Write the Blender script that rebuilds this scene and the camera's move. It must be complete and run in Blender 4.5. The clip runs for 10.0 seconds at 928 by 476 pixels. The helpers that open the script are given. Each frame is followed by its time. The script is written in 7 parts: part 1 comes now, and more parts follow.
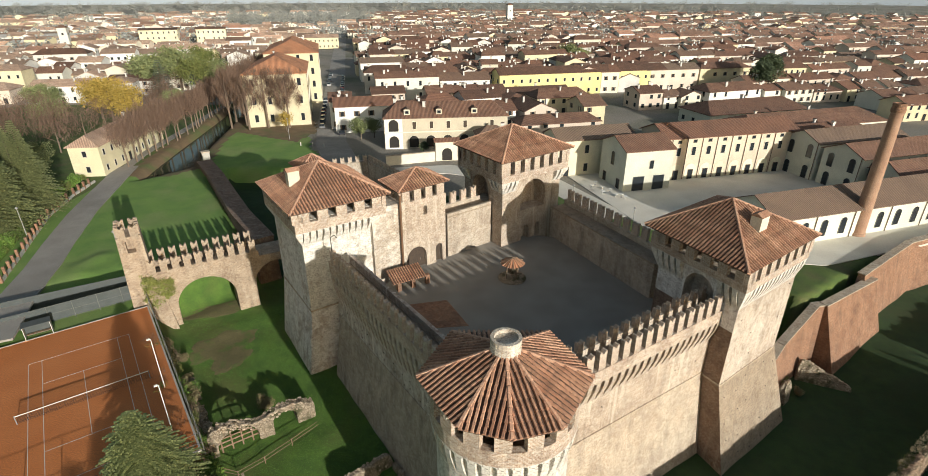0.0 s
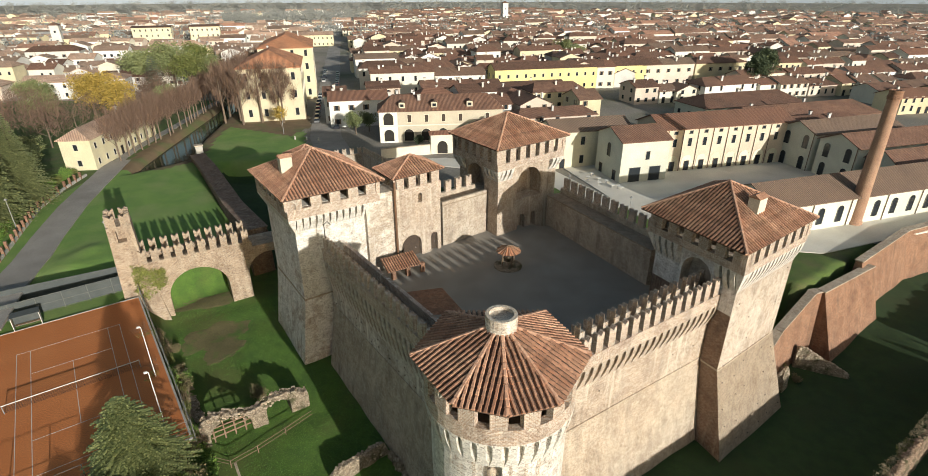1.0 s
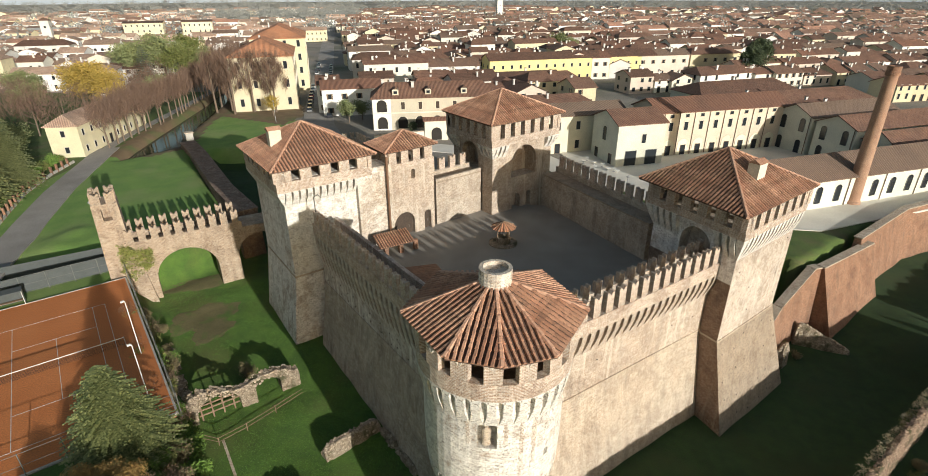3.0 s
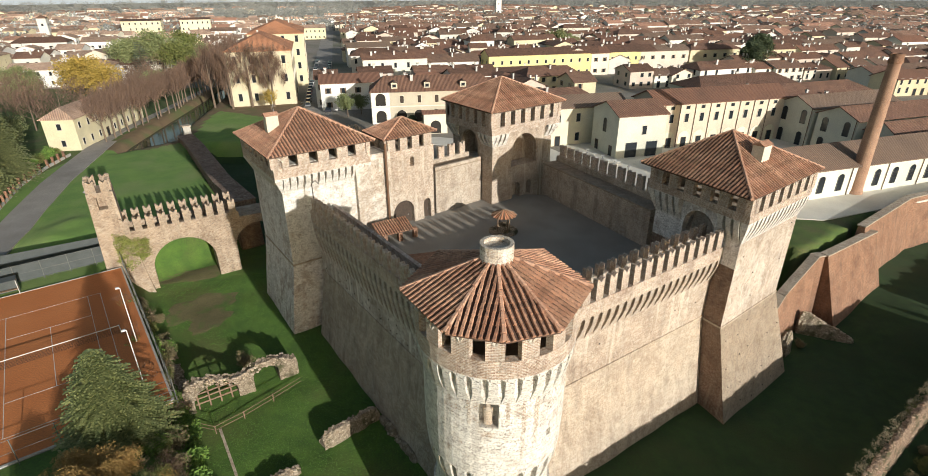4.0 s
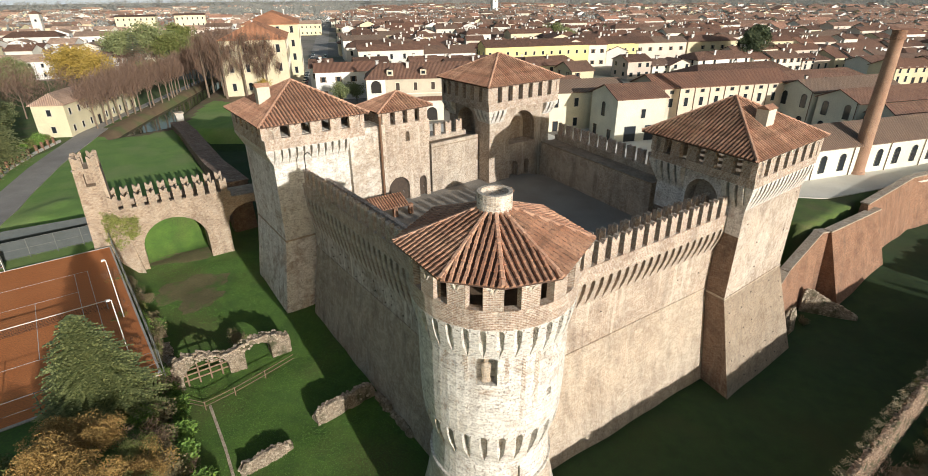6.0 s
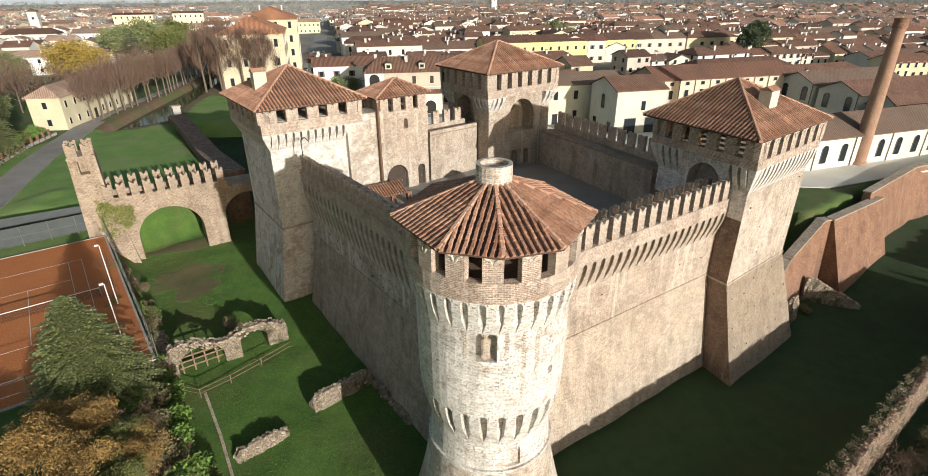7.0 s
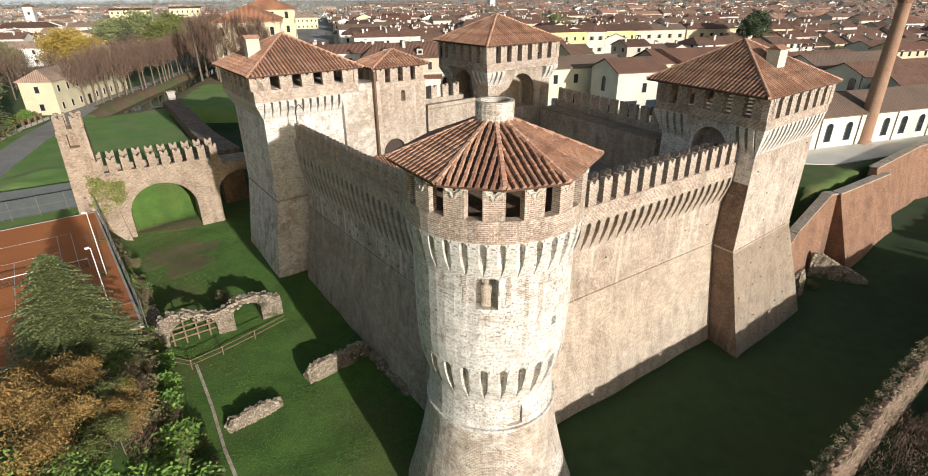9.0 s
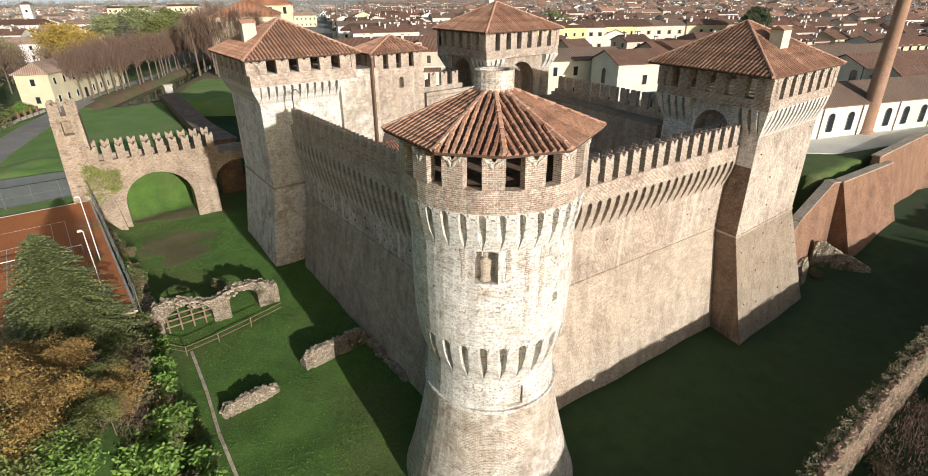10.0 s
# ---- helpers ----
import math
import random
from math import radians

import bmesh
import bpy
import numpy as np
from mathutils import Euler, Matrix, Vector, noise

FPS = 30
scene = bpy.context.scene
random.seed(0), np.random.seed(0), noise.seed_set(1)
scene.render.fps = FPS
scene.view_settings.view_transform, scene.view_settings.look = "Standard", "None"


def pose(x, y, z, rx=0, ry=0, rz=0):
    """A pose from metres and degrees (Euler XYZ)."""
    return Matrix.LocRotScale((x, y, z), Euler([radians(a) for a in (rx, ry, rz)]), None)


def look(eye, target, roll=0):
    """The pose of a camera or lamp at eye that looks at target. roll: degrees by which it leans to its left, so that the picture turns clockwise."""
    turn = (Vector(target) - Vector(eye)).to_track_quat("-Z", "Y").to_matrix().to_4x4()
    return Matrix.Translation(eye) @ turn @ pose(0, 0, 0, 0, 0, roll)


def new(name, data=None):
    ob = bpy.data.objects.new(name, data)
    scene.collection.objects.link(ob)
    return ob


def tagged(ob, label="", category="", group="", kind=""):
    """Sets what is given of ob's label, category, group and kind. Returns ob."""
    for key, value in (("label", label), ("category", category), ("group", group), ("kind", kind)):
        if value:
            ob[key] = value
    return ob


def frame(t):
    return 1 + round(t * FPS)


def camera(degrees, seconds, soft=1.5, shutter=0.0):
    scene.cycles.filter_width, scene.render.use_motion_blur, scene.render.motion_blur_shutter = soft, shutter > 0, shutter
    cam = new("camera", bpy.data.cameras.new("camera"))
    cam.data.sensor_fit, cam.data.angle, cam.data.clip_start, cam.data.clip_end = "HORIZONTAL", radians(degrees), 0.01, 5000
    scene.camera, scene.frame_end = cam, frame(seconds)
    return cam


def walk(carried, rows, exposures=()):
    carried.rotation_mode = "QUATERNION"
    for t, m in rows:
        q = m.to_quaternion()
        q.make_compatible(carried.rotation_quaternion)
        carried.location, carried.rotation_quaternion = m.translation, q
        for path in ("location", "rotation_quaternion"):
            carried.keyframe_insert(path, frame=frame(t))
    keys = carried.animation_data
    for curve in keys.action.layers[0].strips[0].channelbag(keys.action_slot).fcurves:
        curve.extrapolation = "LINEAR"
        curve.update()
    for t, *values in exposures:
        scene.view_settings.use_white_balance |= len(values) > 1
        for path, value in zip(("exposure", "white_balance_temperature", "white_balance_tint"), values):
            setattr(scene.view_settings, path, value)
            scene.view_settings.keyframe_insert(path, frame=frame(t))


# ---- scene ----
cam = camera(82.7, 10.0, soft=0.35)
METRES, EYE, TILT, LEAN, TURN = 18.0, 40.5, -25.0, 0.0, 0.0
ROWS = [
    (0.0, 0.0, 0.0, 0.0, 0.0, 0.0, -0.0),
    (0.5, 0.0035, 0.0204, -0.0466, -0.19, -0.02, 0.17),
    (1.0, 0.0092, 0.0422, -0.0935, -0.38, -0.03, 0.27),
    (1.5, 0.0165, 0.0621, -0.1392, -0.48, -0.02, 0.36),
    (2.0, 0.0217, 0.0815, -0.1844, -0.61, -0.04, 0.44),
    (2.5, 0.0225, 0.1021, -0.2286, -0.76, -0.05, 0.52),
    (4.0, 0.0162, 0.1676, -0.3632, -0.92, -0.05, 0.71),
    (4.5, 0.0134, 0.1923, -0.406, -1.0, -0.03, 0.8),
    (5.0, 0.0146, 0.2132, -0.4514, -1.1, -0.02, 0.9),
    (5.5, 0.019, 0.2328, -0.4963, -1.15, -0.02, 0.91),
    (7.0, 0.019, 0.2968, -0.631, -1.3, 0.04, 0.98),
    (7.5, 0.0171, 0.317, -0.6774, -1.34, 0.06, 0.98),
    (8.0, 0.0196, 0.3408, -0.7249, -1.39, 0.09, 1.03),
    (8.5, 0.0183, 0.3627, -0.7725, -1.42, 0.08, 1.08),
    (9.0, 0.0161, 0.3839, -0.8181, -1.43, 0.09, 1.11),
    (9.5, 0.0152, 0.4041, -0.8604, -1.47, 0.08, 1.14),
    (10.0, 0.017, 0.4252, -0.9024, -1.5, 0.11, 1.17),
]
walk(cam, [(t, pose(0, 0, EYE, TILT, LEAN, TURN) @ pose(METRES * x, METRES * y, METRES * z, 90 + pitch, roll, yaw)) for t, x, y, z, yaw, pitch, roll in ROWS], [(0.0, -0.05, 6760, 6), (5.0, -0.04, 6620, 8), (10.0, -0.04, 6480, 10)])


# ---- world and sun ----
SUN_EL, SUN_AZ = 12.8, 145.5
world = bpy.data.worlds.new("world")
scene.world = world
world.use_nodes = True
wn = world.node_tree.nodes
sky = wn.new("ShaderNodeTexSky")
sky.sky_type = "NISHITA"
sky.sun_disc = False
sky.sun_elevation, sky.sun_rotation = radians(SUN_EL), radians(SUN_AZ)
sky.air_density, sky.dust_density, sky.ozone_density = 1.2, 2.0, 1.0
world.node_tree.links.new(sky.outputs[0], wn["Background"].inputs[0])
wn["Background"].inputs[1].default_value = 0.11
sun_data = bpy.data.lights.new("sun", "SUN")
sun_data.energy, sun_data.angle, sun_data.color = 5.5, radians(0.6), (1.0, 0.955, 0.905)
sun_way = Vector((math.sin(radians(SUN_AZ)) * math.cos(radians(SUN_EL)), math.cos(radians(SUN_AZ)) * math.cos(radians(SUN_EL)), math.sin(radians(SUN_EL))))
sun = new("sun", sun_data)
sun.matrix_world = look(sun_way * 300, (0, 0, 0))

rng = random.Random(7)


# ---- materials ----
def nodes_of(name, rough=0.9):
    m = bpy.data.materials.new(name)
    m.use_nodes = True
    t = m.node_tree
    b = t.nodes["Principled BSDF"]
    b.inputs["Roughness"].default_value = rough
    return m, t, b


def add_noise(t, scale, detail=6, stretch=None, coord="Object", rough=0.5):
    tc = t.nodes.new("ShaderNodeTexCoord")
    n = t.nodes.new("ShaderNodeTexNoise")
    n.inputs["Scale"].default_value, n.inputs["Detail"].default_value, n.inputs["Roughness"].default_value = scale, detail, rough
    if stretch:
        mp = t.nodes.new("ShaderNodeMapping")
        mp.inputs["Scale"].default_value = stretch
        t.links.new(tc.outputs[coord], mp.inputs[0])
        t.links.new(mp.outputs[0], n.inputs["Vector"])
    else:
        t.links.new(tc.outputs[coord], n.inputs["Vector"])
    return n.outputs["Fac"]


def ramp(t, fac, a, b):
    r = t.nodes.new("ShaderNodeMapRange")
    r.inputs[1].default_value, r.inputs[2].default_value = a, b
    t.links.new(fac, r.inputs[0])
    return r.outputs[0]


def mixc(t, fac, a, b, mode="MIX"):
    n = t.nodes.new("ShaderNodeMix")
    n.data_type, n.blend_type = "RGBA", mode
    for sock, val in ((n.inputs[0], fac), (n.inputs[6], a), (n.inputs[7], b)):
        if hasattr(val, "is_linked"):
            t.links.new(val, sock)
        elif isinstance(val, (int, float)):
            sock.default_value = val
        else:
            sock.default_value = (*val[:3], 1)
    return n.outputs[2]


def bumped(t, b, height, strength=0.3, dist=0.03):
    n = t.nodes.new("ShaderNodeBump")
    n.inputs["Strength"].default_value, n.inputs["Distance"].default_value = strength, dist
    t.links.new(height, n.inputs["Height"])
    t.links.new(n.outputs[0], b.inputs["Normal"])


def plain(name, c1, c2, rough=0.9, scale=1.2, fine=14.0, bump=0.25, rand=0.0, c3=None, s3=0.25, grit=0.45):
    """A surface of two shades at two scales, with an uneven skin."""
    m, t, b = nodes_of(name, rough)
    big, small = add_noise(t, scale, 8), add_noise(t, fine, 4)
    col = mixc(t, ramp(t, big, 0.35, 0.65), c1, c2)
    if c3:
        col = mixc(t, ramp(t, add_noise(t, s3, 5), 0.5, 0.68), col, c3)
    col = mixc(t, ramp(t, small, 0.3, 0.7), col, mixc(t, grit, col, (0.03, 0.025, 0.02)))
    if rand:
        oi = t.nodes.new("ShaderNodeObjectInfo")
        h = t.nodes.new("ShaderNodeHueSaturation")
        t.links.new(ramp(t, oi.outputs["Random"], 0, 1), h.inputs["Value"])
        mr = h.inputs["Value"].links[0].from_node
        mr.inputs[3].default_value, mr.inputs[4].default_value = 1 - rand, 1 + rand
        t.links.new(col, h.inputs["Color"])
        col = h.outputs[0]
    t.links.new(col, b.inputs["Base Color"])
    bumped(t, b, small, bump)
    return m


def masonry(name, brick1, brick2, mortar, coat=(0.62, 0.57, 0.47), coated=0.5, soft=0.08, stain=0.5, specks=0.45, drip=0.3):
    """Old brickwork under the remains of a coat of plaster, with run-down stains."""
    m, t, b = nodes_of(name, 0.92)
    uv = t.nodes.new("ShaderNodeTexCoord")
    br = t.nodes.new("ShaderNodeTexBrick")
    br.inputs["Scale"].default_value = 1.0
    br.inputs["Mortar Size"].default_value, br.inputs["Mortar Smooth"].default_value = 0.02, 0.15
    br.inputs["Brick Width"].default_value, br.inputs["Row Height"].default_value = 0.31, 0.115
    for k, c in (("Color1", brick1), ("Color2", brick2), ("Mortar", mortar)):
        br.inputs[k].default_value = (*c, 1)
    t.links.new(uv.outputs["UV"], br.inputs["Vector"])
    big, mid, fine = add_noise(t, 0.2, 6), add_noise(t, 1.1, 10, None, "Object", 0.68), add_noise(t, 7, 5, None, "Object", 0.65)
    col = br.outputs["Color"]
    col = mixc(t, ramp(t, add_noise(t, 0.5, 6), 0.4, 0.66), col, mixc(t, 0.5, col, [c * 0.55 for c in brick1]))
    col = mixc(t, ramp(t, add_noise(t, 3.4, 5), 0.48, 0.66), col, mixc(t, 0.55, col, mortar))

    def madd(x, k, y):
        n = t.nodes.new("ShaderNodeMath")
        n.operation = "MULTIPLY_ADD"
        t.links.new(x, n.inputs[0])
        n.inputs[1].default_value = k
        if hasattr(y, "is_linked"):
            t.links.new(y, n.inputs[2])
        else:
            n.inputs[2].default_value = y
        return n.outputs[0]

    cover = madd(fine, 0.42, madd(mid, 0.9, madd(big, 0.75, madd(br.outputs["Fac"], 0.06, 0.0))))
    lo = 1.05 + (0.5 - coated) * 0.72
    over = ramp(t, cover, lo - soft, lo + soft)
    over.node.inputs[4].default_value = 0.92
    shade = mixc(t, ramp(t, mid, 0.36, 0.62), [c * 0.76 for c in coat], coat)
    col = mixc(t, over, col, shade)
    rows = add_noise(t, 1.0, 3, (1.5, 1.5, 7.5))
    col = mixc(t, ramp(t, rows, 0.5, 0.62), col, mixc(t, 0.3, col, [c * 0.7 for c in brick1]))
    streak = add_noise(t, 1.0, 7, (1.0, 1.0, 0.13))
    col = mixc(t, ramp(t, streak, 0.52, 0.72), col, mixc(t, stain * 0.8, col, (0.09, 0.07, 0.055)))
    pale = add_noise(t, 1.0, 5, (1.5, 1.5, 0.1))
    col = mixc(t, ramp(t, pale, 0.56, 0.68), col, mixc(t, drip, col, coat))
    col = mixc(t, ramp(t, fine, 0.5, 0.62), col, mixc(t, 0.42, col, (0.06, 0.045, 0.035)))
    sp = t.nodes.new("ShaderNodeMath")
    sp.operation = "MULTIPLY"
    t.links.new(ramp(t, add_noise(t, 5.0, 4, None, "Object", 0.6), 0.57, 0.62), sp.inputs[0])
    t.links.new(ramp(t, add_noise(t, 0.8, 4), 0.42, 0.58), sp.inputs[1])
    col = mixc(t, sp.outputs[0], col, mixc(t, specks, col, (0.10, 0.07, 0.05)))
    t.links.new(col, b.inputs["Base Color"])
    height = madd(br.outputs["Fac"], -0.5, madd(fine, -0.9, madd(over, 0.5, 1.0)))
    bumped(t, b, height, 0.75, 0.05)
    return m


def tiles(name, c1, c2, c3, wave=True, rand=0.3):
    """Fired clay roofing, each piece or row of its own shade."""
    m, t, b = nodes_of(name, 0.85)
    big, fine = add_noise(t, 0.5, 6), add_noise(t, 5.0, 4)
    col = mixc(t, ramp(t, big, 0.35, 0.65), c1, c2)
    col = mixc(t, ramp(t, fine, 0.46, 0.7), col, c3)
    geo = t.nodes.new("ShaderNodeNewGeometry")
    oi = t.nodes.new("ShaderNodeObjectInfo")
    if wave and rand > 0.2:
        tot = t.nodes.new("ShaderNodeMath")
        t.links.new(oi.outputs["Random"], tot.inputs[0])
        t.links.new(geo.outputs["Random Per Island"], tot.inputs[1])
        fr = t.nodes.new("ShaderNodeMath")
        fr.operation = "FRACT"
        t.links.new(tot.outputs[0], fr.inputs[0])
        col = mixc(t, ramp(t, fr.outputs[0], 0.72, 1.0), col, [c * k for c, k in zip(c2, (1.2, 1.08, 1.05))])
        col = mixc(t, ramp(t, fr.outputs[0], 0.3, 0.0), col, (0.24, 0.17, 0.125))
    h = t.nodes.new("ShaderNodeHueSaturation")
    add = t.nodes.new("ShaderNodeMath")
    t.links.new(geo.outputs["Random Per Island"], add.inputs[0])
    t.links.new(oi.outputs["Random"], add.inputs[1])
    r = t.nodes.new("ShaderNodeMapRange")
    r.inputs[2].default_value, r.inputs[3].default_value, r.inputs[4].default_value = 2.0, 1 - rand, 1 + rand
    t.links.new(add.outputs[0], r.inputs[0])
    t.links.new(r.outputs[0], h.inputs["Value"])
    t.links.new(col, h.inputs["Color"])
    t.links.new(h.outputs[0], b.inputs["Base Color"])
    if wave:
        tc = t.nodes.new("ShaderNodeTexCoord")
        w = t.nodes.new("ShaderNodeTexWave")
        w.inputs["Scale"].default_value, w.inputs["Distortion"].default_value = 0.85, 0.6
        t.links.new(tc.outputs["UV"], w.inputs["Vector"])
        dark = mixc(t, ramp(t, w.outputs["Fac"], 0.2, 0.75), mixc(t, 0.42, h.outputs[0], (0.03, 0.02, 0.015)), h.outputs[0])
        patch = mixc(t, ramp(t, add_noise(t, 0.16, 4), 0.45, 0.7), dark, mixc(t, 0.4, dark, (0.07, 0.05, 0.04)))
        t.links.new(patch, b.inputs["Base Color"])
        bumped(t, b, w.outputs["Fac"], 0.8, 0.08)
    else:
        bumped(t, b, fine, 0.4, 0.03)
    return m


M_WALL = masonry("old_brick_wall", (0.33, 0.23, 0.165), (0.51, 0.39, 0.295), (0.65, 0.575, 0.48), (0.68, 0.605, 0.505), 0.38, 0.12, 0.4, 0.5, 0.65)
M_GREY = masonry("brown_shaded_brick_wall", (0.31, 0.22, 0.17), (0.53, 0.42, 0.34), (0.66, 0.58, 0.50), (0.82, 0.76, 0.69), 0.45, 0.10, 0.45, 0.7, 0.8)
# whitish plaster, paled further to lift the shade on faces away from the sun
M_ASH = masonry("shade_lifted_weathered_wall", (0.40, 0.30, 0.245), (0.66, 0.55, 0.47), (0.76, 0.70, 0.63), (0.95, 0.92, 0.88), 0.60, 0.05, 0.3, 0.6, 0.7)
M_TALUS = masonry("talus_plaster", (0.36, 0.265, 0.19), (0.54, 0.43, 0.33), (0.62, 0.54, 0.435), (0.60, 0.52, 0.415), 0.50, 0.08, 0.35, 0.4)
M_DUSK = masonry("pale_worn_brick_wall", (0.35, 0.25, 0.185), (0.57, 0.46, 0.365), (0.73, 0.665, 0.57), (0.77, 0.705, 0.61), 0.40, 0.12, 0.3, 0.5, 0.4)
M_BAND = masonry("parapet_brick", (0.35, 0.225, 0.155), (0.55, 0.40, 0.295), (0.75, 0.69, 0.60), (0.66, 0.57, 0.47), 0.15, 0.10, 0.4, 0.4)
M_WHITE = masonry("white_worn_plaster", (0.34, 0.24, 0.175), (0.58, 0.465, 0.36), (0.72, 0.66, 0.57), (0.88, 0.855, 0.79), 0.655, 0.035, 0.3, 0.7, 0.5)
M_PALE = masonry("pale_brick", (0.37, 0.27, 0.195), (0.58, 0.475, 0.37), (0.68, 0.615, 0.52), (0.80, 0.755, 0.67), 0.46, 0.10, 0.35, 0.5)
M_BARE = masonry("bare_pale_brick", (0.36, 0.26, 0.19), (0.54, 0.435, 0.335), (0.80, 0.755, 0.67), (0.84, 0.80, 0.72), 0.40, 0.08, 0.3, 0.6)
M_BRICK = masonry("red_brick", (0.23, 0.10, 0.055), (0.40, 0.205, 0.12), (0.36, 0.235, 0.16), (0.42, 0.255, 0.165), 0.22, 0.10, 0.6, 0.5, 0.12)
# red brick darkened to carry the shade of the tower's unlit face
M_RED = masonry("shade_darkened_red_brick", (0.15, 0.075, 0.05), (0.27, 0.155, 0.105), (0.36, 0.28, 0.215), (0.52, 0.44, 0.35), 0.24, 0.08, 0.5, 0.5, 0.3)
M_BRIDGE = masonry("bridge_brick", (0.26, 0.165, 0.105), (0.46, 0.335, 0.23), (0.54, 0.46, 0.36), (0.56, 0.48, 0.37), 0.34, 0.07, 0.5, 0.5, 0.3)
M_LIME = masonry("limewashed_wall", (0.40, 0.31, 0.23), (0.60, 0.50, 0.40), (0.74, 0.69, 0.60), (0.88, 0.85, 0.78), 0.68, 0.05, 0.3, 0.5, 0.6)
M_FOOT = masonry("weathered_tan_brick", (0.25, 0.18, 0.125), (0.38, 0.295, 0.215), (0.43, 0.365, 0.285), (0.41, 0.345, 0.265), 0.45, 0.08, 0.35, 0.35)
M_INNER = masonry("yard_wall", (0.33, 0.24, 0.175), (0.52, 0.415, 0.315), (0.60, 0.53, 0.44), (0.66, 0.59, 0.49), 0.42, 0.14, 0.45, 0.4)


def rubble(name, c1, c2, joint):
    """Rough fieldstones in pale mortar, each stone of its own shade."""
    m, t, b = nodes_of(name, 0.95)
    tc = t.nodes.new("ShaderNodeTexCoord")
    vo = t.nodes.new("ShaderNodeTexVoronoi")
    vo.inputs["Scale"].default_value = 6.5
    ed = t.nodes.new("ShaderNodeTexVoronoi")
    ed.feature = "DISTANCE_TO_EDGE"
    ed.inputs["Scale"].default_value = 6.5
    for n in (vo, ed):
        t.links.new(tc.outputs["Object"], n.inputs["Vector"])
    sep = t.nodes.new("ShaderNodeSeparateColor")
    t.links.new(vo.outputs["Color"], sep.inputs[0])
    col = mixc(t, sep.outputs[0], c1, c2)
    col = mixc(t, ramp(t, ed.outputs["Distance"], 0.01, 0.07), joint, col)
    col = mixc(t, ramp(t, add_noise(t, 0.8, 6), 0.5, 0.66), col, (0.11, 0.11, 0.055))
    col = mixc(t, ramp(t, add_noise(t, 10, 4), 0.35, 0.65), col, mixc(t, 0.4, col, (0.06, 0.045, 0.03)))
    t.links.new(col, b.inputs["Base Color"])
    bumped(t, b, ramp(t, ed.outputs["Distance"], 0.0, 0.16), 0.9, 0.09)
    return m


M_RUBBLE = rubble("rubble_stone", (0.30, 0.23, 0.16), (0.60, 0.51, 0.39), (0.27, 0.215, 0.155))
M_OUTER = rubble("old_outer_wall_masonry", (0.27, 0.165, 0.11), (0.50, 0.37, 0.27), (0.24, 0.175, 0.125))
M_TILE = tiles("clay_tiles", (0.34, 0.165, 0.10), (0.47, 0.275, 0.18), (0.23, 0.125, 0.085), False, 0.36)
M_RIDGE = tiles("pale_ridge_tiles", (0.50, 0.28, 0.185), (0.58, 0.37, 0.26), (0.38, 0.21, 0.14), False, 0.25)
M_UNDER = plain("roof_bedding", (0.10, 0.055, 0.038), (0.14, 0.078, 0.055), 0.9, 2)
M_ROOF = tiles("town_roof_tiles", (0.175, 0.09, 0.06), (0.235, 0.13, 0.088), (0.115, 0.066, 0.048), True, 0.5)
# paler tiles for far and left-hand roofs, distance haze put into their colour
M_ROOF_F = tiles("haze_paled_roof_tiles", (0.25, 0.145, 0.102), (0.33, 0.20, 0.142), (0.17, 0.103, 0.077), True, 0.5)
M_ROOF_P = tiles("pale_and_hazed_roof_tiles", (0.46, 0.31, 0.225), (0.56, 0.41, 0.31), (0.36, 0.235, 0.175), True, 0.45)
M_ROOF_OR = tiles("orange_roof_tiles", (0.56, 0.25, 0.13), (0.6, 0.29, 0.16), (0.46, 0.2, 0.11), True, 0.1)
M_CONC = plain("concrete", (0.5, 0.48, 0.43), (0.58, 0.55, 0.5), 0.9, 0.8, 10, 0.15)
M_PAVE = plain("pale_paving", (0.66, 0.63, 0.56), (0.72, 0.69, 0.62), 0.9, 0.25, 6, 0.1, c3=(0.58, 0.55, 0.49), s3=0.08, grit=0.15)
M_ASPH = plain("asphalt", (0.33, 0.31, 0.285), (0.39, 0.37, 0.34), 0.9, 0.3, 12, 0.15, c3=(0.27, 0.255, 0.235), s3=0.1)
M_TOWN = plain("town_ground", (0.27, 0.25, 0.21), (0.33, 0.3, 0.26), 0.95, 0.05, 2, 0.1, c3=(0.08, 0.11, 0.04), s3=0.02)
M_YARD = plain("yard_gravel", (0.30, 0.28, 0.25), (0.36, 0.34, 0.3), 0.95, 0.3, 10, 0.2)
# grass of the moat's sunless parts, their shade put into a darker green
M_GRASS = plain("shade_dark_moat_grass", (0.019, 0.054, 0.013), (0.031, 0.075, 0.017), 0.95, 0.7, 6, 1.0, c3=(0.034, 0.06, 0.016), s3=0.13)
M_LAWN = plain("mown_lawn", (0.15, 0.285, 0.06), (0.20, 0.345, 0.07), 0.95, 0.25, 7, 0.6, c3=(0.24, 0.33, 0.10), s3=0.1)
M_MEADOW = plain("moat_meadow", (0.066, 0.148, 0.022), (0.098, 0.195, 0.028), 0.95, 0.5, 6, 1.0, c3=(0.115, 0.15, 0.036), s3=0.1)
M_TURF = plain("short_turf", (0.07, 0.125, 0.025), (0.10, 0.16, 0.03), 0.95, 0.4, 7, 0.8, c3=(0.13, 0.13, 0.05), s3=0.15)
M_DIRT = plain("bare_earth", (0.13, 0.12, 0.048), (0.165, 0.145, 0.065), 0.95, 0.6, 6, 0.6, c3=(0.08, 0.155, 0.026), s3=0.5)
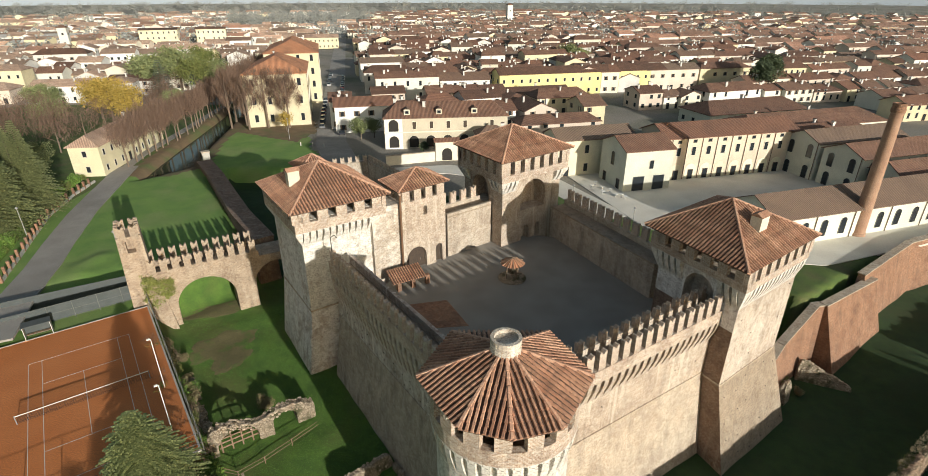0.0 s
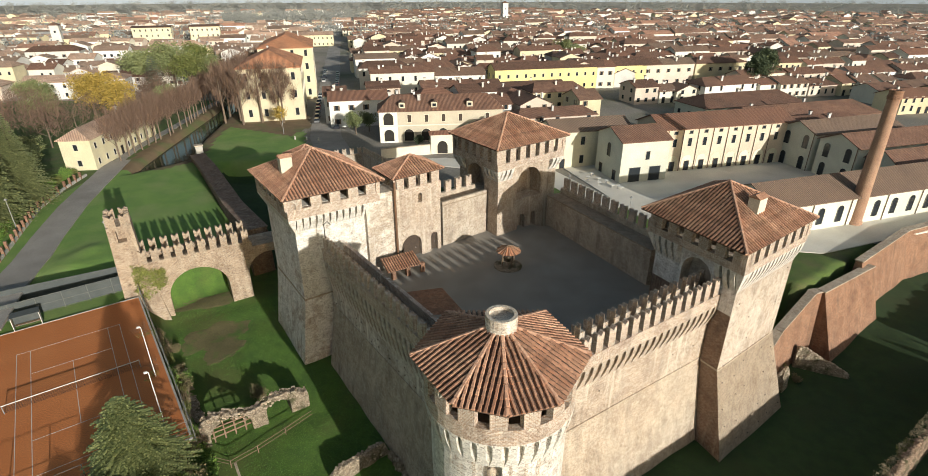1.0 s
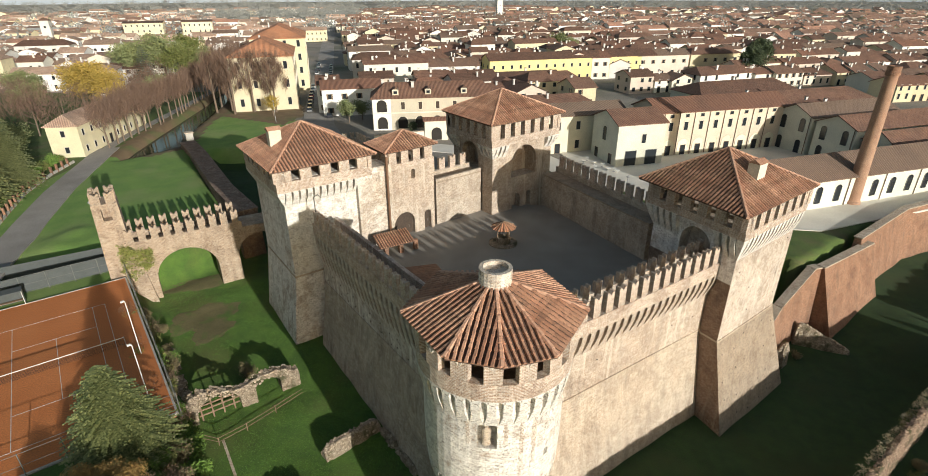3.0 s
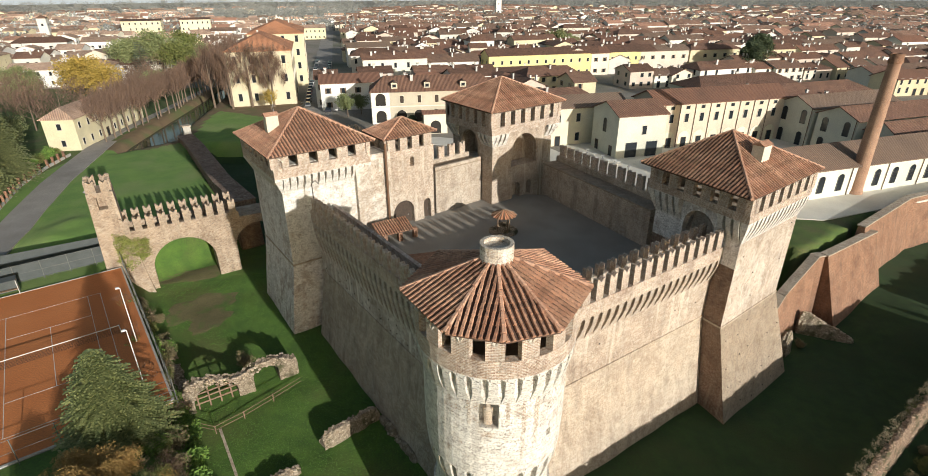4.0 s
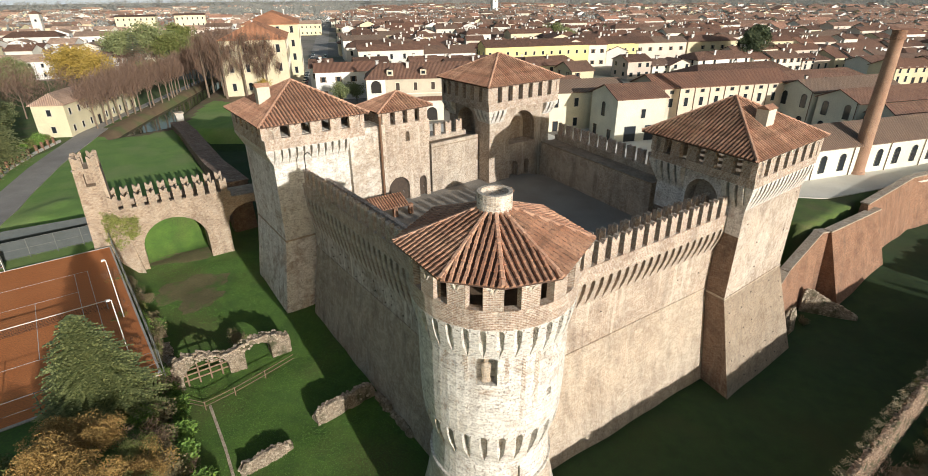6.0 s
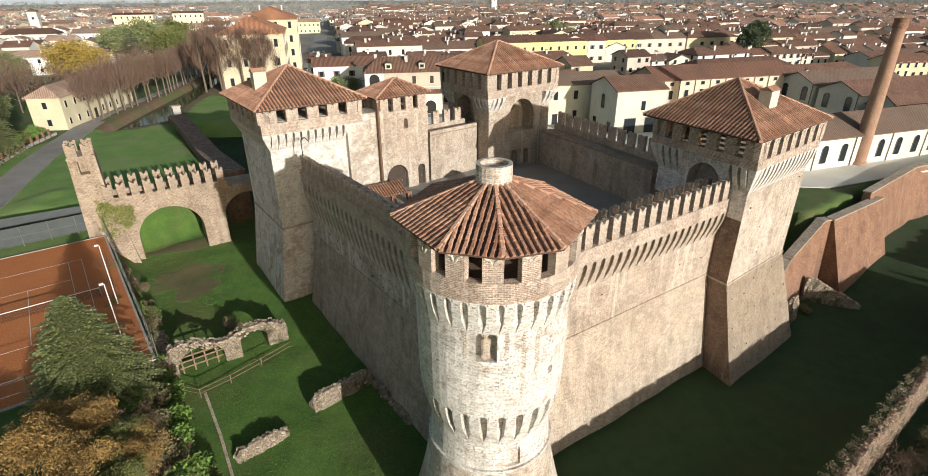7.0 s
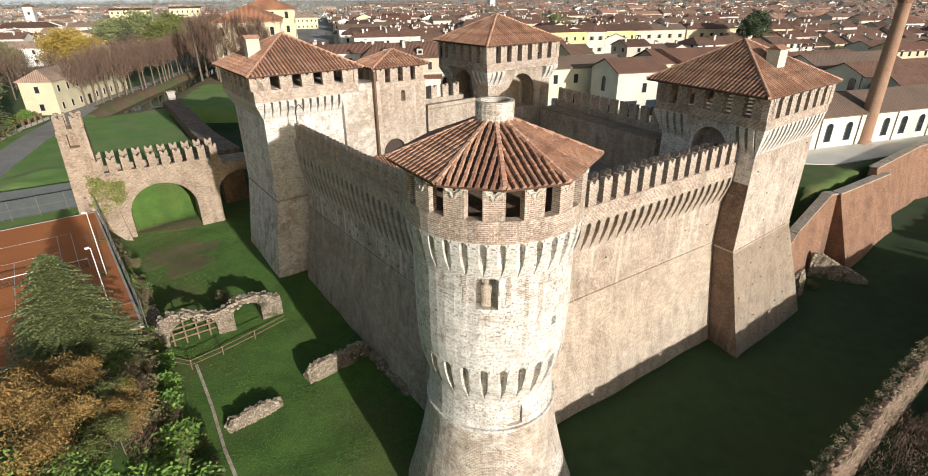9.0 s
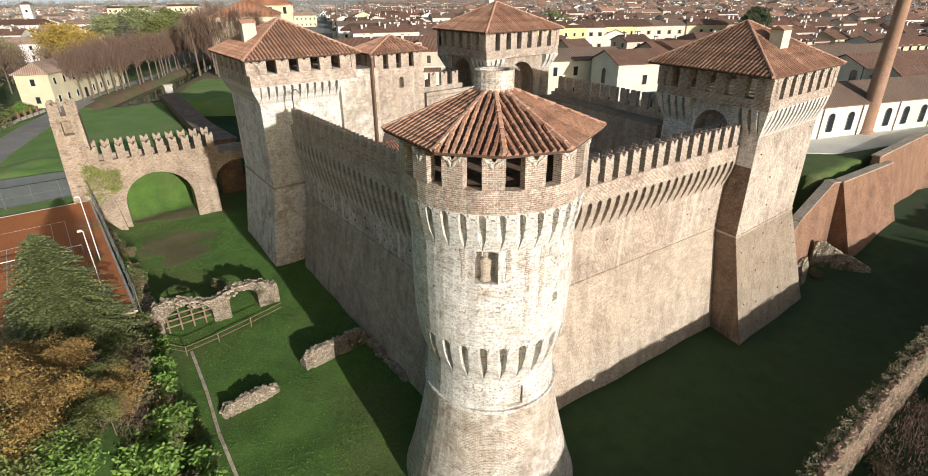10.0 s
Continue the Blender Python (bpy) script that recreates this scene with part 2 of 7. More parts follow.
M_LITTER = plain("leaf_strewn_bank", (0.17, 0.115, 0.065), (0.235, 0.165, 0.09), 0.95, 0.35, 5, 0.8, c3=(0.13, 0.16, 0.055), s3=0.12)
M_CLAY = plain("red_clay", (0.62, 0.20, 0.055), (0.68, 0.235, 0.07), 0.95, 0.25, 7, 0.1)
M_LINE = plain("white_line", (0.75, 0.7, 0.62), (0.8, 0.76, 0.7), 0.8, 2)
M_WOOD = plain("old_timber", (0.24, 0.16, 0.1), (0.34, 0.24, 0.16), 0.85, 3, 20, 0.4)
M_DARK = plain("dark_opening", (0.02, 0.018, 0.016), (0.03, 0.027, 0.024), 0.9, 2)
M_METAL = plain("grey_metal", (0.3, 0.3, 0.3), (0.4, 0.4, 0.4), 0.45, 3)
M_NET = plain("green_windbreak", (0.075, 0.09, 0.092), (0.09, 0.105, 0.108), 0.95, 1)
M_WATER, _t, _b = nodes_of("canal_water", 0.08)
_b.inputs["Base Color"].default_value = (0.03, 0.04, 0.025, 1)
_b.inputs["Specular IOR Level"].default_value = 0.25
bumped(_t, _b, add_noise(_t, 2.0, 3), 0.15, 0.05)
M_GLASS, _t, _b = nodes_of("window_glass", 0.12)
_b.inputs["Base Color"].default_value = (0.025, 0.03, 0.035, 1)


def wall_paint(name, c):
    return plain(name, c, [k * 0.88 for k in c], 0.9, 0.35, 6, 0.08, 0.1, c3=[k * 0.80 for k in c], s3=0.12, grit=0.2)


PAINTS = [wall_paint("paint_" + n, c) for n, c in (("cream", (0.80, 0.74, 0.60)), ("white", (0.84, 0.82, 0.77)), ("ochre", (0.76, 0.67, 0.45)), ("grey", (0.66, 0.64, 0.60)), ("rose", (0.74, 0.62, 0.52)), ("pale", (0.80, 0.78, 0.68)))]
M_YELLOW = wall_paint("bright_yellow_paint", (0.80, 0.69, 0.32))
M_CREAM = wall_paint("factory_cream_paint", (0.80, 0.76, 0.58))
M_PINK = wall_paint("factory_rose_paint", (0.76, 0.64, 0.50))
M_STRAW = wall_paint("straw_paint", (0.82, 0.745, 0.51))


def leaves(name, c1, c2, trans=0.25):
    m, t, b = nodes_of(name, 0.7)
    geo = t.nodes.new("ShaderNodeNewGeometry")
    oi = t.nodes.new("ShaderNodeObjectInfo")
    col = mixc(t, geo.outputs["Random Per Island"], c1, c2)
    col = mixc(t, oi.outputs["Random"], col, mixc(t, 0.35, col, c2))
    t.links.new(col, b.inputs["Base Color"])
    return m


M_FIR = leaves("fir_needles", (0.11, 0.145, 0.055), (0.31, 0.335, 0.145))
M_FIR_N = leaves("olive_fir_needles", (0.11, 0.145, 0.048), (0.32, 0.345, 0.135))
M_PINE = leaves("dark_pine_needles", (0.035, 0.055, 0.028), (0.095, 0.125, 0.058))
M_SAGE = leaves("sage_leaves", (0.12, 0.15, 0.06), (0.25, 0.28, 0.12))
M_LEAF = leaves("green_leaves", (0.08, 0.16, 0.03), (0.2, 0.33, 0.06))
M_BLADE = leaves("grass_blades", (0.07, 0.165, 0.022), (0.11, 0.225, 0.032))
M_DRY = leaves("dry_scrub", (0.12, 0.105, 0.05), (0.24, 0.20, 0.105))
M_GOLD = leaves("golden_leaves", (0.30, 0.21, 0.035), (0.43, 0.31, 0.075))
M_RUST = leaves("rusty_leaves", (0.19, 0.112, 0.032), (0.42, 0.275, 0.09))
M_TWIG = leaves("bare_twigs", (0.115, 0.072, 0.052), (0.195, 0.125, 0.088))
M_BLUE = leaves("cedar_needles", (0.09, 0.12, 0.08), (0.16, 0.19, 0.13))
M_OLIVE = leaves("olive_leaves", (0.1, 0.13, 0.03), (0.19, 0.2, 0.06))
M_STONE = leaves("loose_field_stones", (0.22, 0.165, 0.115), (0.56, 0.475, 0.365))
M_STONE_R = leaves("reddish_wall_stones", (0.20, 0.125, 0.08), (0.44, 0.32, 0.23))
M_BARK = plain("bark", (0.16, 0.12, 0.09), (0.24, 0.18, 0.13), 0.95, 3, 15, 0.6)


# ---- mesh helpers ----
class Shape:
    """Collects faces in world metres."""

    def __init__(self):
        self.v, self.f, self.m = [], [], []
        self.limbs = None

    def add(self, verts, faces, mi=0):
        k = len(self.v)
        self.v += [tuple(p) for p in verts]
        self.f += [tuple(i + k for i in f) for f in faces]
        self.m += [mi] * len(faces)
        return self

    def loft(self, rings, mi=0, caps=(True, True)):
        n = len(rings[0])
        faces = []
        for r in range(len(rings) - 1):
            a, b = r * n, (r + 1) * n
            faces += [(a + i, a + (i + 1) % n, b + (i + 1) % n, b + i) for i in range(n)]
        if caps[0]:
            faces.append(tuple(range(n - 1, -1, -1)))
        if caps[1]:
            faces.append(tuple(range((len(rings) - 1) * n, len(rings) * n)))
        return self.add([p for r in rings for p in r], faces, mi)

    def prism(self, poly, z0, z1, mi=0):
        return self.loft([[(p[0], p[1], z0) for p in poly], [(p[0], p[1], z1) for p in poly]], mi)

    def box(self, x, y, z0, z1, ang, lx, ly, mi=0):
        c, s = math.cos(radians(ang)), math.sin(radians(ang))
        return self.prism([(x + c * a * lx / 2 - s * b * ly / 2, y + s * a * lx / 2 + c * b * ly / 2) for a, b in ((-1, -1), (1, -1), (1, 1), (-1, 1))], z0, z1, mi)

    def tube(self, p, q, r0, r1=None, n=5, mi=0):
        p, q = Vector(p), Vector(q)
        a = (q - p).orthogonal().normalized()
        b = (q - p).normalized().cross(a)
        ring = lambda c, r: [c + (a * math.cos(2 * math.pi * i / n) + b * math.sin(2 * math.pi * i / n)) * r for i in range(n)]
        return self.loft([ring(p, r0), ring(q, r0 if r1 is None else r1)], mi)

    def arch(self, x, y, ang, w, z0, zs, depth, n=10, flat=1.0):
        """A round-headed plug across a wall that runs along ang, to cut an opening with."""
        c, s = math.cos(radians(ang)), math.sin(radians(ang))
        prof = [(-w / 2, z0), (w / 2, z0)] + [(w / 2 * math.cos(math.pi * i / n), zs + flat * w / 2 * math.sin(math.pi * i / n)) for i in range(n + 1)]
        rings = [[(x + c * a - s * d, y + s * a + c * d, z) for a, z in prof] for d in (depth / 2, -depth / 2)]
        return self.loft(rings)


def uv_map(me, cyl=None):
    n = len(me.loops)
    if not n:
        return
    idx, norm, tot = np.empty(n, int), np.empty(len(me.polygons) * 3), np.empty(len(me.polygons), int)
    me.loops.foreach_get("vertex_index", idx)
    me.polygons.foreach_get("normal", norm)
    me.polygons.foreach_get("loop_total", tot)
    co = np.empty(len(me.vertices) * 3)
    me.vertices.foreach_get("co", co)
    p = co.reshape(-1, 3)[idx]
    nn = np.repeat(norm.reshape(-1, 3), tot, 0)
    tang = np.stack([-nn[:, 1], nn[:, 0], np.zeros(n)], 1)
    ln = np.linalg.norm(tang, axis=1)
    flat = ln < 0.05
    tang[flat] = (1, 0, 0)
    tang /= np.linalg.norm(tang, axis=1)[:, None]
    bit = np.cross(nn, tang)
    uv = np.stack([(p * tang).sum(1), (p * bit).sum(1)], 1)
    if cyl:
        d = p[:, :2] - np.array(cyl[:2])
        a = np.arctan2(d[:, 1], d[:, 0])
        first = np.repeat(a[np.cumsum(tot) - tot], tot)
        a = first + (a - first + np.pi) % (2 * np.pi) - np.pi
        uv = np.where(flat[:, None], uv, np.stack([a * cyl[2], p[:, 2]], 1))
    lay = me.uv_layers.new(name="UVMap")
    lay.data.foreach_set("uv", uv.ravel())


def mesh_of(name, shape, mats, off=(0, 0, 0), cyl=None, smooth=False, cuts=()):
    me = bpy.data.meshes.new(name)
    me.from_pydata(shape.v, [], shape.f)
    for m in mats if isinstance(mats, (list, tuple)) else [mats]:
        me.materials.append(m)
    me.polygons.foreach_set("material_index", shape.m)
    if cuts:
        body = bpy.data.objects.new("body", me)
        scene.collection.objects.link(body)
        plugs = []
        for c in cuts:
            cm = bpy.data.meshes.new("plug")
            cm.from_pydata(c.v, [], c.f)
            fix(cm)
            co = bpy.data.objects.new("plug", cm)
            scene.collection.objects.link(co)
            md = body.modifiers.new("cut", "BOOLEAN")
            md.operation, md.object, md.solver = "DIFFERENCE", co, "EXACT"
            plugs.append(co)
        fix(me)
        dg = bpy.context.evaluated_depsgraph_get()
        done = bpy.data.meshes.new_from_object(body.evaluated_get(dg))
        for o in (body, *plugs):
            bpy.data.objects.remove(o)
        me = done
        me.name = name
    else:
        fix(me)
    if cyl or not smooth:
        uv_map(me, cyl)
    me.transform(Matrix.Translation([-k for k in off]))
    if smooth:
        me.polygons.foreach_set("use_smooth", [True] * len(me.polygons))
    me.update()
    return me


def fix(me):
    b = bmesh.new()
    b.from_mesh(me)
    bmesh.ops.recalc_face_normals(b, faces=b.faces)
    b.to_mesh(me)
    b.free()


def thing(name, at, label, category, group="", kind=""):
    ob = new(name)
    ob.location = at
    return tagged(ob, label, category, group, kind)


def base_of(ob):
    p = Vector((0, 0, 0))
    while ob:
        p += ob.location
        ob = ob.parent
    return p


def part(name, shape, mats, parent, label="", **kw):
    """One mesh object under a thing; the shape is in world metres."""
    off = base_of(parent)
    ob = new(name, mesh_of(name, shape, mats, off, **kw))
    ob.parent = parent
    return tagged(ob, label)


def put(name, me, parent, m, label=""):
    """A piece that shares its mesh; m is its pose in the world."""
    ob = new(name, me)
    ob.parent = parent
    ob.matrix_basis = Matrix.Translation(-base_of(parent)) @ m
    return tagged(ob, label)


def solo(name, shape, mats, label, category, group="", kind="", **kw):
    ob = new(name, mesh_of(name, shape, mats, **kw))
    return tagged(ob, label, category, group, kind)


def along(p, ang, d, side=0.0):
    c, s = math.cos(radians(ang)), math.sin(radians(ang))
    return (p[0] + c * d - s * side, p[1] + s * d + c * side)


# hills far behind the town, their haze painted as blue-grey colour and glow
M_HAZE, _t, _b = nodes_of("painted_hill_haze", 1.0)
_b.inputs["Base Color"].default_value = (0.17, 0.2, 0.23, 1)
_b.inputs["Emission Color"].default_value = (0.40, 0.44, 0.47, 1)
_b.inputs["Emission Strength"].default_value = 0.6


# ---- castle helpers ----
M_OAK = plain("dark_oak", (0.05, 0.035, 0.025), (0.075, 0.05, 0.035), 0.8, 3, 18, 0.4)
M_PIPE = plain("rusty_pipe", (0.16, 0.08, 0.04), (0.21, 0.11, 0.06), 0.6, 3)


def merlon_mesh(w, h, d, notch=0.32, mat=None):
    """A swallow-tailed merlon, w along the wall, d thick, on its middle foot."""
    prof = [(-w / 2, 0), (w / 2, 0), (w / 2 + 0.02, h - 0.1), (w / 2 - 0.02, h), (w * 0.28, h - 0.03), (0.06, h - notch), (-0.06, h - notch), (-w * 0.28, h - 0.03), (-w / 2 + 0.02, h), (-w / 2 - 0.02, h - 0.1)]
    s = Shape()
    n = len(prof)
    half = [i for i in range(n)]
    s.v = [(x, -d / 2, z) for x, z in prof] + [(x, d / 2, z) for x, z in prof]
    s.f = [tuple(half), tuple(i + n for i in reversed(half))] + [(i, i + n, (i + 1) % n + n, (i + 1) % n) for i in range(n)]
    s.m = [0] * len(s.f)
    return mesh_of("merlon", s, mat or M_BAND)


def corbel_mesh(pitch, w, h, p, mat=None):
    """A tapered corbel that springs out by p towards -y; its top spreads to carry the arch beside it."""
    ring = lambda z, ww, q: [(-ww / 2, -q, z), (ww / 2, -q, z), (ww / 2, 0.1, z), (-ww / 2, 0.1, z)]
    s = Shape().loft([ring(-h, pitch * 0.95, 0.02), ring(-h * 0.84, w + (pitch - w) * 0.45, p * 0.2), ring(-h * 0.66, w, p * 0.46), ring(-h * 0.34, w, p * 0.84), ring(-0.2, w, p * 0.98), ring(-0.13, w + (pitch - w) * 0.22, p * 0.98), ring(-0.04, w + (pitch - w) * 0.62, p * 0.98), ring(0.0, pitch, p * 0.98)])
    return mesh_of("corbel", s, mat or M_WHITE)


def tile_rows(parent, p0, p1, top, pitch=0.36, tile=0.5, lift=0.03):
    """Rows of barrel tiles on the three-cornered slope over the eave p0-p1 (top: one point, or two for a ridge)."""
    p0, p1 = Vector(p0), Vector(p1)
    tops = [Vector(q) for q in top]
    e = (p1 - p0)
    width = e.length
    e.normalize()
    n = e.cross(tops[0] - p0).normalized()
    if n.z < 0:
        n = -n
    d = n.cross(e).normalized()
    if d.z < 0:
        d = -d
    loc = [((q - p0).dot(e), (q - p0).dot(d)) for q in tops]
    if len(loc) == 1:
        loc = loc * 2
    loc.sort()
    (sa, ra), (sb, rb) = loc
    count = max(2, round(width / pitch))
    for k in range(count):
        s = (k + 0.5) * width / count
        if s < sa:
            reach = ra * s / sa
        elif s > sb:
            reach = rb * (width - s) / (width - sb)
        else:
            reach = ra
        reach -= 0.05
        if reach < 0.35:
            continue
        sh = Shape()
        w, h = pitch * 0.30, 0.15
        r, k2 = -0.08, 0
        j = rng.uniform(-0.015, 0.015)
        while r < reach:
            r2 = min(r + tile, reach)
            jj = j + rng.uniform(-0.02, 0.02)
            hop = rng.uniform(0, 0.02)
            a = [(-w * 1.08, 0), (-w * 0.62, h), (w * 0.62, h), (w * 1.08, 0)]
            b = [(-w * 0.86, -0.01), (-w * 0.5, h - 0.045), (w * 0.5, h - 0.045), (w * 0.86, -0.01)]
            at = lambda prof, rr: [p0 + e * (s + x + jj) + d * rr + n * (lift + z + hop) for x, z in prof]
            sh.add(at(a, r) + at(b, r2 + 0.04), [(0, 1, 5, 4), (1, 2, 6, 5), (2, 3, 7, 6), (3, 2, 1, 0)])
            r = r2
        ob = new("tile_rib", None)
        me = bpy.data.meshes.new("tile_rib")
        off = base_of(parent)
        me.from_pydata([Vector(v) - off for v in sh.v], [], sh.f)
        me.materials.append(M_TILE)
        scene.collection.objects.unlink(ob)
        bpy.data.objects.remove(ob)
        ob = new("tile_rib", me)
        ob.parent = parent


def ridge_caps(parent, p, q, r=0.18):
    p, q = Vector(p), Vector(q)
    n = max(2, int((q - p).length / 0.5))
    ax = (q - p).normalized()
    s1 = ax.cross(Vector((0, 0, 1))).normalized()
    s2 = s1.cross(ax)
    ring = lambda c, rr: [c + (s1 * math.cos(k * math.pi / 3) + s2 * math.sin(k * math.pi / 3)) * rr + Vector((0, 0, 0.05)) for k in range(6)]
    rings = []
    for i in range(n):
        k = r * rng.uniform(0.95, 1.08)
        rings += [ring(p.lerp(q, i / n), k), ring(p.lerp(q, (i + 0.97) / n), k * 0.8)]
    sh = Shape().loft(rings)
    part("ridge_cap", sh, M_RIDGE, parent)


def tile_roof(parent, eave, apex, pitch=0.42, slab=0.14, hips=True):
    """A tent roof on the eave polygon with its slab, tile rows and hip caps."""
    c = Vector(apex)
    sh = Shape()
    n = len(eave)
    sh.add([(*p[:2], p[2]) for p in eave] + [c] + [(*p[:2], p[2] - slab) for p in eave],
           [(i, (i + 1) % n, n) for i in range(n)] + [(i, i + n + 1, (i + 1) % n + n + 1, (i + 1) % n) for i in range(n)] + [tuple(range(2 * n, n, -1))])
    part("roof_slab", sh, M_UNDER, parent)
    for i in range(n):
        tile_rows(parent, eave[i], eave[(i + 1) % n], [apex], pitch)
        if hips:
            ridge_caps(parent, eave[i], apex)


def edge(p, q):
    return math.hypot(q[0] - p[0], q[1] - p[1]), math.degrees(math.atan2(q[1] - p[1], q[0] - p[0]))


def spread(parent, name, me, p, q, pitch, z, inset=0.0, ends=0.0, skip=None, whole=False):
    """Pieces at an even pitch from p to q (the outer side lies to the right)."""
    ln, ang = edge(p, q)
    n = max(1, round((ln - 2 * ends) / pitch))
    step = (ln - 2 * ends) / n
    for i in range(n + 1 if whole else n):
        d = ends + step * (i if whole else i + 0.5)
        if skip and skip(d):
            continue
        x, y = along(p, ang, d, inset)
        put(name, me, parent, pose(x, y, z, 0, 0, ang))


def quad(F, au, av, wu, wv, f=0.0, r=0.0, b=0.0, l=0.0):
    """Plan corners F, F+u, F+u+v, F+v, pushed outwards by f, r, b, l."""
    u, v = Vector((math.cos(radians(au)), math.sin(radians(au)))), Vector((math.cos(radians(av)), math.sin(radians(av))))
    o = Vector(F[:2])
    return [tuple(o + u * a + v * c) for a, c in ((-l, -f), (wu + r, -f), (wu + r, wv + b), (-l, wv + b))]


def lay(poly, z):
    return [(p[0], p[1], z) for p in poly]


# the plaster fork that crowns each merlon
fork = Shape()
for sgn in (-1, 1):
    fp = [(sgn * 0.5, -0.22), (sgn * 0.42, -0.42), (sgn * 0.2, -0.5), (sgn * 0.05, -0.8)]
    for p0, p1 in zip(fp, fp[1:]):
        fork.tube((p0[0], 0, p0[1]), (p1[0], 0, p1[1]), 0.085, None, 5)
fork = mesh_of("forked_moulding", fork, M_PALE)


def square_tower(label, F, au, av, wu, wv, zb, zs, zc0, zc1, sill, eave, apex, batter, counts, cuts=(), wall=None, low=None, over=0.55, corb=0.85, faces=(0, 1, 2, 3), foot=None, side=None, ins_u=None, ins_s=None, side_top=None, split=7.4):
    """A square tower from its eave's plan: battered foot, shaft, corbelled parapet, merlons and a tiled tent roof."""
    q = lambda k: quad(F, au, av, wu, wv, -k, -k, -k, -k)
    ins_u, ins_s = ins_u or [over] * 4, ins_s or [over + corb] * 4
    inset = lambda k, add=(0, 0, 0, 0): quad(F, au, av, wu, wv, *[add[i] - k[i] for i in range(4)])
    E, U, S = q(0), inset(ins_u), inset(ins_s)
    base = inset(ins_s, batter)
    t = thing("corner_tower", (*S[0], zb), label, "tower", "corner towers of the castle")
    foot_s, shaft_s = Shape().loft([lay(base, zb - 0.6), lay(S, zs)]), Shape().loft([lay(S, zs), lay(S, split), lay(S, sill)])
    # the face away from the sun takes materials with its shade toned in
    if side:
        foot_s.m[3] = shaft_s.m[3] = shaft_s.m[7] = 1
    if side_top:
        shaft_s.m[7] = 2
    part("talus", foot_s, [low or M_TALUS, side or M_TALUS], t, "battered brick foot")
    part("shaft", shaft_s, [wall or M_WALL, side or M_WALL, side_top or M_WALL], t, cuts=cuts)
    part("string_course", Shape().loft([lay(inset(ins_s, [0.1] * 4), zs - 0.1), lay(inset(ins_s, [0.1] * 4), zs + 0.1)]), M_TALUS, t)
    ring = Shape()
    for i in range(4):
        a, b = U[i], U[(i + 1) % 4]
        ln, ang = edge(a, b)
        ring.prism([a, b, along(b, ang, -0.6, 0.6), along(a, ang, 0.6, 0.6)], zc1, sill)
    part("parapet", ring, M_BAND, t)
    part("floor_slab", Shape().prism(inset(ins_u, [-0.5] * 4), zc1 + 0.02, zc1 + 0.22), M_WOOD, t)
    for i in faces:
        a, b = S[i], S[(i + 1) % 4]
        ln, ang = edge(a, b)
        n = round(ln / 0.93)
        corb = max(0.25, ins_s[i] - ins_u[i])
        me = corbel_mesh(ln / n, 0.57, zc1 - zc0, corb)
        skip = None
        if cuts:
            mid = [Vector((sum(v[0] for v in c.v) / len(c.v), sum(v[1] for v in c.v) / len(c.v))) for c in cuts]
            def skip(d, a=a, ang=ang, mid=mid):
                x, y = along(a, ang, d - corb)
                return any((Vector((x, y)) - m).length < 2.6 for m in mid)
        spread(t, "corbel", me, a, b, ln / n, zc1, 0, 0, (lambda d, s=skip: s(d + corb)) if skip else None)
        a0 = edge(S[i - 1], a)[1]
        ds = [radians(ang - 90), radians(a0 - 90)]
        n1, n2 = Vector((math.cos(ds[0]), math.sin(ds[0]))), Vector((math.cos(ds[1]), math.sin(ds[1])))
        ca = Vector(a) - 0.05 * (n1 + n2)
        cring = lambda k, z: [(*(ca + v), z) for v in (Vector((0, 0)), n2 * k, (n1 + n2) * k, n1 * k)]
        part("corner_corbel", Shape().loft([cring(0.08, zc0), cring(0.06 + corb * 0.5, zc0 + (zc1 - zc0) * 0.42), cring(0.05 + corb * 0.98, zc1 - 0.3), cring(0.05 + corb * 0.98, zc1)]), M_WHITE, t)
    for i in range(4):
        a, b = U[i], U[(i + 1) % 4]
        ln, ang = edge(a, b)
        n = counts[i % 2]
        w = ln / n * 0.56
        me = merlon_mesh(w, eave - sill - 0.02, 0.55, 0.4)
        spread(t, "merlon", me, a, b, ln / n, sill, 0.3, 0.0)
        put("merlon", me, t, pose(*along(a, ang, 0.45, 0.3), sill, 0, 0, ang))
        spread(t, "forked_moulding", fork, a, b, ln / n, eave - 0.12, 0.02, 0.0)
    tile_roof(t, lay(E, eave), apex)
    return t


def roof_stack(parent, x, y, z0, z1, ang=35.0, w=1.1, d=0.7):
    """A small brick stack with a gabled tile cap."""
    s = Shape().box(x, y, z0, z1, ang, w, d)
    st = part("roof_chimney", s, PAINTS[0], parent, "pale plastered stack")
    c, n = math.cos(radians(ang)), math.sin(radians(ang))
    P = lambda a, b, z: (x + c * a - n * b, y + n * a + c * b, z)
    a, b = w / 2 + 0.12, d / 2 + 0.12
    cap = Shape().add([P(-a, -b, z1), P(a, -b, z1), P(a, b, z1), P(-a, b, z1), P(-a, 0, z1 + 0.4), P(a, 0, z1 + 0.4)], [(0, 1, 5, 4), (2, 3, 4, 5), (0, 4, 3), (1, 2, 5), (3, 2, 1, 0)])
    part("cap", cap, M_TILE, st)


